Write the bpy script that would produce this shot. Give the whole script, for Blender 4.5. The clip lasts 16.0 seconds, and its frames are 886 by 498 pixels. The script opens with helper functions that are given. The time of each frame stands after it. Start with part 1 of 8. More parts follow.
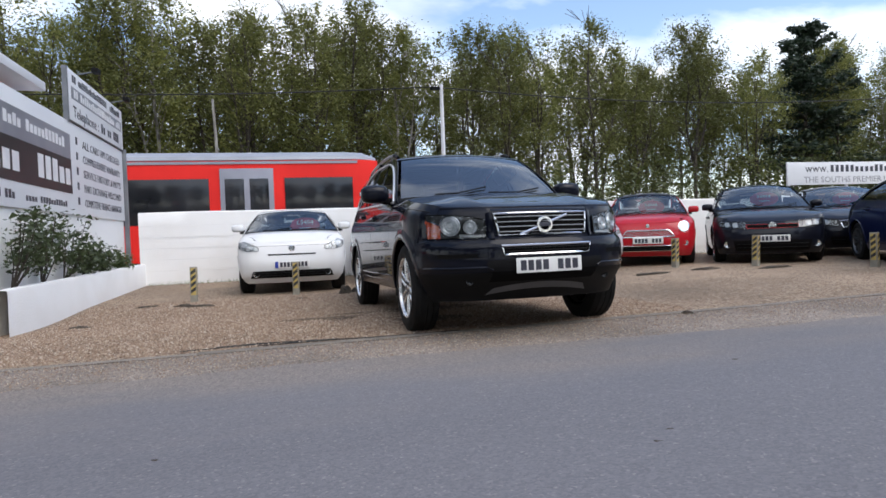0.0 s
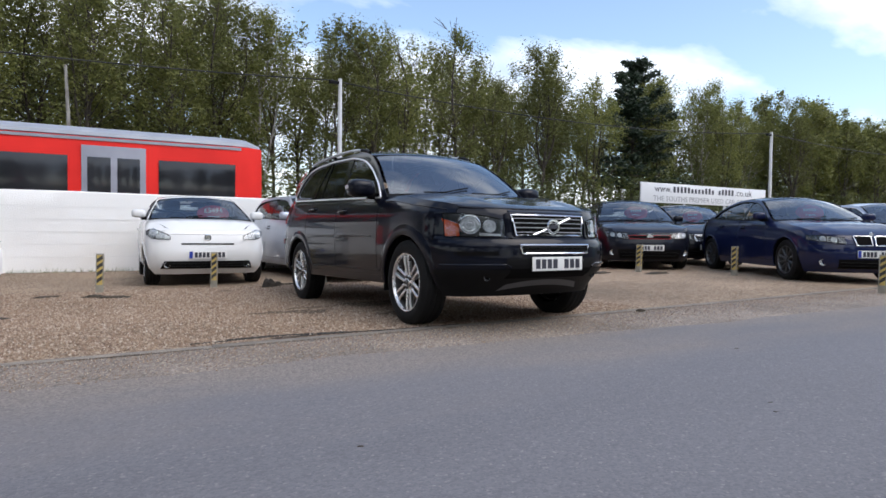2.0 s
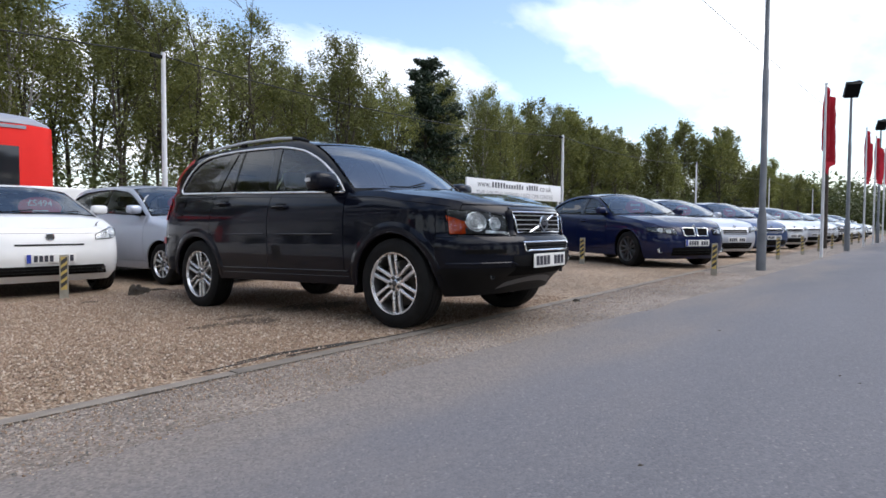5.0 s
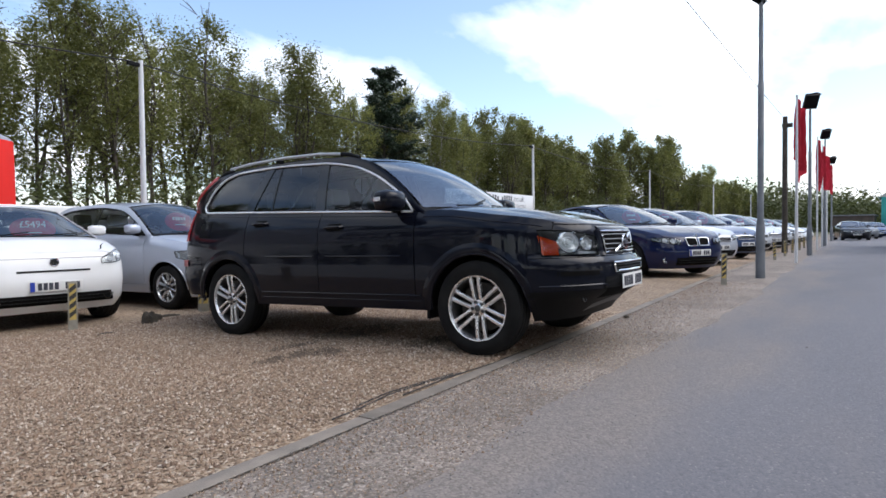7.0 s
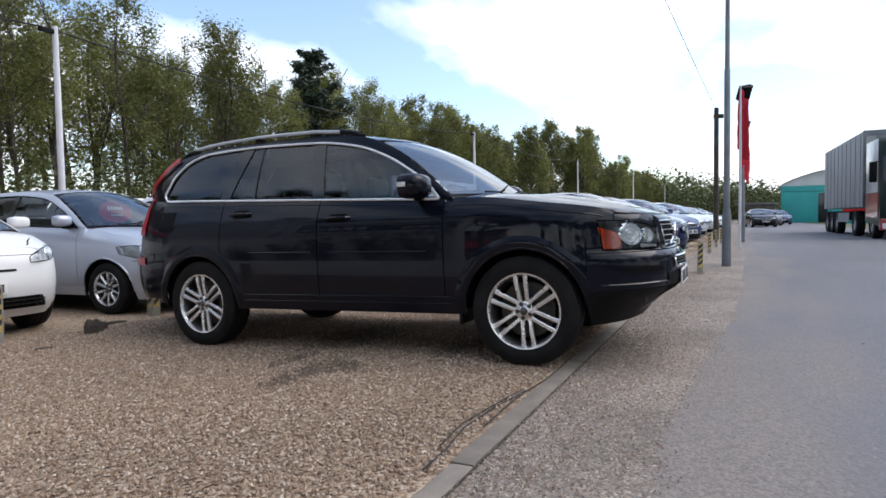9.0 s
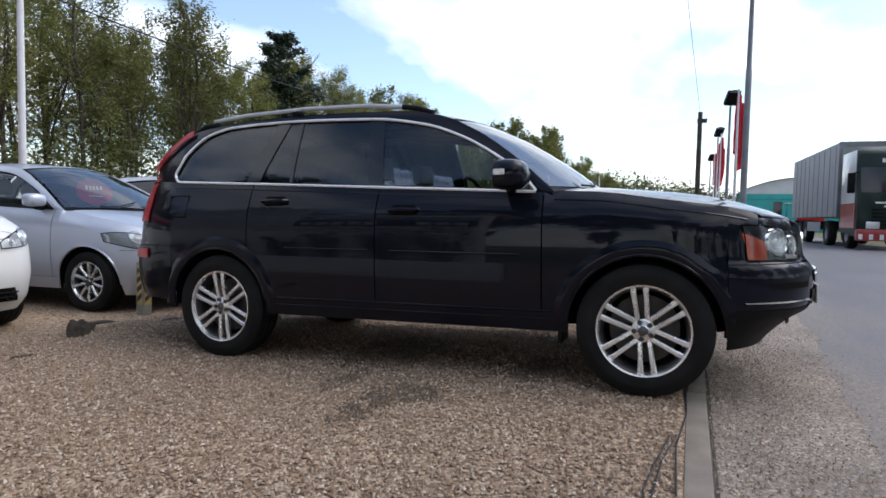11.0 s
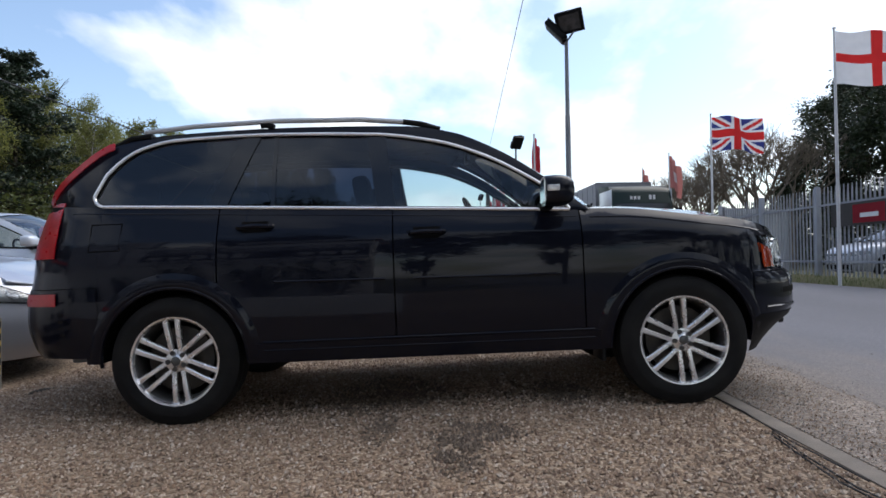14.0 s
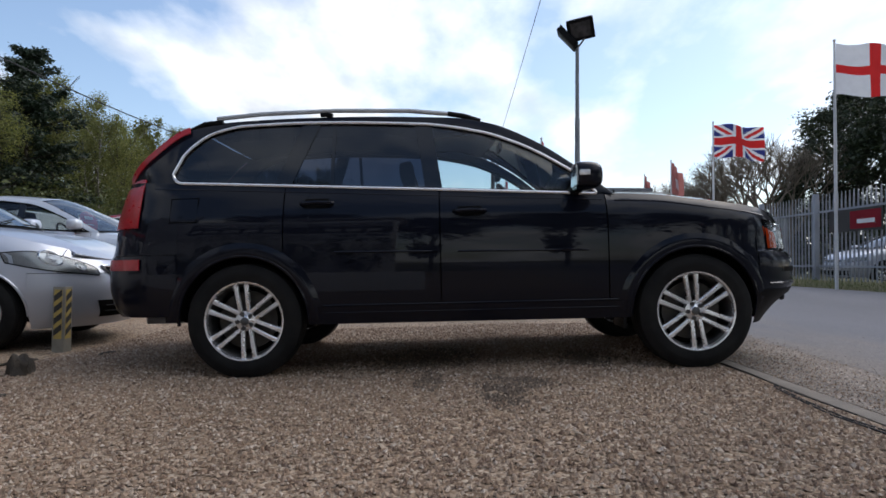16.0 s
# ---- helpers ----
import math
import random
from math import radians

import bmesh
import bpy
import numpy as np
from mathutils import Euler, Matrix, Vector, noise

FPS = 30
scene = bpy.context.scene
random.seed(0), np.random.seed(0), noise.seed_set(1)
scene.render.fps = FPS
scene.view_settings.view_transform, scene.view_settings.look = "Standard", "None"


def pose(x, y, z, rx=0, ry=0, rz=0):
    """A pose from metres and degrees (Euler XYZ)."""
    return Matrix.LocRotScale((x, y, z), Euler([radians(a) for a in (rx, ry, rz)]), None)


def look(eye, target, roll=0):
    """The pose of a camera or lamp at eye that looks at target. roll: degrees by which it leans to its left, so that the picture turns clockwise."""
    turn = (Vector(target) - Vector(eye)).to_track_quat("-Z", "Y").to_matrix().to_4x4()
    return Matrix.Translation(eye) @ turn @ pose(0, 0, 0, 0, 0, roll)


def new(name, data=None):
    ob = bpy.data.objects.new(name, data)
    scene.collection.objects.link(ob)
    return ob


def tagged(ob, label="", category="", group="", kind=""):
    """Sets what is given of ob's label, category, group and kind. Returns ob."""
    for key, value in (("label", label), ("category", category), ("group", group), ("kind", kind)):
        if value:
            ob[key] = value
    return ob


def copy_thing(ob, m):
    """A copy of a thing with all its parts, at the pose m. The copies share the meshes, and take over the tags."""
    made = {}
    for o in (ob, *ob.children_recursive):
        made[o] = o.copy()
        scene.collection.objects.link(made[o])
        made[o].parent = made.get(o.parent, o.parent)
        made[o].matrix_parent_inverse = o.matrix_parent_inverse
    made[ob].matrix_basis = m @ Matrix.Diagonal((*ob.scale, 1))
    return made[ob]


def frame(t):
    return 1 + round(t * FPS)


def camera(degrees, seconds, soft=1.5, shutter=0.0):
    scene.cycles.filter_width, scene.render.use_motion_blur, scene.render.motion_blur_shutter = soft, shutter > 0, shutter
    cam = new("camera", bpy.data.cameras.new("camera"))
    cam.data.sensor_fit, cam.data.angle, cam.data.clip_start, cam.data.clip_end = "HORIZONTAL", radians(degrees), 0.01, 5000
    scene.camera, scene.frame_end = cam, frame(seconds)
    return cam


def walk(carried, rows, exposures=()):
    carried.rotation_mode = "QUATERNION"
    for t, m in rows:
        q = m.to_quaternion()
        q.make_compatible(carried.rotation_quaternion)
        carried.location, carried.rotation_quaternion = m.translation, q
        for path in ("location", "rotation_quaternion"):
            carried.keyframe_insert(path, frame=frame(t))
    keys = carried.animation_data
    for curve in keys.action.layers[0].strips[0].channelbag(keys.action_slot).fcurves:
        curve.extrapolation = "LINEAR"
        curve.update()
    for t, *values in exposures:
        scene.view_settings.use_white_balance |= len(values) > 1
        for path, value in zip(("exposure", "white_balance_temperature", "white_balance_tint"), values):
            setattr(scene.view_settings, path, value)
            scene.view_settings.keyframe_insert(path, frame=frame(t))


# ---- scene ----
cam = camera(71.7, 16.0, soft=1.6)
PATH = [
    (0, (-0.132, 0.131, 0.831), (0.392, 2.06, 0.78), -2.1),
    (0.5, (-0.449, 0.178, 0.852), (0.192, 2.072, 0.807), 0.1),
    (1, (-0.815, 0.255, 0.859), (-0.035, 2.096, 0.812), -0.7),
    (1.5, (-1.146, 0.372, 0.845), (-0.261, 2.165, 0.784), 0.0),
    (2, (-1.493, 0.51, 0.831), (-0.476, 2.231, 0.771), 0.7),
    (2.5, (-1.784, 0.703, 0.825), (-0.685, 2.372, 0.758), 0.0),
    (3, (-2.003, 0.94, 0.837), (-0.797, 2.533, 0.756), -0.4),
    (3.5, (-2.246, 1.128, 0.832), (-0.877, 2.583, 0.729), -0.1),
    (4, (-2.431, 1.351, 0.83), (-1.003, 2.748, 0.743), -0.6),
    (4.5, (-2.546, 1.591, 0.859), (-1.075, 2.94, 0.731), -0.4),
    (5, (-2.679, 1.838, 0.86), (-1.112, 3.079, 0.78), 0.3),
    (5.2, (-2.751, 1.938, 0.882), (-1.164, 3.153, 0.813), -0.4),
    (7.3, (-3.097, 2.996, 0.96), (-1.406, 4.061, 0.882), -1.0),
    (7.5, (-3.078, 3.093, 0.949), (-1.369, 4.125, 0.837), -1.3),
    (8, (-3.02, 3.342, 0.974), (-1.283, 4.33, 0.879), -0.8),
    (8.5, (-2.986, 3.597, 0.989), (-1.217, 4.523, 0.871), 0.3),
    (8.7, (-2.949, 3.719, 0.983), (-1.167, 4.622, 0.888), -0.5),
    (10.8, (-2.583, 4.882, 0.998), (-0.731, 5.629, 0.898), 0.6),
    (11, (-2.542, 4.964, 0.986), (-0.688, 5.707, 0.877), 1.2),
    (11.5, (-2.488, 5.25, 0.998), (-0.577, 5.827, 0.874), 2.0),
    (12, (-2.444, 5.532, 0.99), (-0.531, 6.103, 0.88), 0.4),
    (12.5, (-2.363, 5.801, 0.974), (-0.412, 6.236, 0.898), 1.0),
    (13, (-2.346, 6.092, 0.943), (-0.359, 6.309, 0.875), 0.0),
    (13.5, (-2.4, 6.34, 0.924), (-0.405, 6.484, 0.942), -1.2),
    (14, (-2.555, 6.5, 0.872), (-0.555, 6.511, 0.899), -0.9),
    (14.5, (-2.642, 6.621, 0.868), (-0.643, 6.556, 0.839), -0.6),
    (15, (-2.744, 6.755, 0.834), (-0.748, 6.634, 0.873), -0.1),
    (15.5, (-2.846, 6.783, 0.764), (-0.847, 6.709, 0.78), 0.7),
    (16, (-2.991, 6.766, 0.689), (-0.991, 6.772, 0.732), 0.2),
]
walk(cam, [(t, look(eye, target, roll)) for t, eye, target, roll in PATH],
     exposures=[(0, 0.78), (5, 0.82), (8, 0.84), (11, 0.78), (13, 0.68), (16, 0.34)])

# ---------- world, sun ----------
SUN_EL, SUN_AZ = 52.0, -58.0          # degrees: height, and bearing measured from +x towards +y
world = bpy.data.worlds.new("sky")
scene.world = world
world.use_nodes = True
wn, wl = world.node_tree.nodes, world.node_tree.links
wn.clear()
w_out, w_bg = wn.new("ShaderNodeOutputWorld"), wn.new("ShaderNodeBackground")
w_sky = wn.new("ShaderNodeTexSky")
w_sky.sky_type, w_sky.sun_disc = "NISHITA", False
w_sky.sun_elevation, w_sky.sun_rotation = radians(SUN_EL), radians(90 - SUN_AZ)
w_sky.air_density, w_sky.dust_density, w_sky.ozone_density = 1.0, 1.2, 1.0
w_scale = wn.new("ShaderNodeVectorMath")
w_scale.operation = "SCALE"
w_scale.inputs["Scale"].default_value = 0.15
wl.new(w_sky.outputs["Color"], w_scale.inputs[0])
w_tc = wn.new("ShaderNodeTexCoord")
w_sep = wn.new("ShaderNodeSeparateXYZ")
wl.new(w_tc.outputs["Generated"], w_sep.inputs[0])
w_add = wn.new("ShaderNodeMath")
w_add.operation = "ADD"
w_add.inputs[1].default_value = 0.22
wl.new(w_sep.outputs["Z"], w_add.inputs[0])
w_max = wn.new("ShaderNodeMath")
w_max.operation = "MAXIMUM"
w_max.inputs[1].default_value = 0.08
wl.new(w_add.outputs[0], w_max.inputs[0])
w_div = wn.new("ShaderNodeVectorMath")
w_div.operation = "DIVIDE"
w_com = wn.new("ShaderNodeCombineXYZ")
for k in "XYZ":
    wl.new(w_max.outputs[0], w_com.inputs[k])
wl.new(w_tc.outputs["Generated"], w_div.inputs[0])
wl.new(w_com.outputs[0], w_div.inputs[1])
w_map = wn.new("ShaderNodeMapping")
w_map.inputs["Location"].default_value = (3.1, 1.4, 0.0)
w_map.inputs["Scale"].default_value = (1.0, 1.5, 0.4)
wl.new(w_div.outputs[0], w_map.inputs["Vector"])
w_noise = wn.new("ShaderNodeTexNoise")
w_noise.inputs["Scale"].default_value = 1.25
w_noise.inputs["Detail"].default_value = 8.0
w_noise.inputs["Roughness"].default_value = 0.52
wl.new(w_map.outputs[0], w_noise.inputs["Vector"])
w_bias = wn.new("ShaderNodeMath")              # more cloud towards the sun's side and low down
w_bias.operation = "MULTIPLY_ADD"
w_bias.inputs[1].default_value = -0.03
wl.new(w_sep.outputs["X"], w_bias.inputs[0])
wl.new(w_noise.outputs["Fac"], w_bias.inputs[2])
w_low = wn.new("ShaderNodeMath")
w_low.operation = "MULTIPLY_ADD"
w_low.inputs[1].default_value = -0.05
wl.new(w_sep.outputs["Z"], w_low.inputs[0])
wl.new(w_bias.outputs[0], w_low.inputs[2])
w_ramp = wn.new("ShaderNodeValToRGB")
w_ramp.color_ramp.elements[0].position = 0.39
w_ramp.color_ramp.elements[1].position = 0.59
wl.new(w_low.outputs[0], w_ramp.inputs[0])
w_shade = wn.new("ShaderNodeTexNoise")
w_shade.inputs["Scale"].default_value = 3.0
w_shade.inputs["Detail"].default_value = 6.0
wl.new(w_map.outputs[0], w_shade.inputs["Vector"])
w_cr = wn.new("ShaderNodeValToRGB")
w_cr.color_ramp.elements[0].position, w_cr.color_ramp.elements[1].position = 0.3, 0.62
w_cr.color_ramp.elements[0].color = (0.62, 0.66, 0.72, 1)
w_cr.color_ramp.elements[1].color = (1.01, 1.04, 1.09, 1)
wl.new(w_shade.outputs["Fac"], w_cr.inputs[0])
w_dot = wn.new("ShaderNodeVectorMath")          # cloud near the sun is brighter
w_dot.operation = "DOT_PRODUCT"
w_dot.inputs[1].default_value = [math.cos(radians(SUN_EL)) * math.cos(radians(SUN_AZ)), math.cos(radians(SUN_EL)) * math.sin(radians(SUN_AZ)), math.sin(radians(SUN_EL))]
wl.new(w_tc.outputs["Generated"], w_dot.inputs[0])
w_pos = wn.new("ShaderNodeMath")
w_pos.operation = "MAXIMUM"
w_pos.inputs[1].default_value = 0.0
wl.new(w_dot.outputs["Value"], w_pos.inputs[0])
w_pow = wn.new("ShaderNodeMath")
w_pow.operation = "POWER"
w_pow.inputs[1].default_value = 5.0
wl.new(w_pos.outputs[0], w_pow.inputs[0])
w_glow = wn.new("ShaderNodeMath")
w_glow.operation = "MULTIPLY_ADD"
w_glow.inputs[1].default_value, w_glow.inputs[2].default_value = 1.1, 1.0
wl.new(w_pow.outputs[0], w_glow.inputs[0])
w_lit = wn.new("ShaderNodeVectorMath")
w_lit.operation = "SCALE"
wl.new(w_cr.outputs["Color"], w_lit.inputs[0])
wl.new(w_glow.outputs[0], w_lit.inputs["Scale"])
w_mix = wn.new("ShaderNodeMix")
w_mix.data_type = "RGBA"
wl.new(w_ramp.outputs["Color"], w_mix.inputs["Factor"])
wl.new(w_scale.outputs[0], w_mix.inputs["A"])
wl.new(w_lit.outputs[0], w_mix.inputs["B"])
wl.new(w_mix.outputs["Result"], w_bg.inputs["Color"])
w_bg.inputs["Strength"].default_value = 1.02
wl.new(w_bg.outputs[0], w_out.inputs[0])

sun = new("sun", bpy.data.lights.new("sun", "SUN"))
sun.data.energy, sun.data.angle, sun.data.color = 1.0, radians(50), (1.0, 0.97, 0.93)
sun_dir = Vector((math.cos(radians(SUN_EL)) * math.cos(radians(SUN_AZ)), math.cos(radians(SUN_EL)) * math.sin(radians(SUN_AZ)), math.sin(radians(SUN_EL))))
sun.matrix_world = look(sun_dir * 60, (0, 0, 0))

# ---------- materials ----------


def surf(name, c1, c2=None, scale=4.0, rough=0.6, metal=0.0, bump=0.0, bscale=60.0, coat=0.0, rvar=0.1, detail=6.0, spec=0.5,
         random_tint=0.0, contrast=(0.35, 0.65), stretch=(1, 1, 1)):
    """A surface that varies between two colours at a large scale, with a fine relief and an uneven gloss."""
    m = bpy.data.materials.new(name)
    m.use_nodes = True
    n, l = m.node_tree.nodes, m.node_tree.links
    b = n["Principled BSDF"]
    tc = n.new("ShaderNodeTexCoord")
    mp = n.new("ShaderNodeMapping")
    mp.inputs["Scale"].default_value = stretch
    l.new(tc.outputs["Object"], mp.inputs["Vector"])
    no = n.new("ShaderNodeTexNoise")
    no.inputs["Scale"].default_value, no.inputs["Detail"].default_value = scale, detail
    l.new(mp.outputs[0], no.inputs["Vector"])
    rp = n.new("ShaderNodeValToRGB")
    rp.color_ramp.elements[0].position, rp.color_ramp.elements[1].position = contrast
    c2 = c2 or tuple(v * 0.8 for v in c1)
    rp.color_ramp.elements[0].color, rp.color_ramp.elements[1].color = (*c1, 1), (*c2, 1)
    l.new(no.outputs["Fac"], rp.inputs[0])
    col = rp.outputs["Color"]
    if random_tint:
        oi = n.new("ShaderNodeObjectInfo")
        hs = n.new("ShaderNodeHueSaturation")
        mr = n.new("ShaderNodeMapRange")
        mr.inputs["To Min"].default_value, mr.inputs["To Max"].default_value = 1 - random_tint, 1 + random_tint
        l.new(oi.outputs["Random"], mr.inputs["Value"])
        l.new(mr.outputs[0], hs.inputs["Value"])
        l.new(col, hs.inputs["Color"])
        col = hs.outputs["Color"]
    l.new(col, b.inputs["Base Color"])
    b.inputs["Metallic"].default_value = metal
    b.inputs["Specular IOR Level"].default_value = spec
    b.inputs["Coat Weight"].default_value = coat
    b.inputs["Coat Roughness"].default_value = 0.03
    mr = n.new("ShaderNodeMapRange")
    mr.inputs["To Min"].default_value, mr.inputs["To Max"].default_value = max(0.02, rough - rvar), min(1.0, rough + rvar)
    l.new(no.outputs["Fac"], mr.inputs["Value"])
    l.new(mr.outputs[0], b.inputs["Roughness"])
    if bump:
        fn = n.new("ShaderNodeTexNoise")
        fn.inputs["Scale"].default_value, fn.inputs["Detail"].default_value = bscale, 4.0
        l.new(mp.outputs[0], fn.inputs["Vector"])
        bp = n.new("ShaderNodeBump")
        bp.inputs["Strength"].default_value = min(1.0, bump)
        bp.inputs["Distance"].default_value = 0.6 / bscale
        l.new(fn.outputs["Fac"], bp.inputs["Height"])
        l.new(bp.outputs[0], b.inputs["Normal"])
    return m


def paint(name, c, metal=0.0, ior=1.5):
    """Clear-coated car paint."""
    m = surf(name, c, tuple(v * 0.92 + 0.001 for v in c), scale=1.3, rough=0.40, metal=metal, coat=0.80, rvar=0.06, spec=0.05)
    m.node_tree.nodes["Principled BSDF"].inputs["Coat IOR"].default_value = ior
    return m


def glazing(name, tint, gloss=0.03, ior=1.52, wavy=0.03):
    m = bpy.data.materials.new(name)
    m.use_nodes = True
    n, l = m.node_tree.nodes, m.node_tree.links
    n.clear()
    out, mix = n.new("ShaderNodeOutputMaterial"), n.new("ShaderNodeMixShader")
    tr, gl, fr = n.new("ShaderNodeBsdfTransparent"), n.new("ShaderNodeBsdfGlossy"), n.new("ShaderNodeFresnel")
    tr.inputs["Color"].default_value = (*tint, 1)
    gl.inputs["Roughness"].default_value = gloss
    gl.inputs["Color"].default_value = (0.95, 0.97, 1.0, 1)
    fr.inputs["IOR"].default_value = ior
    no = n.new("ShaderNodeTexNoise")
    no.inputs["Scale"].default_value = 2.0
    bp = n.new("ShaderNodeBump")
    bp.inputs["Strength"].default_value, bp.inputs["Distance"].default_value = wavy, 0.02
    l.new(no.outputs["Fac"], bp.inputs["Height"])
    l.new(bp.outputs[0], gl.inputs["Normal"])
    l.new(fr.outputs[0], mix.inputs[0])
    l.new(tr.outputs[0], mix.inputs[1])
    l.new(gl.outputs[0], mix.inputs[2])
    l.new(mix.outputs[0], out.inputs[0])
    return m


def gravel_like(name, cols, vscale, rough, bump, patch, patch_scale, stretch=(1, 1, 1), edge=None):
    """Loose or bound stones: cells of mixed stone colours, fine relief, and broad stains."""
    m = bpy.data.materials.new(name)
    m.use_nodes = True
    n, l = m.node_tree.nodes, m.node_tree.links
    b = n["Principled BSDF"]
    tc = n.new("ShaderNodeTexCoord")
    vo = n.new("ShaderNodeTexVoronoi")
    vo.inputs["Scale"].default_value = vscale
    l.new(tc.outputs["Object"], vo.inputs["Vector"])
    sp = n.new("ShaderNodeSeparateColor")
    l.new(vo.outputs["Color"], sp.inputs[0])
    rp = n.new("ShaderNodeValToRGB")
    rp.color_ramp.interpolation = "LINEAR"
    while len(rp.color_ramp.elements) < len(cols):
        rp.color_ramp.elements.new(0.5)
    for i, (p, c) in enumerate(cols):
        rp.color_ramp.elements[i].position, rp.color_ramp.elements[i].color = p, (*c, 1)
    l.new(sp.outputs[0], rp.inputs[0])
    no = n.new("ShaderNodeTexNoise")
    no.inputs["Scale"].default_value, no.inputs["Detail"].default_value = patch_scale, 7.0
    mp = n.new("ShaderNodeMapping")
    mp.inputs["Scale"].default_value = stretch
    l.new(tc.outputs["Object"], mp.inputs["Vector"])
    l.new(mp.outputs[0], no.inputs["Vector"])
    mr = n.new("ShaderNodeMapRange")
    mr.inputs["From Min"].default_value, mr.inputs["From Max"].default_value = 0.3, 0.7
    mr.inputs["To Min"].default_value, mr.inputs["To Max"].default_value = 1 - patch, 1 + patch
    l.new(no.outputs["Fac"], mr.inputs["Value"])
    mu = n.new("ShaderNodeVectorMath")
    mu.operation = "SCALE"
    l.new(rp.outputs["Color"], mu.inputs[0])
    l.new(mr.outputs[0], mu.inputs["Scale"])
    col = mu.outputs[0]
    if edge:                                   # grit and dust washed over one side, with a ragged border
        y0, y1, dust = edge
        se, ad = n.new("ShaderNodeSeparateXYZ"), n.new("ShaderNodeMath")
        l.new(tc.outputs["Object"], se.inputs[0])
        rag = n.new("ShaderNodeTexNoise")
        rag.inputs["Scale"].default_value, rag.inputs["Detail"].default_value = 1.4, 9.0
        l.new(mp.outputs[0], rag.inputs["Vector"])
        ad.operation = "MULTIPLY_ADD"
        ad.inputs[1].default_value = 2.6
        l.new(rag.outputs["Fac"], ad.inputs[0])
        l.new(se.outputs["Y"], ad.inputs[2])
        er = n.new("ShaderNodeMapRange")
        er.interpolation_type = "SMOOTHSTEP"
        er.inputs["From Min"].default_value, er.inputs["From Max"].default_value = y0 + 1.3, y1 + 1.3
        er.inputs["To Max"].default_value = 0.82
        l.new(ad.outputs[0], er.inputs["Value"])
        mx = n.new("ShaderNodeMix")
        mx.data_type = "RGBA"
        l.new(er.outputs[0], mx.inputs["Factor"])
        l.new(col, mx.inputs["A"])
        gr, gs = n.new("ShaderNodeMapRange"), n.new("ShaderNodeVectorMath")
        gr.inputs["To Min"].default_value, gr.inputs["To Max"].default_value = 0.66, 1.34
        l.new(sp.outputs[1], gr.inputs["Value"])
        gs.operation = "SCALE"
        gs.inputs[0].default_value = dust
        l.new(gr.outputs[0], gs.inputs["Scale"])
        l.new(gs.outputs[0], mx.inputs["B"])
        col = mx.outputs["Result"]
    l.new(col, b.inputs["Base Color"])
    b.inputs["Roughness"].default_value = rough
    b.inputs["Specular IOR Level"].default_value = 0.35
    bp = n.new("ShaderNodeBump")
    bp.inputs["Strength"].default_value, bp.inputs["Distance"].default_value = bump, 0.5 / vscale
    l.new(vo.outputs["Distance"], bp.inputs["Height"])
    bp.invert = True
    l.new(bp.outputs[0], b.inputs["Normal"])
    return m


def leafy(name, c1, c2, trans=0.35):
    m = bpy.data.materials.new(name)
    m.use_nodes = True
    n, l = m.node_tree.nodes, m.node_tree.links
    b, out = n["Principled BSDF"], n["Material Output"]
    ge, rp, oi = n.new("ShaderNodeNewGeometry"), n.new("ShaderNodeValToRGB"), n.new("ShaderNodeObjectInfo")
    rp.color_ramp.elements[0].color, rp.color_ramp.elements[1].color = (*c1, 1), (*c2, 1)
    l.new(ge.outputs["Random Per Island"], rp.inputs[0])
    hs, mr = n.new("ShaderNodeHueSaturation"), n.new("ShaderNodeMapRange")
    mr.inputs["To Min"].default_value, mr.inputs["To Max"].default_value = 0.72, 1.25
    l.new(oi.outputs["Random"], mr.inputs["Value"])
    l.new(mr.outputs[0], hs.inputs["Value"])
    l.new(rp.outputs["Color"], hs.inputs["Color"])
    l.new(hs.outputs["Color"], b.inputs["Base Color"])
    b.inputs["Roughness"].default_value = 0.55
    tr, mix = n.new("ShaderNodeBsdfTranslucent"), n.new("ShaderNodeMixShader")
    l.new(hs.outputs["Color"], tr.inputs["Color"])
    mix.inputs[0].default_value = trans
    l.new(b.outputs[0], mix.inputs[1])
    l.new(tr.outputs[0], mix.inputs[2])
    l.new(mix.outputs[0], out.inputs[0])
    return m


M = {}
M["gravel"] = gravel_like("gravel", [(0.0, (0.092, 0.061, 0.041)), (0.3, (0.205, 0.140, 0.092)), (0.65, (0.305, 0.217, 0.143)), (1.0, (0.42, 0.342, 0.258))], 62, 0.85, 0.9, 0.30, 0.55)


def stony(name, cols):
    m = bpy.data.materials.new(name)
    m.use_nodes = True
    n, l = m.node_tree.nodes, m.node_tree.links
    b, ge, rp = n["Principled BSDF"], n.new("ShaderNodeNewGeometry"), n.new("ShaderNodeValToRGB")
    while len(rp.color_ramp.elements) < len(cols):
        rp.color_ramp.elements.new(0.5)
    for i, c in enumerate(cols):
        rp.color_ramp.elements[i].position, rp.color_ramp.elements[i].color = i / (len(cols) - 1), (*c, 1)
    l.new(ge.outputs["Random Per Island"], rp.inputs[0])
    l.new(rp.outputs["Color"], b.inputs["Base Color"])
    b.inputs["Roughness"].default_value = 0.75
    return m


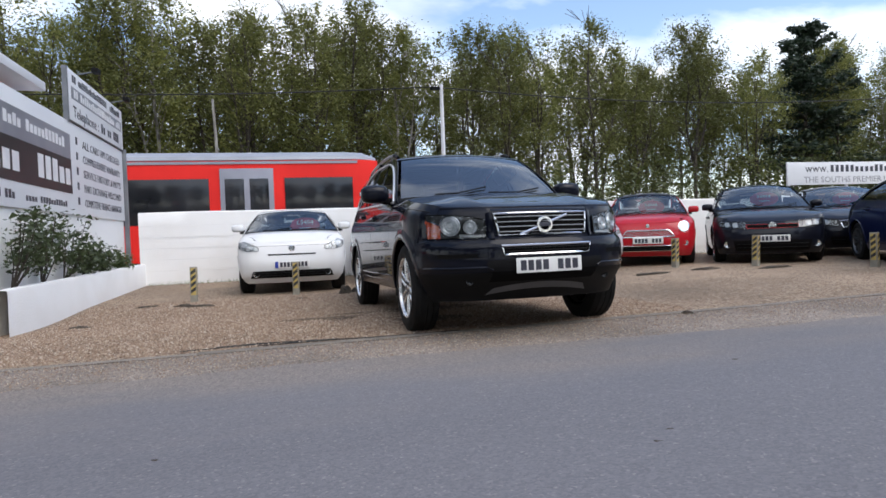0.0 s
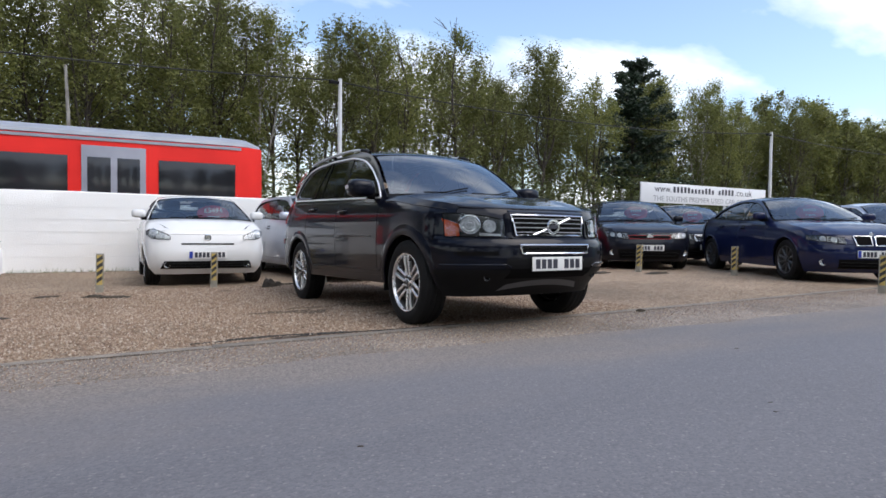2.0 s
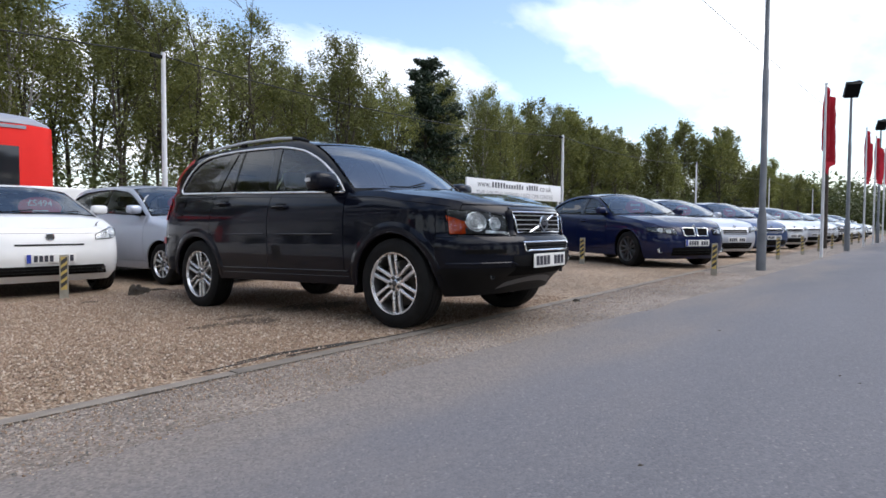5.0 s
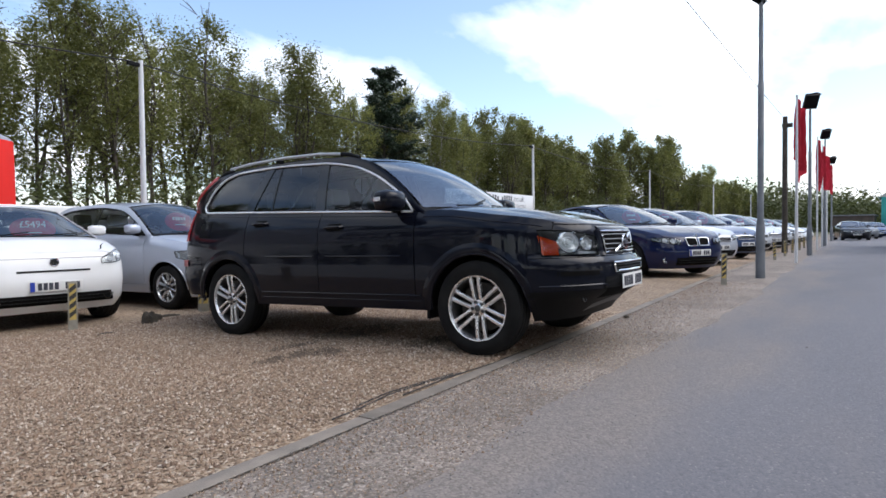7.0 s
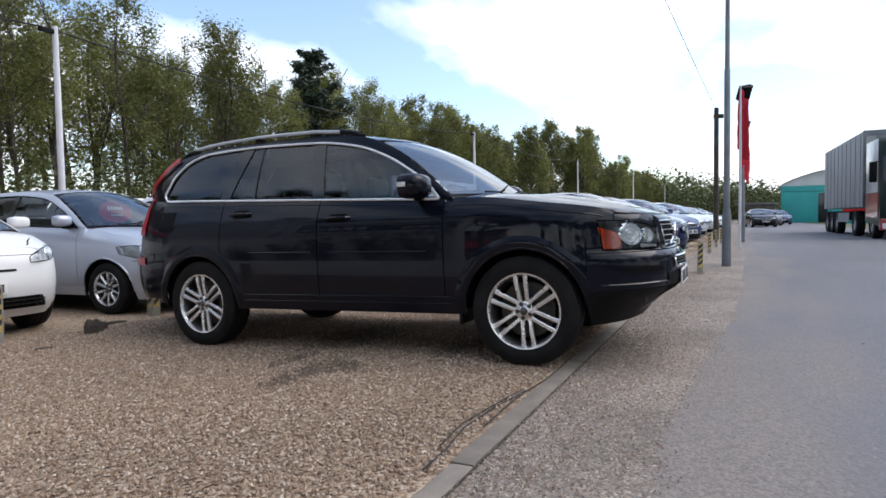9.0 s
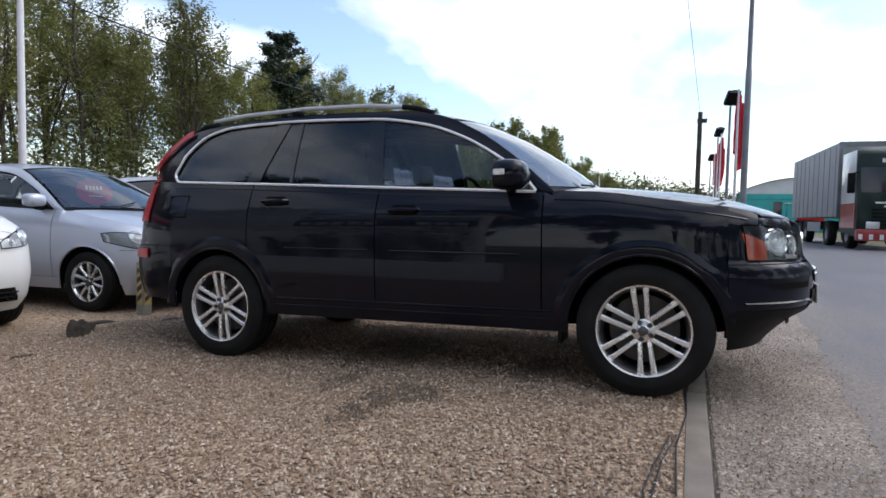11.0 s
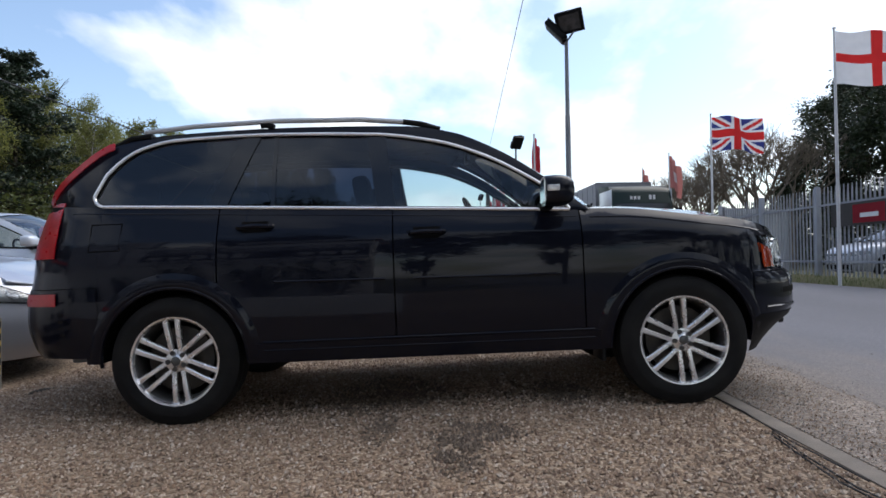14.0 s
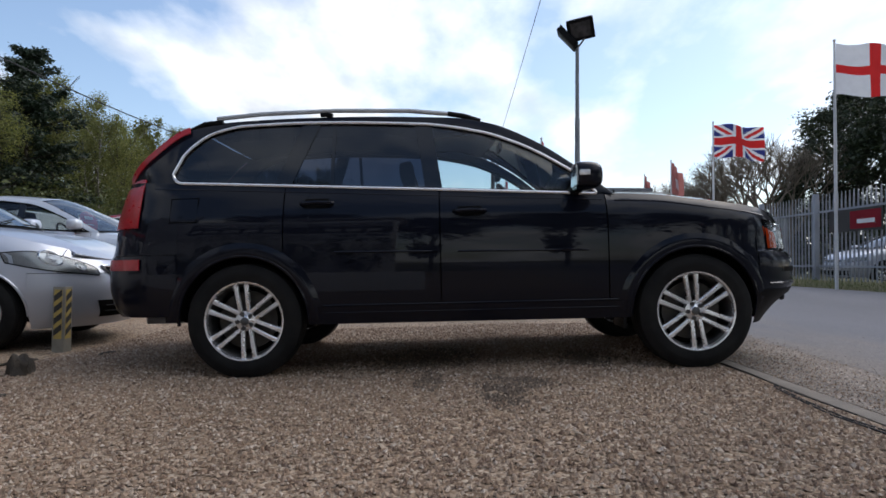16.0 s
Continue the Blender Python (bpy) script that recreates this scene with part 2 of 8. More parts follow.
M["stone"] = stony("gravel_stone", [(0.12, 0.075, 0.052), (0.23, 0.150, 0.100), (0.318, 0.222, 0.150), (0.26, 0.188, 0.135), (0.38, 0.284, 0.205), (0.53, 0.45, 0.37)])
M["stone_dark"] = stony("stained_gravel_stone", [(0.070, 0.050, 0.036), (0.12, 0.086, 0.060), (0.19, 0.14, 0.098)])
M["stone_grey"] = stony("road_grit", [(0.10, 0.10, 0.105), (0.22, 0.20, 0.18), (0.40, 0.36, 0.30)])
M["asphalt"] = gravel_like("asphalt", [(0.0, (0.126, 0.123, 0.134)), (0.5, (0.150, 0.147, 0.158)), (0.95, (0.170, 0.166, 0.176)), (1.0, (0.23, 0.22, 0.217))], 100, 0.85, 0.30, 0.16, 0.35, stretch=(0.35, 1.2, 1), edge=(2.7, 4.5, (0.220, 0.186, 0.158)))
M["verge"] = gravel_like("worn_road_edge", [(0.0, (0.135, 0.112, 0.092)), (0.4, (0.212, 0.175, 0.146)), (0.85, (0.275, 0.228, 0.190)), (1.0, (0.40, 0.34, 0.29))], 80, 0.85, 0.8, 0.24, 1.3)
M["concrete"] = surf("kerb_concrete", (0.165, 0.142, 0.118), (0.235, 0.200, 0.165), scale=6, rough=0.85, bump=0.5, bscale=120, random_tint=0.12)
M["earth"] = surf("bare_earth_and_grass", (0.07, 0.075, 0.03), (0.14, 0.12, 0.06), scale=0.4, rough=0.95, bump=0.6, bscale=12)
M["dirt"] = surf("dark_dirt", (0.03, 0.024, 0.018), (0.07, 0.055, 0.04), scale=8, rough=0.95, bump=0.8, bscale=50)
M["white_wall"] = surf("white_masonry_paint", (0.83, 0.825, 0.81), (0.73, 0.715, 0.685), scale=1.1, rough=0.75, bump=0.35, bscale=45, contrast=(0.45, 0.85))
M["wall_joint"] = surf("painted_block_joint", (0.74, 0.735, 0.72), (0.83, 0.825, 0.81), scale=2.2, rough=0.8)
M["sign_white"] = surf("white_sign_sheet", (0.72, 0.73, 0.75), (0.66, 0.67, 0.70), scale=0.8, rough=0.4)
M["sign_grey"] = surf("grey_sign_print", (0.20, 0.20, 0.23), (0.27, 0.27, 0.30), scale=1.4, rough=0.4)
M["sign_black"] = surf("black_sign_print", (0.018, 0.016, 0.017), (0.035, 0.03, 0.03), scale=2, rough=0.4)
M["ink"] = surf("dark_lettering", (0.03, 0.032, 0.045), (0.045, 0.045, 0.06), rough=0.5)
M["ink_grey"] = surf("grey_lettering", (0.22, 0.23, 0.26), (0.27, 0.28, 0.3), rough=0.5)
M["white_ink"] = surf("white_lettering", (0.75, 0.75, 0.76), (0.68, 0.68, 0.7), rough=0.5)
M["train_red"] = surf("train_red_paint", (0.74, 0.024, 0.018), (0.62, 0.020, 0.016), scale=0.8, rough=0.6, spec=0.2)
M["train_grey"] = surf("train_roof_grey", (0.30, 0.32, 0.36), (0.24, 0.26, 0.30), scale=0.9, rough=0.55, bump=0.1, bscale=20)
M["train_door"] = surf("train_door_grey", (0.28, 0.29, 0.34), (0.22, 0.23, 0.28), scale=1.1, rough=0.45)
M["train_glass"] = surf("train_dark_glass", (0.012, 0.013, 0.016), (0.025, 0.026, 0.03), scale=0.7, rough=0.12)
M["black"] = surf("matt_black_plastic", (0.006, 0.006, 0.0065), (0.010, 0.010, 0.0105), scale=3, rough=0.5, bump=0.12, bscale=300, spec=0.09)
M["pillar"] = surf("gloss_black_trim", (0.004, 0.004, 0.005), (0.006, 0.006, 0.007), scale=3, rough=0.08, rvar=0.03, spec=0.6)
M["void"] = surf("underbody_black", (0.004, 0.004, 0.0045), (0.007, 0.0065, 0.006), scale=3, rough=0.9, spec=0.08)
M["rubber"] = surf("tyre_rubber", (0.008, 0.008, 0.0085), (0.016, 0.0155, 0.015), scale=7, rough=0.7, bump=0.3, bscale=140, spec=0.15)
M["alloy"] = surf("silver_alloy", (0.80, 0.80, 0.81), (0.68, 0.68, 0.69), scale=6, rough=0.27, metal=0.85)
M["barrel"] = surf("dusty_rim_barrel", (0.05, 0.05, 0.052), (0.10, 0.098, 0.095), scale=9, rough=0.5, metal=0.6)
M["alloy_dark"] = surf("dark_alloy", (0.10, 0.105, 0.11), (0.14, 0.145, 0.15), scale=6, rough=0.35, metal=0.8)
M["brake"] = surf("brake_iron", (0.05, 0.048, 0.046), (0.09, 0.08, 0.07), scale=14, rough=0.55, metal=0.7)
M["chrome"] = surf("chrome", (0.80, 0.81, 0.83), (0.72, 0.73, 0.75), scale=8, rough=0.10, metal=1.0, rvar=0.05)
M["bright_trim"] = surf("bright_window_trim", (0.86, 0.87, 0.89), (0.80, 0.81, 0.83), scale=8, rough=0.32, metal=0.55, rvar=0.05)
M["satin"] = surf("satin_silver", (0.50, 0.51, 0.52), (0.42, 0.43, 0.44), scale=5, rough=0.38, metal=0.5)
M["amber"] = surf("amber_lens", (0.72, 0.075, 0.008), (0.55, 0.05, 0.006), scale=20, rough=0.15, coat=0.8)
M["red_lens"] = surf("red_lamp_lens", (0.42, 0.004, 0.010), (0.32, 0.003, 0.008), scale=25, rough=0.3, coat=0.15)
M["lamp_black"] = surf("dark_lamp_housing", (0.030, 0.031, 0.033), (0.075, 0.076, 0.08), scale=9, rough=0.22, metal=0.4)
M["lamp_dark"] = surf("lamp_housing", (0.26, 0.265, 0.27), (0.40, 0.405, 0.41), scale=9, rough=0.22, metal=0.4)
M["lamp_bowl"] = surf("lamp_reflector", (0.94, 0.94, 0.95), (0.66, 0.67, 0.69), scale=45, rough=0.16, metal=0.55)
M["plate"] = surf("white_number_plate", (0.74, 0.74, 0.72), (0.68, 0.68, 0.67), scale=5, rough=0.35)
M["plate_blue"] = surf("plate_blue_band", (0.02, 0.05, 0.35), (0.02, 0.04, 0.28), rough=0.4)
M["price_red"] = surf("red_price_card", (0.60, 0.03, 0.05), (0.50, 0.02, 0.04), scale=4, rough=0.5)
M["seat"] = surf("dark_upholstery", (0.06, 0.058, 0.06), (0.10, 0.098, 0.10), scale=9, rough=0.85, bump=0.3, bscale=220)
M["seat_beige"] = surf("pale_leather", (0.34, 0.31, 0.27), (0.42, 0.39, 0.34), scale=7, rough=0.6, bump=0.2, bscale=160)
M["glass"] = glazing("clear_glass", (0.80, 0.86, 0.86))
M["screen"] = glazing("windscreen_glass", (0.20, 0.25, 0.27), gloss=0.008, ior=2.8, wavy=0.012)
M["screen_clear"] = glazing("clear_windscreen", (0.72, 0.77, 0.78), gloss=0.012, ior=2.1, wavy=0.015)
M["tint"] = glazing("privacy_glass", (0.125, 0.150, 0.20), ior=1.60)
M["tint_front"] = glazing("pale_tinted_glass", (0.72, 0.79, 0.81), ior=1.62)
M["tint_mid"] = glazing("half_tinted_glass", (0.40, 0.46, 0.48))
M["cover"] = glazing("lamp_cover", (0.93, 0.95, 0.95))
M["steel"] = surf("galvanised_steel", (0.27, 0.285, 0.31), (0.36, 0.37, 0.39), scale=5, rough=0.5, metal=0.35, bump=0.1, bscale=60)
M["steel_dark"] = surf("weathered_grey_post", (0.13, 0.14, 0.155), (0.20, 0.21, 0.225), scale=2.5, rough=0.55, metal=0.2, bump=0.2, bscale=40)
M["palisade"] = surf("palisade_steel", (0.27, 0.29, 0.33), (0.36, 0.38, 0.41), scale=1.6, rough=0.6, metal=0.2, random_tint=0.12)
M["white_pole"] = surf("white_pole", (0.66, 0.66, 0.67), (0.55, 0.55, 0.56), scale=2, rough=0.5)
M["yellow"] = surf("hazard_yellow", (0.52, 0.38, 0.10), (0.40, 0.29, 0.09), scale=14, rough=0.6)
M["bollard"] = surf("bollard_grey_paint", (0.22, 0.205, 0.17), (0.32, 0.30, 0.255), scale=7, rough=0.75, bump=0.3, bscale=70)
M["hazard_black"] = surf("hazard_black", (0.02, 0.02, 0.02), (0.045, 0.042, 0.038), scale=14, rough=0.65)
M["teal"] = surf("teal_cladding", (0.02, 0.33, 0.31), (0.025, 0.28, 0.27), scale=0.6, rough=0.55)
M["pale_roof"] = surf("pale_roof_sheet", (0.52, 0.54, 0.55), (0.44, 0.46, 0.47), scale=0.5, rough=0.6)
M["lorry_grey"] = surf("trailer_curtain", (0.30, 0.305, 0.315), (0.36, 0.365, 0.37), scale=0.7, rough=0.6, bump=0.1, bscale=8)
M["lorry_white"] = surf("cab_white", (0.62, 0.63, 0.65), (0.54, 0.55, 0.57), scale=1.2, rough=0.35, coat=0.5)
M["lorry_green"] = surf("cab_dark_green", (0.006, 0.017, 0.014), (0.008, 0.021, 0.017), scale=1.2, rough=0.4, coat=0.15, spec=0.2)
M["lorry_red"] = surf("cab_red", (0.34, 0.03, 0.03), (0.27, 0.025, 0.025), scale=1.2, rough=0.35, coat=0.5)
M["bark"] = surf("birch_bark", (0.10, 0.085, 0.07), (0.34, 0.32, 0.29), scale=7, rough=0.9, bump=0.5, bscale=30, stretch=(1, 1, 0.3))
M["bark_dark"] = surf("dark_bark", (0.035, 0.028, 0.022), (0.075, 0.06, 0.048), scale=6, rough=0.95, bump=0.6, bscale=24)
M["twig"] = surf("pale_brown_twigs", (0.11, 0.088, 0.066), (0.20, 0.165, 0.125), scale=3, rough=0.95)
M["leaf"] = leafy("birch_leaves", (0.095, 0.104, 0.026), (0.22, 0.225, 0.066), 0.50)
# darker copy of the birch leaves: the wood's inner shade is put into the colour
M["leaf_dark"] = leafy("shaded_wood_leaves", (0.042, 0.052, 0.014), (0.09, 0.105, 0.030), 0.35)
M["needle"] = leafy("pine_needles", (0.012, 0.026, 0.014), (0.03, 0.055, 0.026), 0.15)
M["ivy"] = leafy("dark_evergreen_leaves", (0.012, 0.022, 0.010), (0.04, 0.055, 0.02), 0.2)
M["shrub"] = leafy("shrub_leaves", (0.035, 0.055, 0.018), (0.10, 0.13, 0.05), 0.3)
M["grass"] = leafy("grass_blades", (0.06, 0.09, 0.02), (0.16, 0.19, 0.06), 0.3)


def cloth(name, c):
    """Thin flag cloth that lets light through."""
    m = surf(name, c, tuple(v * 0.85 for v in c), scale=5, rough=0.85)
    n, l = m.node_tree.nodes, m.node_tree.links
    tr, mix = n.new("ShaderNodeBsdfTranslucent"), n.new("ShaderNodeMixShader")
    tr.inputs["Color"].default_value = (*c, 1)
    mix.inputs[0].default_value = 0.5
    l.new(n["Principled BSDF"].outputs[0], mix.inputs[1])
    l.new(tr.outputs[0], mix.inputs[2])
    l.new(mix.outputs[0], n["Material Output"].inputs[0])
    return m


M["flag_red"] = cloth("red_flag_cloth", (0.50, 0.03, 0.05))
M["flag_faded"] = cloth("faded_flag_cloth", (0.50, 0.20, 0.18))
M["flag_white"] = cloth("white_flag_cloth", (0.80, 0.80, 0.82))
M["flag_blue"] = cloth("blue_flag_cloth", (0.04, 0.05, 0.22))
M["flag_crimson"] = cloth("scarlet_flag_cloth", (0.68, 0.03, 0.03))
M["cable"] = surf("black_cable", (0.015, 0.015, 0.016), (0.03, 0.03, 0.03), rough=0.7)

# ---------- building blocks ----------


def part(name, bm, material, parent=None, label="", smooth=35.0):
    """Links a bmesh as one mesh object under a thing or a part."""
    me = bpy.data.meshes.new(name)
    bmesh.ops.recalc_face_normals(bm, faces=bm.faces)
    bm.to_mesh(me)
    bm.free()
    me.materials.append(material)
    if smooth:
        me.polygons.foreach_set("use_smooth", [True] * len(me.polygons))
        me.set_sharp_from_angle(angle=radians(smooth))
    ob = new(name, me)
    ob.parent = parent
    if label:
        tagged(ob, label)
    return ob


def thing(name, m=None, label="", category="", group="", kind=""):
    ob = new(name)
    ob.empty_display_size = 0.1
    ob.matrix_basis = m or Matrix()
    return tagged(ob, label, category, group, kind)


def box(bm, x0, x1, y0, y1, z0, z1, bevel=0.0, m=None):
    r = bmesh.ops.create_cube(bm, size=1.0)
    for v in r["verts"]:
        v.co = Vector(((x0 + x1) / 2 + v.co.x * (x1 - x0), (y0 + y1) / 2 + v.co.y * (y1 - y0), (z0 + z1) / 2 + v.co.z * (z1 - z0)))
    if bevel:
        es = {e for v in r["verts"] for e in v.link_edges}
        out = bmesh.ops.bevel(bm, geom=list(es), offset=bevel, segments=2, profile=0.6, affect="EDGES")
        vs = {v for f in out["faces"] for v in f.verts}
    else:
        vs = r["verts"]
    if m is not None:
        bmesh.ops.transform(bm, matrix=m, verts=list(vs))
    return bm


def boxed(*a, **k):
    return box(bmesh.new(), *a, **k)


def sheet(bm, rows, closed=False):
    """Quads over a net of points."""
    vs = [[bm.verts.new(p) for p in r] for r in rows]
    for i in range(len(vs) - 1):
        n = len(vs[i])
        for j in range(n if closed else n - 1):
            a, b, c, d = vs[i][j], vs[i][(j + 1) % n], vs[i + 1][(j + 1) % n], vs[i + 1][j]
            if len({tuple(q.co) for q in (a, b, c, d)}) == 4:
                bm.faces.new((a, b, c, d))
            else:
                u = []
                for q in (a, b, c, d):
                    if all((q.co - k.co).length > 1e-7 for k in u):
                        u.append(q)
                if len(u) == 3:
                    bm.faces.new(u)
    return vs


def shell(rows, depth=0.0, heart=(0, 1.2, 0.6)):
    """A net of points; with a depth, its rim is folded in towards the heart of the thing."""
    bm = bmesh.new()
    sheet(bm, rows)
    bmesh.ops.remove_doubles(bm, verts=bm.verts, dist=1e-5)
    if depth:
        bmesh.ops.recalc_face_normals(bm, faces=bm.faces)
        bm.normal_update()
        h = Vector(heart)
        if sum(f.normal.dot(f.calc_center_median() - h) * f.calc_area() for f in bm.faces) < 0:
            bmesh.ops.reverse_faces(bm, faces=bm.faces)
            bm.normal_update()
        edge = [e for e in bm.edges if e.is_boundary]
        inner = {v: bm.verts.new(v.co - v.normal * abs(depth)) for v in {v for e in edge for v in e.verts}}
        for e in edge:
            a, b = e.verts
            bm.faces.new((a, b, inner[b], inner[a]))
    return bm


def tube(bm, pts, r, seg=8, closed=False, taper=None):
    pts = [Vector(p) for p in pts]
    n = len(pts)
    rings = []
    up = Vector((0.13, 0.21, 0.97))
    for i, p in enumerate(pts):
        a = pts[(i - 1) % n] if (closed or i > 0) else p
        b = pts[(i + 1) % n] if (closed or i < n - 1) else p
        t = (b - a).normalized()
        if abs(t.dot(up)) > 0.98:
            up = Vector((0.9, 0.3, 0.2))
        u = t.cross(up).normalized()
        w = u.cross(t).normalized()
        q = r if taper is None else r * (1 + (taper - 1) * i / max(1, n - 1))
        rings.append([p + (u * math.cos(k * math.tau / seg) + w * math.sin(k * math.tau / seg)) * q for k in range(seg)])
    if closed:
        rings.append(rings[0])
    vs = sheet(bm, rings, closed=True)
    if not closed:
        bm.faces.new(vs[0]), bm.faces.new(vs[-1])
    else:
        bmesh.ops.remove_doubles(bm, verts=bm.verts, dist=1e-6)
    return bm


def lathe(bm, prof, seg=36, axis="x", closed=False):
    """Revolves (along, radius) pairs round an axis."""
    rings = []
    for a, r in prof:
        ring = []
        for k in range(seg):
            c, s = math.cos(k * math.tau / seg) * r, math.sin(k * math.tau / seg) * r
            ring.append((a, c, s) if axis == "x" else (c, a, s) if axis == "y" else (c, s, a))
        rings.append(ring)
    if closed:
        rings.append(rings[0])
    sheet(bm, rings, closed=True)
    bmesh.ops.remove_doubles(bm, verts=bm.verts, dist=1e-6)
    return bm


def cv(*pts):
    """A smooth curve through (a, value) pairs."""
    xs, ys = np.array([p[0] for p in pts], float), np.array([p[1] for p in pts], float)
    h = np.diff(xs)
    d = np.diff(ys) / h
    t = np.zeros(len(xs))
    t[0], t[-1] = d[0], d[-1]
    for i in range(1, len(xs) - 1):
        t[i] = 0 if d[i - 1] * d[i] <= 0 else 2 * d[i - 1] * d[i] / (d[i - 1] + d[i])

    def f(x):
        x = min(max(x, xs[0]), xs[-1])
        i = min(max(int(np.searchsorted(xs, x) - 1), 0), len(h) - 1)
        u = (x - xs[i]) / h[i]
        return float(ys[i] * (1 + 2 * u) * (1 - u) ** 2 + t[i] * h[i] * u * (1 - u) ** 2 + ys[i + 1] * u * u * (3 - 2 * u) + t[i + 1] * h[i] * u * u * (u - 1))
    return f


def ramp(a, b, n):
    return [a + (b - a) * i / (n - 1) for i in range(n)]


def lettering(name, text, size, m, material, parent, depth=0.002, label="", align="LEFT", width=None):
    """Text turned into a mesh; its plane is the local xy plane of m."""
    cu = bpy.data.curves.new(name, "FONT")
    cu.body, cu.size, cu.extrude, cu.align_x = text, size, depth, align
    cu.resolution_u = 2
    tmp = new(name, cu)
    me = bpy.data.meshes.new_from_object(tmp.evaluated_get(bpy.context.evaluated_depsgraph_get()))
    bpy.data.objects.remove(tmp)
    if width and len(me.vertices):
        xs = [v.co.x for v in me.vertices]
        k = width / max(1e-6, max(xs) - min(xs))
        for v in me.vertices:
            v.co.x *= k
    me.materials.append(material)
    ob = new(name, me)
    ob.parent = parent
    ob.matrix_basis = m
    if label:
        tagged(ob, label)
    return ob


def bar_row(name, x0, x1, z0, z1, n, mat, parent, m=None, gap=0.28, even=False, seed=1):
    """Blocks the size of letters, each a part, along local x between two heights, for writing that is not spelled out."""
    rng = random.Random(seed)
    w = (x1 - x0) / n
    for i in range(n):
        if (i == 4) if even else rng.random() < 0.1:
            continue
        top_z = z1 - (0 if even else (z1 - z0) * rng.choice((0, 0, 0.25)))
        part(name, box(bmesh.new(), x0 + i * w + w * gap / 2, x0 + (i + 1) * w - w * gap / 2, -0.0015, 0.0015, z0, top_z, m=m or Matrix()), mat, parent, smooth=0)

# ---------- ground ----------
YARD_Y = cv((4.9, 0.028), (6.1, 0.022), (7.0, -0.02), (8.0, -0.045), (9.7, -0.012), (11.0, -0.005), (14.0, 0.01), (30.0, 0.05))
YARD_X = cv((-6.0, 0.0), (2.5, 0.0), (7.5, 1.0), (60.0, 1.0))
ROAD_X = cv((-60.0, 0.0), (-3.0, 0.015), (1.0, 0.028), (4.0, 0.05), (9.0, 0.09), (300.0, 0.09))


def ground_z(x, y):
    """Height of the ground: a road that rises a little, and a yard that dips behind the kerb."""
    zr = ROAD_X(x)
    if y <= 4.9:
        return zr
    k = YARD_X(x)
    zy = YARD_Y(y) * (1 - k) + 0.12 * k
    f = min(1.0, (y - 4.9) / 0.6)
    return zr + (zy - zr) * f


def ground_sheet(name, xs, ys, lift, mat, label, sink=0.0):
    bm = bmesh.new()
    sheet(bm, [[(x, y, ground_z(x, y) + lift) for x in xs] for y in ys])
    ob = part(name, bm, mat, None, label, smooth=60)
    return tagged(ob, label, name, kind="structure")


XS = [-900, -300, -120, -60, -30, -15, -10] + [-8 + 0.5 * i for i in range(53)] + [20, 24, 30, 40, 55, 75, 100, 140, 200, 320, 600, 1200]
tagged(ground_sheet("ground", XS, [-900, -300, -120, -60, -30, -12, -6, -3, 0, 3, 4.4, 4.9] + [5 + 0.25 * i for i in range(48)] + [18, 22, 30, 50, 90, 160, 300, 700, 1500],
                    -0.03, M["earth"], "flat earth and rough grass round the yard"), category="ground")
tagged(ground_sheet("gravel_yard", [x for x in XS if -12 <= x <= 80], [4.94, 5.0] + [5.1 + 0.2 * i for i in range(50)] + [15.2], -0.004, M["gravel"],
                    "tan pea gravel yard with dark stains"), category="gravel")
tagged(ground_sheet("pavement", [x for x in XS if -60 <= x <= 140], [3.4, 3.6, 3.9, 4.1, 4.4, 4.6, 4.75, 4.842], -0.006, M["verge"], "worn gritty strip beside the road"), category="road edge")


def road_sheet():
    """The carriageway, with an uneven worn edge on the yard's side."""
    bm = bmesh.new()
    xs = [-200, -80, -40, -20] + [-12 + 0.15 * i for i in range(360)] + [45, 50, 60, 80, 120, 200, 320]
    rows = [[], [], [], []]
    for x in xs:
        e = 4.20 - 0.06 * max(0.0, min(6.0, x)) + 0.10 * noise.noise((x * 0.45, 3.1, 0)) + 0.045 * noise.noise((x * 2.1, 7.7, 0)) + 0.02 * noise.noise((x * 6.0, 1.7, 0))
        for r, (y, z) in zip(rows, ((-2.45, 0.004), (0.0, 0.008), (e - 0.10, 0.004), (e, -0.0045))):
            r.append((x, y, ROAD_X(x) + z))
    sheet(bm, rows)
    return tagged(part("road", bm, M["asphalt"], None, smooth=60), "worn grey asphalt road with pale grit", "road", kind="structure")


road_sheet()

# flush concrete edging, stone by stone
kerb = thing("kerb", None, "flush concrete edging between road and gravel", "kerb", kind="structure")
rng = random.Random(4)
kb = boxed(-0.918, 0.918, -0.052, 0.052, -0.16, 0.0, bevel=0.012)
k0 = part("kerb_stone", kb, M["concrete"], kerb)
k0.location = (-9.0, 4.890, ROAD_X(-9.0) + 0.006)
for i in range(1, 33):
    o = new("kerb_stone", k0.data)
    o.parent = kerb
    o.location = (-9.0 + 1.84 * i, 4.890 + rng.uniform(-0.006, 0.006), ROAD_X(-9.0 + 1.84 * i) + 0.003 + rng.uniform(-0.002, 0.002))
    o.rotation_euler = (rng.uniform(-0.010, 0.010), -math.atan((ROAD_X(-8.1 + 1.84 * i) - ROAD_X(-9.9 + 1.84 * i)) / 1.8), rng.uniform(-0.003, 0.003))

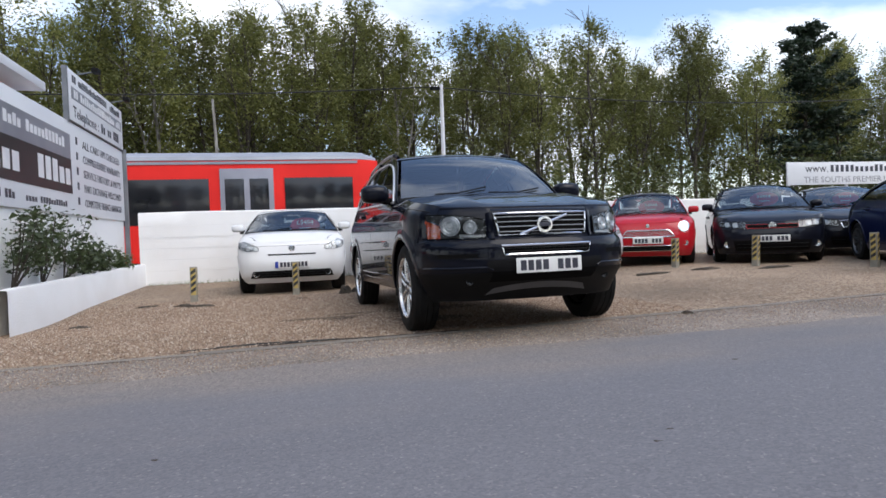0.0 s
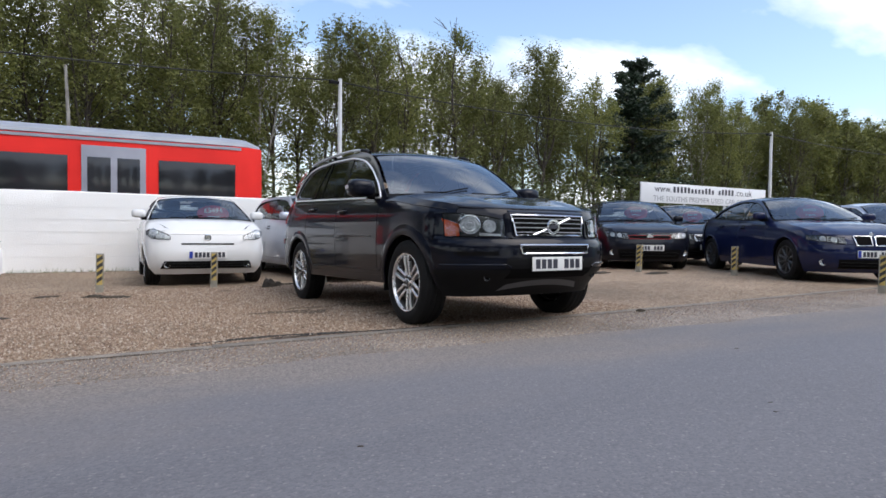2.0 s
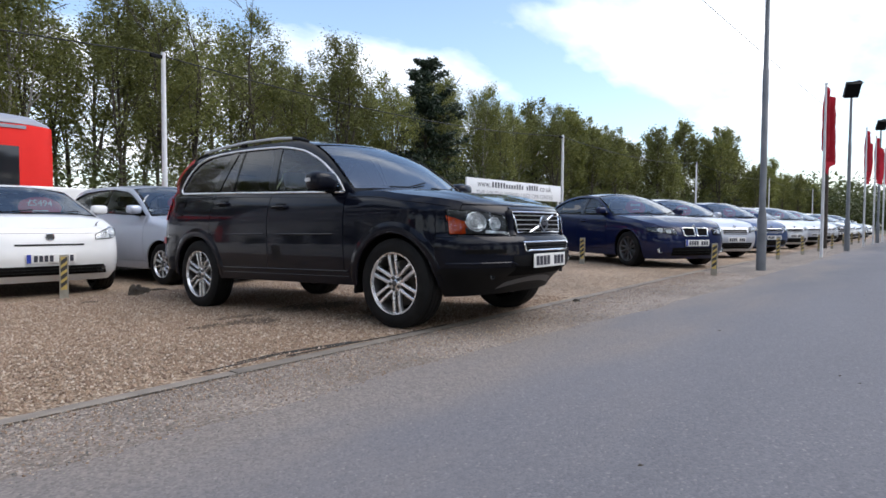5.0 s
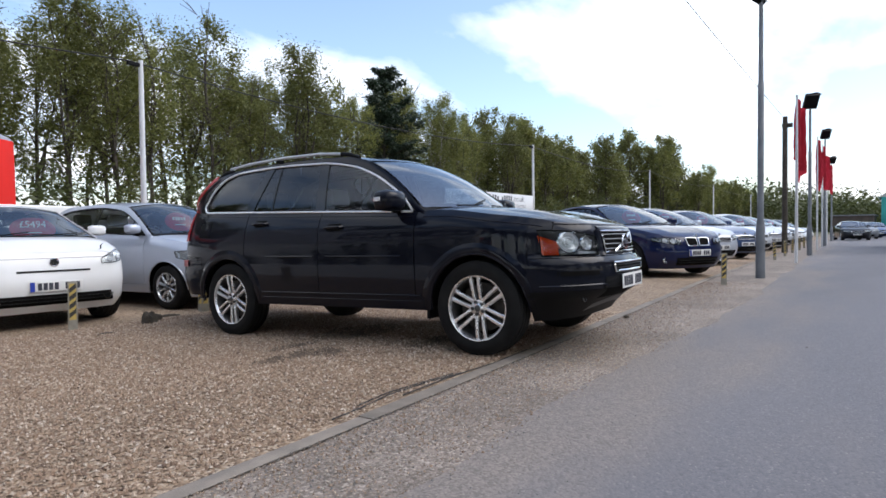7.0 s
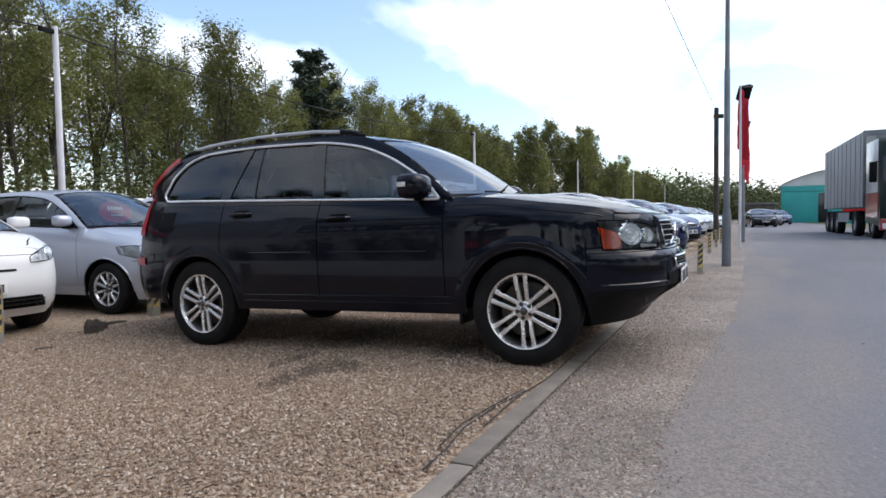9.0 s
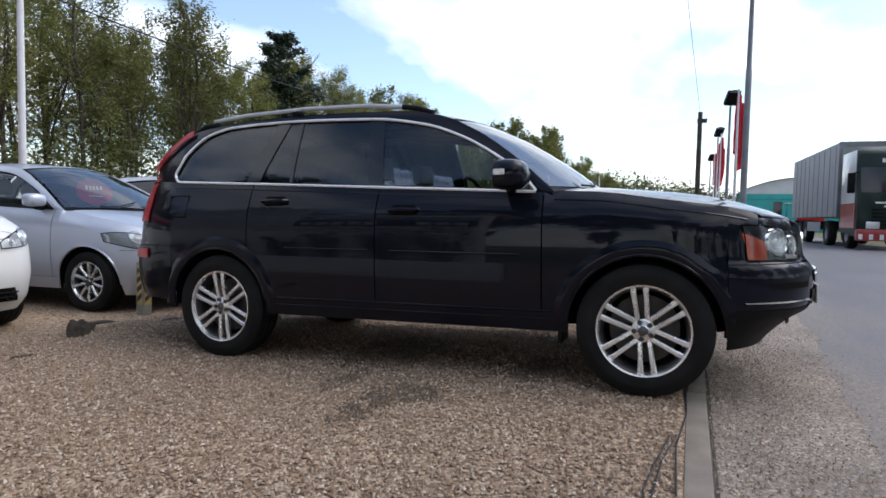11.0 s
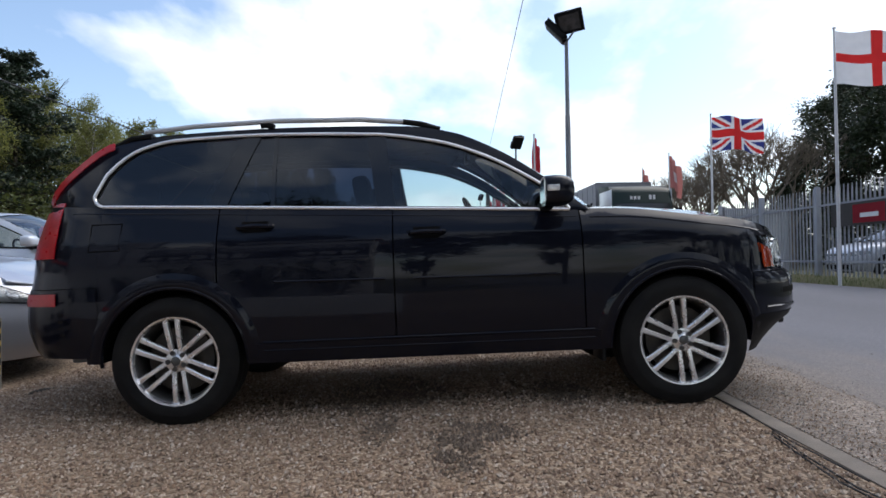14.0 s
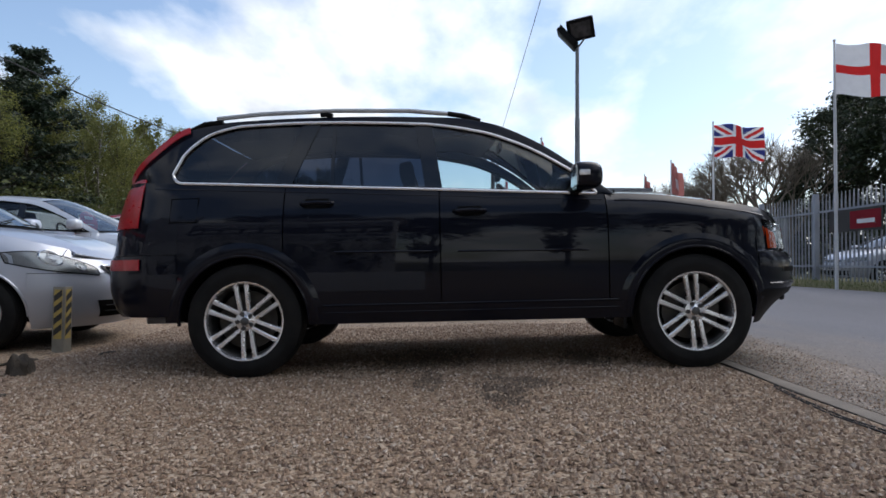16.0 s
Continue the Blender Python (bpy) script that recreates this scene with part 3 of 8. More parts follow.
# the open joint on the road's side of the edging
bm = bmesh.new()
sheet(bm, [[(x, 4.832 + k * (0.006 + 0.008 * noise.noise((x * 1.3, 2.2, 0))), ROAD_X(x) + 0.001) for k in (-1, 1)] for x in [-9 + 0.12 * i for i in range(430)]])
tagged(part("kerb_joint", bm, M["dirt"], None, smooth=0), "dark open joint along the edging", "kerb joint", kind="structure")

# ---------- white boundary wall ----------
WALL_TURN = radians(-1.6)
wall = thing("wall_north", Matrix.LocRotScale((-2.75, 13.45, 0), Euler((0, 0, WALL_TURN)), None), "white painted rendered block boundary wall", "wall", kind="structure")
bm = bmesh.new()
xs = [0.35 * i for i in range(185)]
prof = [(0.0, -0.2), (0.0, 0.6), (0.0, 1.12), (0.0, 1.435), (0.012, 1.455), (0.2, 1.455), (0.2, -0.2)]
sheet(bm, [[(x, y + 0.012 * noise.noise((x * 0.8, z * 2.0, 0.4)), z + (0.012 * noise.noise((x * 0.5, 5.0, 0)) if z > 0.1 else 0)) for y, z in prof] for x in xs])
part("wall_face", bm, M["white_wall"], wall, smooth=30)
for z in (0.28, 0.505, 0.73, 0.955, 1.18):
    bm = bmesh.new()
    sheet(bm, [[(x, 0.012 * noise.noise((x * 0.8, z * 2.0, 0.4)) - 0.0045, z + 0.006 * noise.noise((x * 1.7, z, 0)) + k * (0.007 + 0.004 * noise.noise((x * 2.3, z, 4.0)))) for k in (-1, 1)] for x in xs[:120]])
    part("block_joint", bm, M["wall_joint"], wall, smooth=30)

# ---------- signed wall and planter beside the yard ----------
sw = thing("wall_west", None, "white rendered building wall behind the planter", "wall", kind="structure")
part("wall_face", boxed(-3.3, -2.99, 7.35, 13.35, 0.0, 2.66, bevel=0.01), M["white_wall"], sw)
part("eaves", boxed(-4.6, -2.9, 7.3, 9.1, 2.84, 2.95, bevel=0.01), M["sign_white"], sw)
part("end_post", boxed(-2.98, -2.90, 13.36, 13.44, 0.0, 2.7, bevel=0.006), M["steel_dark"], sw)

panel = thing("sign_board", pose(-2.985, 0, 0), "long white dealer sign with grey and black print", "sign")
part("sheet", boxed(-0.0, 0.03, 7.4, 13.32, 1.30, 2.66, bevel=0.006), M["sign_white"], panel)
part("print", boxed(0.03, 0.034, 7.4, 10.15, 2.10, 2.46), M["sign_grey"], panel, "grey band")
part("print", boxed(0.034, 0.037, 7.4, 10.15, 1.60, 2.10), M["sign_black"], panel, "black picture strip")
SIDE = Matrix(((0, 0, 1, 0), (1, 0, 0, 0), (0, 1, 0, 0), (0, 0, 0, 1)))      # letters that face +x


def on_side(x, y, z):
    return Matrix.Translation((x, y, z)) @ SIDE


for k, line in enumerate(("ALL CARS HPI CHECKED", "COMPREHENSIVE WARRANTY", "SERVICE HISTORY & MOT'S", "PART EXCHANGE WELCOMED", "COMPETITIVE FINANCE ARRANGED")):
    z = 2.34 - 0.225 * k
    lettering("line_of_print", line, 0.17, on_side(0.032, 10.75, z), M["ink"], panel, width=2.30)
    part("bullet", boxed(0.03, 0.034, 10.42, 10.50, z + 0.02, z + 0.13), M["ink"], panel)


def side_bars(name, y0, y1, z0, z1, n, mat, parent, x, seed):
    bar_row(name, y0, y1, z0, z1, n, mat, parent, Matrix(((0, 1, 0, x), (1, 0, 0, 0), (0, 0, 1, 0), (0, 0, 0, 1))), seed=seed)


side_bars("line_of_print", 7.6, 9.9, 2.24, 2.38, 18, M["white_ink"], panel, 0.0355, 2)
side_bars("line_of_print", 7.5, 10.1, 1.72, 2.02, 10, M["white_ink"], panel, 0.0385, 3)
side_bars("line_of_print", 7.45, 8.1, 1.40, 1.50, 7, M["ink"], panel, 0.0315, 4)
side_bars("line_of_print", 8.4, 10.0, 1.40, 1.48, 17, M["ink"], panel, 0.0315, 5)

top = thing("upper_sign", pose(-2.985, 0, 0), "white upper sign board with dark writing and black frame", "sign")
part("sheet", boxed(0.0, 0.04, 10.15, 13.40, 2.68, 3.44, bevel=0.006), M["sign_white"], top)
part("frame", boxed(0.0, 0.046, 10.15, 13.40, 2.655, 2.685), M["sign_black"], top)
part("frame", boxed(-0.02, 0.046, 10.10, 10.15, 2.655, 3.45), M["steel_dark"], top)
side_bars("line_of_print", 10.35, 13.2, 3.27, 3.38, 28, M["ink"], top, 0.0415, 6)
part("print", boxed(0.04, 0.042, 10.3, 13.3, 3.02, 3.20), M["ink_grey"], top, "grey band")
side_bars("line_of_print", 10.4, 13.2, 3.05, 3.17, 26, M["white_ink"], top, 0.0435, 7)
lettering("line_of_print", "Telephone :", 0.24, on_side(0.042, 10.35, 2.76), M["ink"], top, width=1.35)
side_bars("line_of_print", 11.85, 13.2, 2.77, 2.93, 10, M["ink"], top, 0.0415, 8)
for y in (10.7, 12.7):
    fl = thing("floodlight", pose(-2.78, y, 3.46), "small dark floodlight on the sign's top edge", "floodlight", group="sign floodlights")
    part("arm", tube(bmesh.new(), [(-0.2, 0, 0.0), (0.05, 0, 0.05)], 0.012), M["steel_dark"], fl)
    part("lamp_head", boxed(0.03, 0.13, -0.09, 0.09, 0.03, 0.10, bevel=0.012), M["black"], fl)

low = thing("planter_wall", None, "low white painted planter wall at the gravel's edge", "wall", kind="structure")
bm = bmesh.new()
ys = [6.95 + 0.2 * i for i in range(34)]
sheet(bm, [[(x + 0.012 * noise.noise((y, z * 3, 1.2)), y, z) for x, z in ((-2.66, -0.2), (-2.66, 0.40), (-2.675, 0.43), (-2.80, 0.43), (-2.815, 0.41), (-2.815, -0.1))] for y in ys])
part("wall_face", bm, M["white_wall"], low)
tagged(part("planter_soil", boxed(-2.99, -2.82, 6.97, 13.3, -0.1, 0.36), M["dirt"], None), "dark soil in the planter", "soil", kind="structure")

# ---------- banner over the wall ----------
ban = thing("banner", Matrix.LocRotScale((12.62, 13.06, 0), Euler((0, 0, WALL_TURN)), None), "long white dealer banner on posts above the wall", "banner")
part("sheet", boxed(0, 5.85, -0.02, 0.0, 1.74, 2.33, bevel=0.004), M["sign_white"], ban)
for x in (0.06, 1.9, 3.8, 5.75):
    part("post", boxed(x - 0.03, x + 0.03, 0.002, 0.06, 0.0, 2.34, bevel=0.005), M["white_pole"], ban)
FRONT = Matrix(((1, 0, 0, 0), (0, 0, -1, 0), (0, 1, 0, 0), (0, 0, 0, 1)))      # letters that face -y


def on_front(x, y, z):
    return Matrix.Translation((x, y, z)) @ FRONT


lettering("line_of_print", "www.", 0.30, on_front(0.55, -0.0205, 2.07), M["ink"], ban, width=0.72)
bar_row("line_of_print", 1.32, 4.20, 2.07, 2.25, 18, M["ink"], ban, pose(0, -0.022, 0), gap=0.4, seed=9)
lettering("line_of_print", ".co.uk", 0.30, on_front(4.24, -0.0205, 2.07), M["ink"], ban, width=0.86)
lettering("line_of_print", "THE SOUTHS PREMIER USED CAR CENTRE", 0.22, on_front(0.50, -0.0205, 1.80), M["ink_grey"], ban, width=4.75)
# ---------- railway: embankment strip and a passing train ----------
TRAIN_TURN = radians(-2.2)


def carriage(m, tail=False):
    """A red and grey carriage: sides, roof, doors, window bands. Its near side is at local y = 0."""
    t = thing("railway_carriage", m, "red electric railway carriage with grey roof and doors", "train carriage", group="train")
    L = 19.6
    sec = [(0.0, 0.35), (-0.02, 1.1), (0.0, 2.3), (0.05, 2.93), (2.65, 2.93), (2.7, 2.3), (2.72, 1.1), (2.7, 0.35)]
    ends = [(0.0, 1.0), (L, 1.0)] if not tail else [(0.0, 1.0), (L - 0.55, 1.0), (L - 0.25, 0.93), (L - 0.06, 0.80), (L, 0.70)]
    bm = bmesh.new()
    vs = sheet(bm, [[(x, 1.35 + (y - 1.35) * k, z) for y, z in sec] for x, k in ends], closed=True)
    bm.faces.new(vs[0]), bm.faces.new(vs[-1])
    part("body", bm, M["train_red"], t)
    bm = bmesh.new()
    pr = [(0.055, 2.932), (0.03, 2.95), (0.07, 3.04), (0.3, 3.15), (0.8, 3.24), (1.35, 3.27), (1.9, 3.24), (2.4, 3.15), (2.63, 3.04), (2.65, 2.932)]
    cuts = [(0.0, 1.0, 1.0), (L, 1.0, 1.0)] if not tail else [(0.0, 1.0, 1.0), (L - 0.9, 1.0, 1.0), (L - 0.4, 0.92, 0.93), (L - 0.05, 0.72, 0.5)]
    vs = sheet(bm, [[(x, 1.35 + (y - 1.35) * k, 2.932 + (z - 2.932) * h) for y, z in pr] for x, k, h in cuts])
    bm.faces.new(vs[0]), bm.faces.new(vs[-1])
    part("roof", bm, M["train_grey"], t)
    part("gangway", boxed(-0.35, 0.0, 0.5, 2.2, 0.5, 3.1, bevel=0.03), M["black"], t)
    part("waist_band", boxed(0.02, L - 0.6, 0.020, 0.05, 2.84, 2.91), M["train_grey"], t)
    part("sole_bar", boxed(0.3, L - 0.6, 0.0, 0.03, 0.25, 0.36), M["void"], t)
    for x in (2.55, 9.0, 15.42):
        d = part("door", boxed(x, x + 1.35, -0.030, 0.01, 0.5, 2.72, bevel=0.01), M["train_door"], t, "grey sliding doors")
        for k in (0.12, 0.74):
            part("door_window", boxed(x + k, x + k + 0.48, -0.036, -0.030, 1.35, 2.45, bevel=0.004), M["train_glass"], d)
    for a, b in ((0.5, 2.3), (4.15, 6.35), (6.45, 8.75), (10.6, 12.9), (13.0, 15.15), (17.05, 18.85)):
        part("window", boxed(a, b, -0.026, 0.0, 1.30, 2.46, bevel=0.004), M["train_glass"], t)
    if tail:
        for y in (0.55, 1.75):
            part("end_window", boxed(L - 0.01, L + 0.012, y, y + 0.5, 1.6, 2.4, bevel=0.004), M["train_glass"], t)
        for y in (0.55, 1.98):
            part("tail_lamp", boxed(L - 0.02, L + 0.02, y, y + 0.16, 1.0, 1.12, bevel=0.006), M["red_lens"], t)
    part("underframe", boxed(0.3, L - 0.6, 0.2, 2.5, 0.0, 0.35), M["void"], t)
    return t


# the train's last carriage stands with its tail beyond the black car
BASE_TRAIN = Matrix.LocRotScale((2.70, 16.9, 0.0), Euler((0, 0, TRAIN_TURN)), None)
carriage(BASE_TRAIN @ pose(-19.6, 0, 0), tail=True)
carriage(BASE_TRAIN @ pose(-39.6, 0, 0))

# ---------- trees ----------


def leaves(n, spots, size, rng, flat=0.5, hang=1.0):
    """Many small leaf sprays round given spots (centre, spread); hang stretches the sprays downwards."""
    r = np.random.RandomState(rng.randrange(1 << 30))
    cen = np.array([tuple(c) for c, q in spots])
    wide = np.array([q for c, q in spots])
    k = r.randint(0, len(spots), n)
    q = np.clip(r.normal(0, 1, (n, 3)), -1.7, 1.7)
    p = cen[k] + q * wide[k][:, None] * np.array((1, 1, hang))
    a = size * r.uniform(0.6, 1.3, n) * np.where(np.linalg.norm(q, axis=1) < 1.25, 1.5, 0.85)      # larger sprays within, single leaves outside
    u = r.normal(0, 1, (n, 3)) * np.array((1, 1, flat))
    u /= np.linalg.norm(u, axis=1)[:, None]
    w = np.cross(u, r.normal(0, 1, (n, 3)))
    w /= np.linalg.norm(w, axis=1)[:, None]
    a = a[:, None]
    pts = np.stack([p - u * a, p + u * a * 0.9 - w * a * 0.3, p + w * a * 0.75], axis=1).reshape(-1, 3)
    me = bpy.data.meshes.new("leaves")
    me.from_pydata(pts.tolist(), [], np.arange(3 * n).reshape(-1, 3).tolist())
    return me


def birch(seed, h, n, lean=0.3, low=0.32, mat="leaf", bark="bark", size=0.12, spread=1.0, hang=1.4, bare=0.12):
    """A slender tree: a stem that forks, rising limbs, drooping sprays of leaves, and a ragged top."""
    rng = random.Random(seed)
    t = thing("birch_tree", None, "slender birch tree with thin spring leaves", "tree", group="trees behind the railway")
    bm = bmesh.new()
    spots = []
    stems = [(Vector((0, 0, 0)), h, h * 0.0105, 0.0, 0.0)]
    for k in range(rng.choice((1, 2, 2, 3))):
        stems.append((Vector((0, 0, h * rng.uniform(0.16, 0.42))), h * rng.uniform(0.78, 0.97), h * 0.0065, rng.uniform(0, math.tau), rng.uniform(0.05, 0.12) * h * spread))
    for root, top_z, r, turn, out in stems:
        stem = []
        for k in range(10):
            f = k / 9
            off = out * f ** 0.7
            stem.append(Vector((root.x + math.cos(turn) * off + lean * noise.noise((seed + turn, f * 2.3, 0)) * f * 2.3, root.y + math.sin(turn) * off + lean * noise.noise((seed + turn, 9, f * 2.3)) * f * 2.3, root.z + (top_z - root.z) * f)))
        tube(bm, stem, r, 6, taper=0.15)
        count = 34 if out == 0 else 17
        for i in range(count):
            z = h * (low + (0.99 - low) * (i / (count - 1)) ** 0.85)
            f = (z - root.z) / (top_z - root.z)
            if not 0.12 < f < 0.995:
                continue
            k = min(8, int(f * 9))
            p = stem[k].lerp(stem[k + 1], f * 9 - k)
            g = z / h
            a = rng.uniform(0, math.tau)
            reach = h * 0.155 * spread * (1.0 - 0.72 * abs((g - 0.58) / 0.46) ** 2.0) * rng.uniform(0.5, 1.25) + 0.12
            d = Vector((math.cos(a), math.sin(a), rng.uniform(0.5, 1.5))) * 0.85
            mid, tip = p + d * reach * 0.55, p + d * reach + Vector((0, 0, -0.22 * reach))
            tube(bm, [p, mid, tip], h * 0.0030 * (1.25 - g), 4, taper=0.3)
            if rng.random() > bare + max(0.0, 0.5 - g) * 1.3:
                s0 = reach * 0.16 + 0.07
                spots += [(mid, s0), (tip, s0), (tip + Vector((0, 0, -0.30)), s0 * 0.8), (p.lerp(tip, 0.75) + Vector((0, 0, -0.25)), s0)]
            else:
                for q in range(3):
                    tube(bm, [mid, mid + d * reach * rng.uniform(0.3, 0.6) + Vector((rng.gauss(0, 0.15), rng.gauss(0, 0.15), 0.12))], h * 0.0012, 3)
        spots += [(stem[-1], 0.16), (stem[-2], 0.22)]
    part("trunk", bm, M[bark], t)
    me = leaves(n, spots, size, rng, hang=hang)
    me.materials.append(M[mat])
    c = new("crown", me)
    c.parent = t
    return t


def pine(seed, h, n):
    """A tall conifer: bare stem below, flat tiers of boughs of uneven reach, a blunt tufted top."""
    rng = random.Random(seed)
    t = thing("pine_tree", None, "dark tall conifer with layered flat branches", "tree")
    bm = bmesh.new()
    tube(bm, [(0, 0, 0), (0.05, 0.03, h * 0.5), (0, 0, h * 0.97)], h * 0.014, 8, taper=0.2)
    spots = []
    tiers = 11
    for i in range(tiers):
        g = i / (tiers - 1)
        z = h * (0.32 + 0.62 * g)
        wide = h * (0.205 * (1 - g) ** 0.6 + 0.062)
        for k in range(7 if g < 0.8 else 5):
            a = rng.uniform(0, math.tau)
            reach = wide * rng.uniform(0.45, 1.2)
            p = Vector((0, 0, z + rng.uniform(-0.12, 0.12)))
            tip = p + Vector((math.cos(a) * reach, math.sin(a) * reach, reach * (0.10 + 0.5 * g)))
            tube(bm, [p, p.lerp(tip, 0.5) - Vector((0, 0, 0.06)), tip], h * 0.0042 * (1.3 - g), 4, taper=0.3)
            for f in (0.4, 0.62, 0.82, 1.0):
                spots.append((p.lerp(tip, f) + Vector((rng.gauss(0, 0.08), rng.gauss(0, 0.08), 0.05)), 0.15 + 0.05 * (1 - g)))
    for k in range(7):
        spots.append((Vector((rng.gauss(0, 0.16), rng.gauss(0, 0.16), h * rng.uniform(0.93, 1.0))), 0.11))
    part("trunk", bm, M["bark_dark"], t)
    me = leaves(n, spots, 0.075, rng, flat=0.35, hang=0.55)
    me.materials.append(M["needle"])
    new("crown", me).parent = t
    return t


# The wood stands well behind the railway: plan and sizes grow by WOOD from a point beside the road.
WOOD = 1.5
rng = random.Random(11)
kinds = [birch(s, 9.5, 10200, size=0.056, low=rng.uniform(0.10, 0.22), spread=rng.uniform(0.8, 1.1), bark="bark" if s == 2 else "bark_dark", bare=0.14 + 0.06 * (s % 3)) for s in range(7)]
backs = [birch(s, 9.5, 4200, size=0.080, low=rng.uniform(0.12, 0.25), spread=rng.uniform(0.85, 1.1), bark="bark_dark") for s in range(30, 34)]
TALL = cv((-20.0, 1.08), (5.0, 1.12), (13.0, 1.05), (20.0, 1.05), (27.0, 1.14), (58.0, 1.10), (76.0, 0.82), (130.0, 0.66))
used = set()


def plant(src, x, y, scale, turn):
    """Sets a tree of the wood; each pattern tree is itself used once."""
    m = Matrix.LocRotScale((-1.5 + WOOD * (x + 1.5), 3.0 + WOOD * (y - 3.0), 0.1), Euler((rng.uniform(-0.03, 0.03), rng.uniform(-0.03, 0.03), turn)), (scale * WOOD * TALL(x),) * 3)
    if src.name in used:
        src = copy_thing(src, Matrix())
    used.add(src.name)
    src.matrix_basis = m
    return src


sparse = birch(77, 9.5, 5600, size=0.100, bark="bark_dark", low=0.12)
for row, (y0, step, sc, pool) in enumerate(((21.8, 1.75, 0.70, kinds), (24.2, 1.9, 0.73, kinds), (28.0, 2.1, 0.80, backs), (32.0, 2.2, 0.85, backs))):
    x = -19.0 + row * 0.7
    while x < (58 if row < 3 else 34):
        if row < 2 and 18.2 < x < 21.4:
            x = 21.4
        plant(rng.choice(pool) if x < 34 else sparse, x + rng.uniform(-0.6, 0.6), y0 - 0.035 * x + rng.uniform(-1.0, 1.0), sc * rng.uniform(0.84, 1.10) * (1.08 if x < 4 else 1.0), rng.uniform(0, 6.28))
        x += step * rng.uniform(0.75, 1.3) * (1 + max(0, x - 30) * 0.012)
x = 59
while x < 130:
    plant(sparse, x, 19.4 - 0.05 * (x - 59) + rng.uniform(-2, 3), rng.uniform(0.80, 1.05), rng.uniform(0, 6.28))
    x += rng.uniform(0.8, 1.5)
p = pine(3, 8.2, 19000)
p.matrix_basis = Matrix.LocRotScale((30.7, 29.9, 0.0), Euler((0, 0, 0.4)), (1.5, 1.5, 1.5))
p = copy_thing(p, Matrix())
p.matrix_basis = Matrix.LocRotScale((97.0, 27.0, 0.0), Euler((0, 0, 2.4)), (1.4, 1.4, 1.4))
tagged(p, "dark conifer rising over the far birches")


def far_wood(name, label, n, xr, yr, hz, mat, size, seed, loose=1.1):
    rng = random.Random(seed)
    spots = []
    for i in range(int(n / 55)):
        x, y = rng.uniform(*xr), rng.uniform(*yr)
        top = hz(x, y) * rng.uniform(0.7, 1.08)
        for k in range(5):
            spots.append((Vector((x + rng.uniform(-1.5, 1.5), y + rng.uniform(-1.5, 1.5), top * (0.12 + 0.2 * k))), loose))
    me = leaves(n, spots, size, rng)
    me.materials.append(M[mat])
    return tagged(new(name, me), label, "wood", kind="stuff")


# these leaf masses carry the shade under and between the trees in their leaf colour
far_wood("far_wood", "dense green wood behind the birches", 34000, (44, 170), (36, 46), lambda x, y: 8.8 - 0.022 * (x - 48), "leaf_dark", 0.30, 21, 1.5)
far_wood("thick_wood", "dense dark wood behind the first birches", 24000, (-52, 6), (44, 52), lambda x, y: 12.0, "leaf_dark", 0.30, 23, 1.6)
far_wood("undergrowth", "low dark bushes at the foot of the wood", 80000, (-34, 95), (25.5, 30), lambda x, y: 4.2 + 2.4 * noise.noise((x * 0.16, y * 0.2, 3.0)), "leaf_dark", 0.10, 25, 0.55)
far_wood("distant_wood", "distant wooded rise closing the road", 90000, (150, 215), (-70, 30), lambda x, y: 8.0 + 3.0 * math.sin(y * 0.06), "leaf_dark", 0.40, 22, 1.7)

# ---------- cars ----------
# Car coordinates: x across, y along (front axle at 0, rear axle at wb, front end below 0), z up from the tyres' feet.


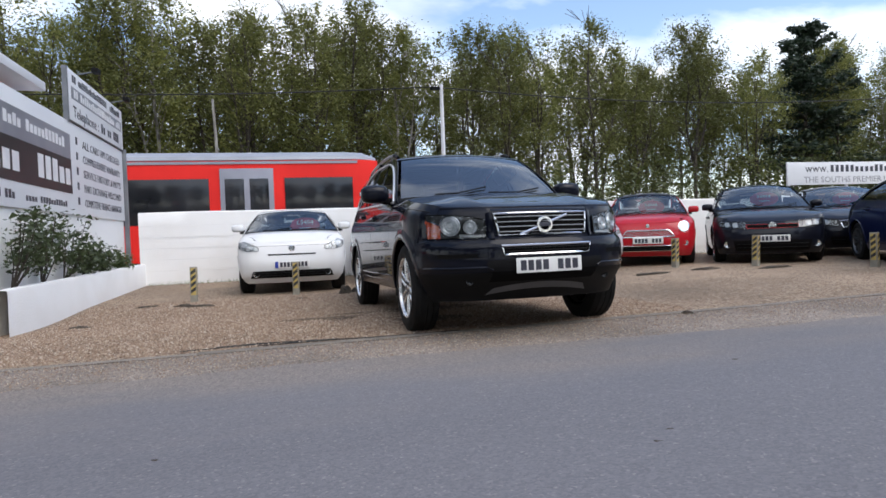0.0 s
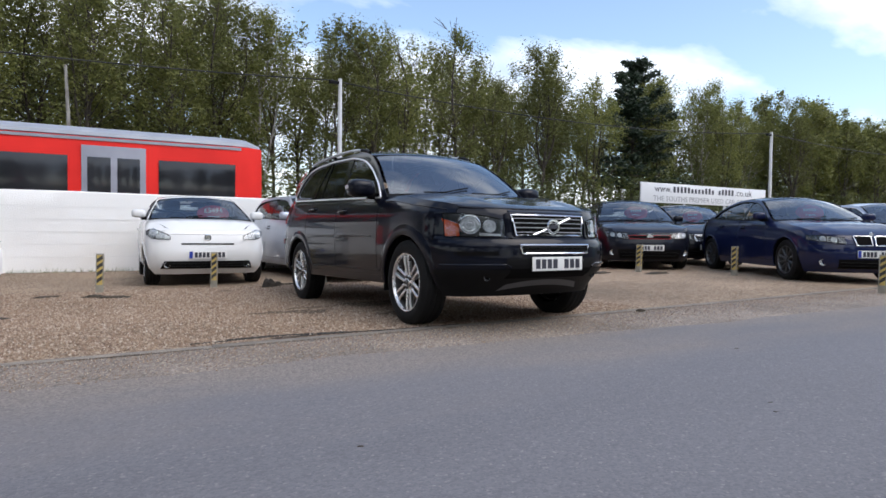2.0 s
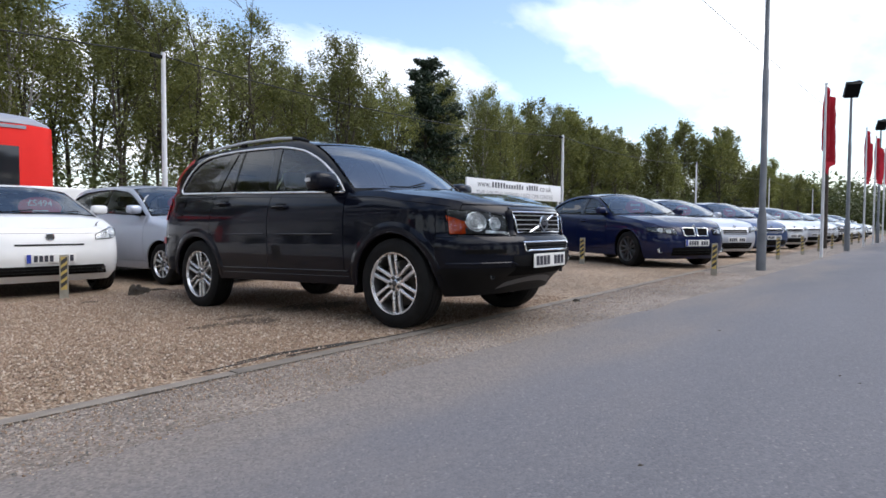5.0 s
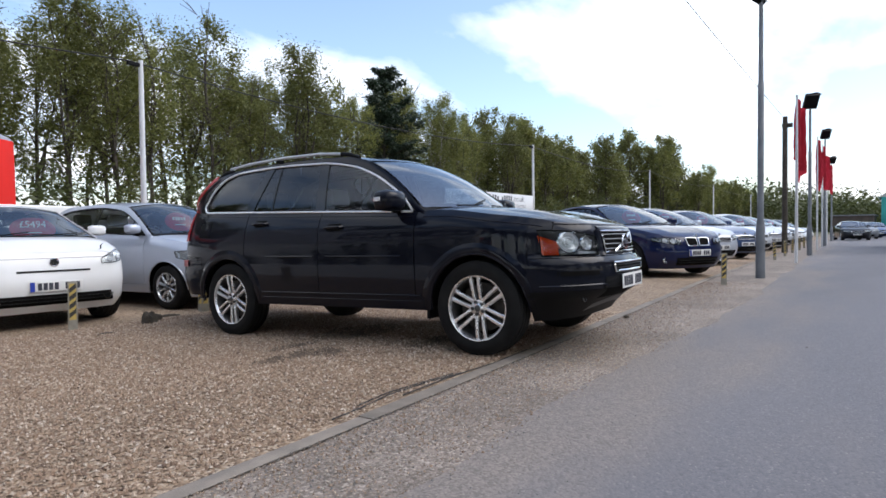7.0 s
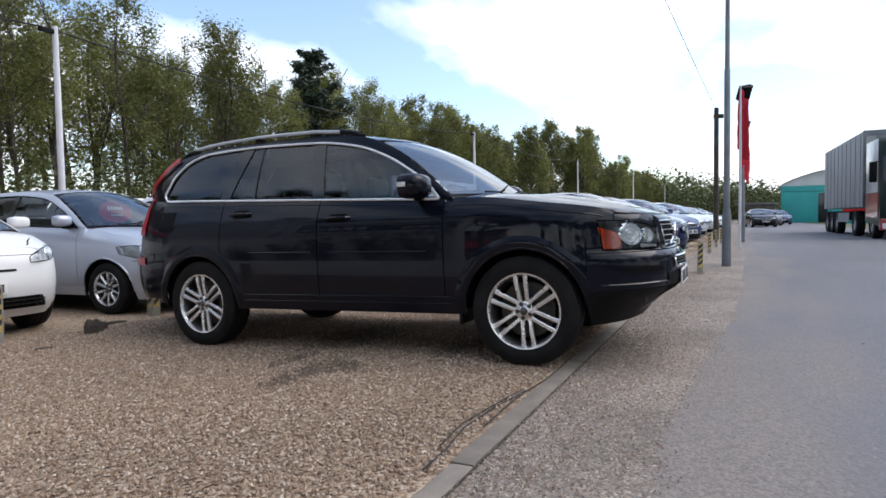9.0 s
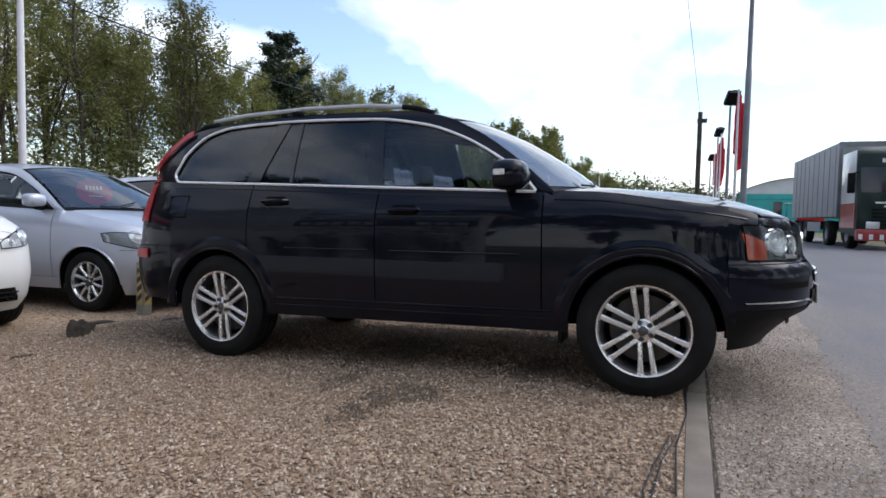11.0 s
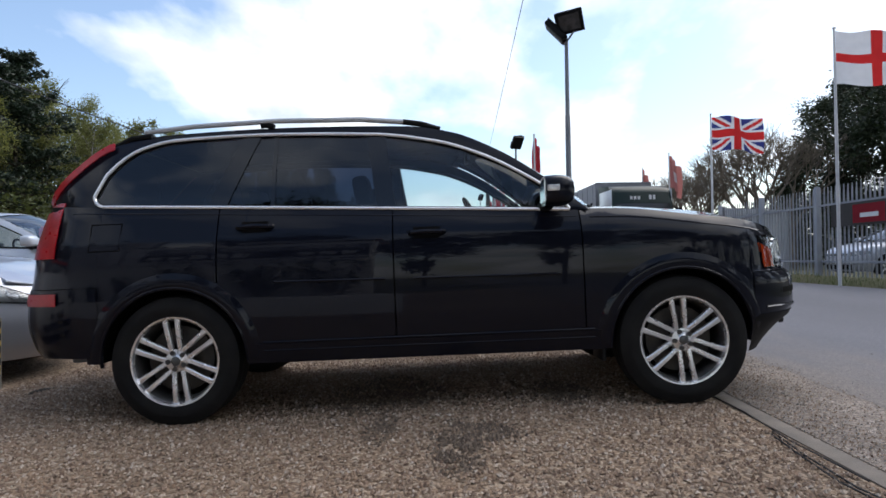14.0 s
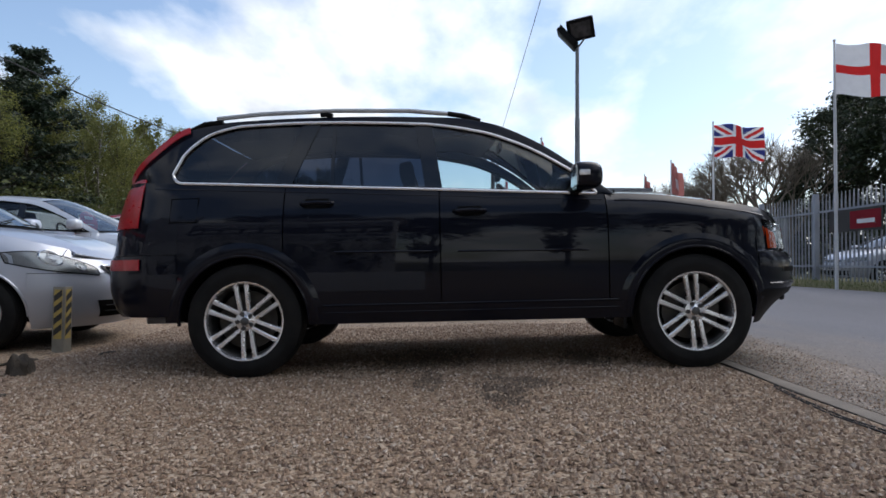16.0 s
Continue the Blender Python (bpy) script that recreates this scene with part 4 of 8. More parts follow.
class Shape:
    """The outer surface of a car body, from a few curves."""

    def __init__(self, **k):
        self.wb, self.r, self.rim, self.tw, self.arch = k["wb"], k["r"], k["rim"], k["tw"], k["arch"]
        self.wz, self.yf, self.yr = cv(*k["wz"]), cv(*k["yf"]), cv(*k["yr"])
        self.ycf, self.ycr, self.nr = k["ycf"], k["ycr"], k["nr"]
        self.nf = cv(*k["nf"]) if isinstance(k["nf"], list) else cv((0.0, k["nf"]), (2.0, k["nf"]))      # squareness of the front in plan
        self.fend, self.belt, self.dlo, self.edge = cv(*k["fend"]), cv(*k["belt"]), cv(*k["dlo"]), cv(*k["edge"])
        self.d0, self.d1 = k["dlo"][0][0], k["dlo"][-1][0]
        self.e0, self.e1 = k["edge"][0][0], k["edge"][-1][0]
        self.head, self.tail = k["head"], k["tail"]            # y of the roof's front and rear edges at its sides
        self.xroof, self.roofz = k["xroof"], max(p[1] for p in k["edge"])
        self.sill, self.low, self.track = k["sill"], k["low"], k["track"]
        self.cowl = k["cowl"]                                    # how far the screen's base bows forward
        self.hoodw = k.get("hoodw", 0.86)                        # how far the bonnet's front edge reaches across
        self.hood0 = k["hood0"]                                  # height of the bonnet's front edge
        self.bump = k["bump"]                                    # height of the bumper's upper edge
        self.crown, self.crease = k.get("crown", 0.035), k.get("crease", 0.010)
        self.rise = k.get("rise", 0.050)                         # how far the roof bulges over its side edges

    def X(self, y, z):
        w = self.wz(z)
        if y < self.ycf:
            q = min(1.0, (self.ycf - y) / (self.ycf - self.yf(z)))
            return w * max(0.0, 1 - q ** self.nf(z)) ** (1 / self.nf(z))
        if y > self.ycr:
            q = min(1.0, (y - self.ycr) / (self.yr(z) - self.ycr))
            return w * max(0.0, 1 - q ** self.nr) ** (1 / self.nr)
        return w

    def Yf(self, x, z):
        q = min(1.0, abs(x) / self.wz(z))
        return self.ycf - (self.ycf - self.yf(z)) * max(0.0, 1 - q ** self.nf(z)) ** (1 / self.nf(z))

    def Yr(self, x, z):
        q = min(1.0, abs(x) / self.wz(z))
        return self.ycr + (self.yr(z) - self.ycr) * max(0.0, 1 - q ** self.nr) ** (1 / self.nr)

    def top(self, y):
        return self.fend(y) if y < self.e0 else self.belt(y)

    def XS(self, y, z, off=0.0):
        """Half width of the lower body with its shoulder rounded off."""
        zt = self.top(y)
        d = max(0.0, 1 - (zt - z) / 0.13)
        f = min(1.0, max(0.0, (y + self.arch + 0.14) / 0.36))
        return self.X(y, z) - (0.055 * f * f * (3 - 2 * f) if y < self.e0 else 0.022) * d ** 2.2 + off

    def XG(self, y, z, off=0.0):
        """Half width of the glasshouse."""
        b = self.belt(max(y, self.e0))
        f = max(0.0, (z - b) / (self.roofz - b))
        xb = self.XS(max(y, self.e0), b)
        return xb + (self.xroof - xb) * f ** 1.2 - 0.03 * max(0.0, (y - self.tail + 0.5)) * f + off

    def arch_z(self, y):
        """Lower edge of the body side: the sill, or the wheel opening."""
        z = self.sill
        for c in (0.0, self.wb):
            if abs(y - c) < self.arch:
                z = max(z, self.r + math.sqrt(self.arch ** 2 - (y - c) ** 2))
        return z


def columns(S, y0, y1, step=0.05):
    """Stations along the side, with pairs of them at the wheel openings' ends."""
    ys = ramp(y0, y1, max(3, int((y1 - y0) / step)))
    for c in (0.0, S.wb):
        for s in (-1, 1):
            e = c + s * S.arch
            for q in (0.0, 0.002, 0.012, 0.03, 0.06):
                ys.append(e - s * q)
            ys.append(e + s * 0.0005)
    return sorted(y for y in ys if y0 - 1e-9 <= y <= y1 + 1e-9)


def side_rows(S, y0, y1, zb, zt, side, surf_x, n=14, step=0.05, skew=None):
    rows = []
    for y in columns(S, y0, y1, step):
        a, b = zb(y), zt(y)
        r = []
        for i in range(n):
            z = a + (b - a) * i / (n - 1)
            yy = y + (skew(y, z) if skew else 0)
            r.append((side * surf_x(yy, z), yy, z))
        rows.append(r)
    return rows


def nose_rows(S, x1, y_end, zb, zt, n=9, off=0.0, m=22, rear=False):
    """Columns round the front (or rear): across the face to half width x1, then along the sides as far as y_end."""
    Y = S.Yr if rear else S.Yf
    half = [("x", x) for x in ramp(0, x1, m)]
    zc = (zb + zt(0)) / 2 if callable(zt) else (zb + zt) / 2
    ys = Y(x1, zc)
    half += [("y", f) for f in ramp(0, 1, 12)[1:]]
    rows = []
    for s in (-1, 1):
        side = []
        for kind, q in half:
            col = []
            for i in range(n):
                if kind == "x":
                    t = zt(Y(q, zc)) if callable(zt) else zt
                    z = zb + (t - zb) * i / (n - 1)
                    xx = min(q, S.wz(z) * 0.999)
                    col.append((s * xx, Y(xx, z) + (off if rear else -off), z))
                else:
                    t0 = zt(ys + (y_end - ys) * q) if callable(zt) else zt
                    z = zb + (t0 - zb) * i / (n - 1)
                    ya = Y(min(x1, S.wz(z) * 0.999), z)
                    yy = ya + (y_end - ya) * q
                    wide = S.X(yy, z)
                    col.append((s * (wide + (S.XS(yy, z) - wide) * min(1.0, 1.6 * q) + off), yy, z))
            side.append(col)
        rows += side[::-1] if s < 0 else side[1:]
    return rows


def ring_patch(S, x0, x1, z0, z1, off, nx=10, nz=6, shape=None):
    """A patch of the front face between two half widths and heights, proud by off."""
    rows = []
    for i in range(nx):
        u = i / (nx - 1)
        col = []
        for j in range(nz):
            v = j / (nz - 1)
            a, b, c, d = x0, x1, z0, z1
            if shape:
                a, b, c, d = shape(u, v)
            x, z = a + (b - a) * u, c + (d - c) * v
            xx = max(-S.wz(z) * 0.995, min(S.wz(z) * 0.995, x))
            col.append((xx, S.Yf(xx, z) - off, z))
        rows.append(col)
    return rows


def wheel(parent, side, x, y, r, rim, tw, spokes, mat, name="wheel"):
    """Tyre, rim with paired or single spokes, disc and bolts. Its outer face is at x * side."""
    w = new(name)
    w.parent = parent
    w.location = (side * x, y, r)
    w.rotation_euler = (spokes[2] if len(spokes) > 2 else 0.0, 0, 0 if side > 0 else math.pi)
    key = (round(r, 3), round(rim, 3), round(tw, 3), spokes[:2], mat)
    if key not in WHEELS:
        o = tw / 2
        bm = lathe(bmesh.new(), [(-o, rim - 0.005), (-o * 1.04, rim + 0.03), (-o * 1.06, (rim + r) / 2), (-o, r - 0.03), (-o * 0.86, r - 0.006), (-o * 0.5, r), (-o * 0.48, r - 0.006), (-o * 0.42, r - 0.006), (-o * 0.4, r),
                              (-0.006, r), (0, r - 0.007), (0.006, r), (o * 0.4, r), (o * 0.42, r - 0.006), (o * 0.48, r - 0.006), (o * 0.5, r), (o * 0.86, r - 0.006), (o, r - 0.03), (o * 1.05, r - 0.06), (o * 1.06, (rim + r) / 2), (o * 1.07, (rim + r) / 2 - 0.006),
                              (o * 1.04, rim + 0.03), (o * 1.0, rim + 0.004), (o * 0.96, rim - 0.006)], 44)
        tyre = bm
        bm = lathe(bmesh.new(), [(o * 0.95, rim + 0.002), (o * 1.0, rim - 0.002), (o * 0.98, rim - 0.012), (o * 0.80, rim - 0.020)], 48)
        barrel = lathe(bmesh.new(), [(o * 0.80, rim - 0.020), (o * 0.70, rim - 0.028), (o * 0.30, rim - 0.034), (-o * 0.9, rim - 0.03)], 40)
        n, pair = spokes[0], spokes[1]
        for k in range(n):
            for d in ((-1, 1) if pair else (0,)):
                a = k * math.tau / n
                half_w = rim * (0.058 if pair else 0.5 / n * 1.5)
                spread0, spread1 = (rim * 0.088, rim * 0.142) if pair else (0, 0)
                net = []
                for f, hw, dep in ((0.16, 0.95, 0.72), (0.40, 0.9, 0.80), (0.75, 0.95, 0.86), (0.985, 1.25, 0.84)):
                    c = d * (spread0 + (spread1 - spread0) * f)
                    net.append([(c - half_w * hw, f * rim, o * dep - 0.03), (c - half_w * hw, f * rim, o * dep - 0.006), (c - half_w * hw * 0.6, f * rim, o * dep), (c + half_w * hw * 0.6, f * rim, o * dep),
                                (c + half_w * hw, f * rim, o * dep - 0.006), (c + half_w * hw, f * rim, o * dep - 0.03)])
                ca, sa = math.cos(a), math.sin(a)
                sheet(bm, [[(dz, tx * ca - ry * sa, tx * sa + ry * ca) for tx, ry, dz in row] for row in net])
        lathe(bm, [(o * 0.84, 0.0001), (o * 0.84, rim * 0.10), (o * 0.78, rim * 0.13), (o * 0.75, rim * 0.25), (o * 0.45, rim * 0.26)], 24)
        face = bm
        disc = lathe(bmesh.new(), [(o * 0.05, 0.03), (o * 0.05, rim * 0.74), (-o * 0.2, rim * 0.74), (-o * 0.2, 0.03)], 32)
        back = lathe(bmesh.new(), [(-o * 0.5, 0.001), (-o * 0.5, rim - 0.03)], 24)
        cap = lathe(bmesh.new(), [(o * 0.885, 0.0001), (o * 0.88, rim * 0.085), (o * 0.86, rim * 0.10)], 18)
        nuts = []
        for k in range(5):
            a = (k + 0.5) * math.tau / 5
            b = lathe(bmesh.new(), [(o * 0.86, 0.0001), (o * 0.86, 0.0135), (o * 0.7, 0.015)], 8)
            bmesh.ops.translate(b, vec=(0, math.cos(a) * rim * 0.19, math.sin(a) * rim * 0.19), verts=b.verts)
            nuts.append(b)
        pieces = [("tyre", tyre, M["rubber"]), ("rim", face, M[mat]), ("barrel", barrel, M["barrel"]), ("brake_disc", disc, M["brake"]), ("wheel_back", back, M["void"]), ("hub_cap", cap, M["alloy_dark"])]
        pieces += [("wheel_bolt", b, M["barrel"]) for b in nuts]
        WHEELS[key] = []
        for nm, b, mm in pieces:
            q = part(nm, b, mm, w)
            WHEELS[key].append((nm, q.data))
    else:
        for nm, me in WHEELS[key]:
            q = new(nm, me)
            q.parent = w
    return w


WHEELS = {}


def round_lamp(parent, S, s, bx, bz, r, mat="lamp_bowl"):
    """A round reflector with a bulb cap and a bezel, laid on the curve of the car's front."""
    e = 0.01
    slope = (S.Yf(bx + e, bz) - S.Yf(bx - e, bz)) / (2 * e)
    k = 1 / math.sqrt(1 + slope * slope)

    def laid(bm):
        for v in bm.verts:
            x, z = bx + v.co.x * (k * 0.6 + 0.4), bz + v.co.y
            v.co = Vector((s * x, S.Yf(min(x, S.wz(z) * 0.99), z) - 0.004 - v.co.z, z))
        return bm
    bowl = lathe(bmesh.new(), [(0.011, r), (0.003, r * 0.86), (0.008, r * 0.74), (0.001, r * 0.55), (0.007, r * 0.42), (0.001, r * 0.30), (0.012, r * 0.25), (0.014, r * 0.12), (0.014, 0.0001)], 24, axis="z")
    b = part("reflector", laid(bowl), M[mat], parent)
    part("bezel", laid(lathe(bmesh.new(), [(0.001, r * 1.03), (0.014, r * 1.0), (0.015, r * 0.95), (0.008, r * 0.91)], 26, axis="z")), M["chrome"], parent)
    return b


def seats(parent, S, mat, y, z, wide):
    for s in (-1, 1):
        m = pose(s * wide * 0.46, y, z)
        seat = part("seat", boxed(-0.24, 0.24, -0.25, 0.27, 0.0, 0.17, bevel=0.05, m=m), mat, parent)
        bm = boxed(-0.23, 0.23, -0.06, 0.07, 0.0, 0.58, bevel=0.05, m=m @ pose(0, 0.30, 0.10, -14))
        part("backrest", bm, mat, seat)
        part("headrest", boxed(-0.13, 0.13, -0.04, 0.06, 0.0, 0.17, bevel=0.04, m=m @ pose(0, 0.45, 0.70, -8)), mat, seat)


def build_car(name, m, S, body, label, category="car", group="", trim="chrome", rear_glass="tint_mid", spokes=(5, False), rim_mat="alloy", nose=None, doors=(0.5, 1.5, 2.4),
              seat_mat="seat", mirror=None, glass="glass", screen="screen_clear", lower=None, handles=(), pillars=(1.5,), price=None, plate=(0.0, 0.45), rails=False, detail=True):
    t = thing(name, m, label, category, group)
    B, low = M[body], M[lower or body]
    gap = 0.004
    # dark inner shell, floor and wheel housings
    bm = bmesh.new()
    for s in (-1, 1):
        sheet(bm, side_rows(S, S.ycf - 0.42, S.ycr + 0.5, lambda y: max(S.arch_z(y), 0.45 if y > S.wb + 0.3 else 0.0), lambda y: S.top(y) - 0.012, s, lambda y, z: max(0.0, S.XS(y, z) - 0.03), n=8, step=0.09))
    part("inner_shell", bm, M["void"], t)
    part("floor_pan", boxed(-S.track + 0.16, S.track - 0.16, -0.42, S.wb + 0.5, S.sill + 0.0, S.sill + 0.13, bevel=0.03), M["void"], t)
    for c in (0.0, S.wb):
        for s in (-1, 1):
            bm = bmesh.new()
            q = S.arch + 0.012
            sheet(bm, [[(s * (max(S.track - 0.24, S.X(c + math.cos(a) * q, S.r + math.sin(a) * q) - 0.03) if k else S.track - 0.24), c + math.cos(a) * q, S.r + math.sin(a) * q) for a in ramp(0.0, math.pi, 24)] for k in (1, 0)])
            sheet(bm, [[(s * (S.track - 0.24), c + math.cos(a) * q, S.r + math.sin(a) * q) for a in ramp(0.0, math.pi, 24)] for q in (S.arch + 0.012, 0.02)])
            bmesh.ops.remove_doubles(bm, verts=bm.verts, dist=1e-5)
            part("wheel_housing", bm, M["void"], t)
    # side panels
    d0, d1, d2 = doors[0], doors[1], doors[-1]
    yw = S.Yf(S.XS(S.ycf - 0.3, S.hood0 - 0.02), S.hood0)
    y_w0 = nose["wing_y"] if nose and "wing_y" in nose else -S.arch - 0.16
    sill_top = S.sill + 0.11
    lean = 0.05

    def zb_body(y):
        return max(S.arch_z(y), sill_top + gap) if S.arch_z(y) <= S.sill + 0.001 else S.arch_z(y)

    def zb_wing(y):
        return S.bump + gap if y < -S.arch else zb_body(y)

    def zb_rear(y):
        return (nose or {}).get("rear_bump", S.bump) + gap if y > S.wb + S.arch else zb_body(y)

    for s in (-1, 1):
        part("front_wing", shell(side_rows(S, y_w0, d0 - gap, zb_wing, lambda y: S.top(y) - 0.001, s, S.XS, n=16), -0.010), B, t)
        edges = list(doors)
        for k in range(len(edges) - 1):
            a, b = edges[k] + gap, edges[k + 1] - gap
            d = part("front_door" if k == 0 else "rear_door", shell(side_rows(S, a, b, zb_body, lambda y: S.top(y) - 0.001, s, S.XS, n=16), -0.010), B, t)
            if k < len(handles):
                hy, hz = handles[k]
                x = S.XS(hy, hz)
                hb = bmesh.new()
                tube(hb, [(s * (x - 0.005), hy - 0.10, hz), (s * (x + 0.026), hy - 0.085, hz), (s * (x + 0.032), hy, hz + 0.004), (s * (x + 0.026), hy + 0.085, hz), (s * (x - 0.005), hy + 0.10, hz)], 0.014, 8)
                part("door_handle", hb, B, d)
                hb = shell([[(s * (S.XS(yy, hz + dz) + 0.0015), yy, hz + dz) for dz in ramp(-0.032, 0.032, 5)] for yy in ramp(hy - 0.075, hy + 0.075, 6)])
                part("handle_recess", hb, M["void"], d)
        part("rear_quarter", shell(side_rows(S, d2 + gap, S.ycr + 0.42 if not nose or "tail_y" not in nose else nose["tail_y"], zb_rear, lambda y: S.top(y) - 0.001, s, S.XS, n=16), -0.010), B, t)
        part("side_sill", shell(side_rows(S, S.arch + 0.002, S.wb - S.arch - 0.002, lambda y: S.sill, lambda y: sill_top, s, lambda y, z: S.X(y, z) + 0.006, n=6), -0.012), low, t)
        for c in (0.0, S.wb):
            arc = [(s * (S.X(c + math.cos(a) * S.arch, S.r + math.sin(a) * S.arch) + 0.0), c + math.cos(a) * S.arch, S.r + math.sin(a) * S.arch) for a in ramp(-0.05, math.pi + 0.05, 30)]
            part("arch_lip", tube(bmesh.new(), arc, 0.011, 6), low, t)
    # bumpers and end faces
    ye = -S.arch - 0.004
    part("front_bumper", shell(nose_rows(S, S.wz(S.bump) * 0.80, ye, S.low, S.bump, n=14, off=0.006), 0), B, t)
    face = S.wz(S.bump) * 0.80
    while S.Yf(face, S.fend(y_w0)) > y_w0 - 0.012 and face > 0.3:
        face -= 0.01
    part("front_panel", shell(nose_rows(S, face, y_w0 - gap, S.bump + gap, lambda y: max(S.bump + 0.03, S.fend(y)), n=10), 0), B, t)
    rb = nose["rear_bump"] if nose and "rear_bump" in nose else S.bump
    part("rear_bumper", shell(nose_rows(S, S.wz(S.bump) * 0.82, S.wb + S.arch + 0.001, (nose or {}).get("rear_low", S.low + 0.06), rb, n=10, off=0.004, rear=True), 0), B, t)
    zr = S.belt(S.e1)
    part("tailgate", shell(nose_rows(S, S.wz(0.9) * 0.82, S.ycr + 0.38, rb + gap, lambda y: S.belt(y), n=12, rear=True), 0), B, t)
    # bonnet
    rows = []
    for i in range(15):
        v = i / 14
        row = []
        for j in range(21):
            u = -1 + 2 * j / 20
            xf = S.XS(y_w0 + 0.10, S.fend(y_w0 + 0.10)) * S.hoodw
            f_y = S.Yf(u * xf, S.hood0) + 0.006
            b_y = S.e0 - S.cowl * (1 - abs(u) ** 2.2) - 0.01
            y = f_y + (b_y - f_y) * v
            e_y = S.Yf(xf, S.hood0) + (S.e0 - 0.01 - S.Yf(xf, S.hood0)) * v
            x = u * (S.XS(e_y, S.fend(e_y)) - 0.004 if v > 0 else xf)
            crease = S.crease * math.exp(-((abs(u) - 0.60) / 0.075) ** 2) * math.sin(math.pi * min(1, v * 1.3))
            e_z = S.fend(y + (e_y - y) * min(1.0, v * 3))
            z = e_z * abs(u) ** 2 + S.fend(y) * (1 - abs(u) ** 2) + S.crown * (1 - abs(u) ** 2.4) * (0.35 + 0.65 * min(1.0, v * 2)) + crease
            if i == 0:
                z -= 0.010
            row.append((x, y, z))
        rows.append(row)
    part("bonnet", shell(rows, -0.012), B, t)
    part("bonnet_lip", tube(bmesh.new(), [Vector(q) + Vector((0, 0.010, -0.008)) for q in rows[0]], 0.013, 6), B, t)
    # screens and roof
    def slab(ya, yb, bow_a, bow_b, rise_a, rise_b, n, inset=0.0, wide=1.0):
        out = []
        for i in range(n):
            v = i / (n - 1)
            y = ya + (yb - ya) * v
            z = S.edge(y)
            x = S.XG(y, z) - inset
            bow, rise = bow_a + (bow_b - bow_a) * v, rise_a + (rise_b - rise_a) * v
            out.append([(u * x * wide, y + bow * (1 - abs(u) ** 2.2), z + rise * (1 - abs(u) ** 2.0)) for u in ramp(-1, 1, 17)])
        return out
    part("windscreen", shell(slab(S.e0 + 0.03, S.head - 0.01, -S.cowl, -0.07, 0.010, S.rise, 12, 0.045)), M[screen], t)
    part("screen_surround", shell([[Vector(p) - Vector((0, 0.0, 0.012)) for p in r] for r in slab(S.e0 - 0.02, S.e0 + 0.07, -S.cowl, -S.cowl * 0.93, 0.008, 0.012, 3, 0.02)]), M["black"], t)
    part("roof_header", shell(slab(S.head - 0.060, S.head - 0.004, -0.076, -0.070, S.rise * 0.96 + 0.005, S.rise + 0.005, 4, 0.004)), B, t)
    part("roof", shell(slab(S.head, S.tail, -0.07, 0.05, S.rise, S.rise * 0.9, 16, 0.004), -0.012), B, t)
    part("rear_window", shell(slab(S.tail + 0.02, S.e1 - 0.02, 0.05, 0.10, S.rise * 0.8, 0.0, 8, 0.04)), M[rear_glass], t)
    y_end = S.yr(S.belt(S.e1)) - 0.02
    if y_end - S.e1 > 0.25:
        rows = []
        for v in ramp(0, 1, 8):
            e_y = S.e1 + 0.01 + (S.ycr + 0.40 - S.e1) * v
            row = []
            for u in ramp(-1, 1, 13):
                y = S.e1 + 0.01 + 0.10 * (1 - abs(u) ** 2.2) * (1 - v) + (S.Yr(u * S.wz(0.9) * 0.8, S.belt(S.e1)) - 0.01 - S.e1) * v
                row.append((u * (S.XS(e_y, S.belt(e_y)) - 0.004), y, S.belt(y) + 0.02 * (1 - u * u)))
            rows.append(row)
        part("boot_lid", shell(rows, -0.012), B, t)
    else:
        part("tail_shelf", shell([[(x * (1 - 0.0 * k), y, z - 0.01) for x, y, z in r] for k, r in enumerate(slab(S.e1 - 0.03, S.e1 + 0.001, 0.09, 0.2, 0.0, 0.0, 3, 0.0))]), B, t)
    for s in (-1, 1):
        ys = sorted(set(ramp(S.e0, S.e1, 60) + [S.d0, S.d0 + 0.001, S.d1 - 0.001, S.d1]))
        rows = []
        for y in ys:
            b = S.dlo(y) if S.d0 < y < S.d1 else S.belt(y) - 0.003
            e = max(b + 0.002, S.edge(y))
            rows.append([(s * (S.XG(y, b + (e - b) * q) - 0.006 * q ** 3), y, b + (e - b) * q) for q in ramp(0, 1, 7)])
        part("pillar_and_rail", shell(rows, -0.010), B, t)
        posts = [q if isinstance(q, tuple) else (q, 0.10, 0.04) for q in pillars]
        marks = [S.d0 + 0.012, *[q[0] for q in posts], S.d1 - 0.012]
        for k in range(len(marks) - 1):
            a, b = marks[k] + (0.001 if k else 0), marks[k + 1] - (0.001 if k < len(marks) - 2 else 0)
            rows = [[(s * (S.XG(y, S.belt(y) + (S.dlo(y) - S.belt(y)) * q) - 0.010), y, S.belt(y) + (S.dlo(y) - S.belt(y)) * q) for q in ramp(-0.02, 1.01, 7)] for y in ramp(a, b, 18)]
            part("side_window", shell(rows), M[glass if k == 0 else rear_glass], t)
        for y, lean_y, half in posts:
            rows = []
            for f in ramp(-1, 1, 3):
                col = []
                for q in ramp(0, 1, 6):
                    yy = y + half * f + lean_y * (q - 0.35) * (S.dlo(y) - S.belt(y))
                    z = S.belt(yy) + (S.dlo(yy) - S.belt(yy)) * q
                    col.append((s * (S.XG(yy, z) - 0.002), yy, z))
                rows.append(col)
            part("door_pillar", shell(rows, 0.012), M["pillar"], t)
        rr = 0.075 if name == "estate_car" else 0.0          # rounded lower rear corner of the side glass
        yb = S.d1 - rr
        ye_top = S.d1
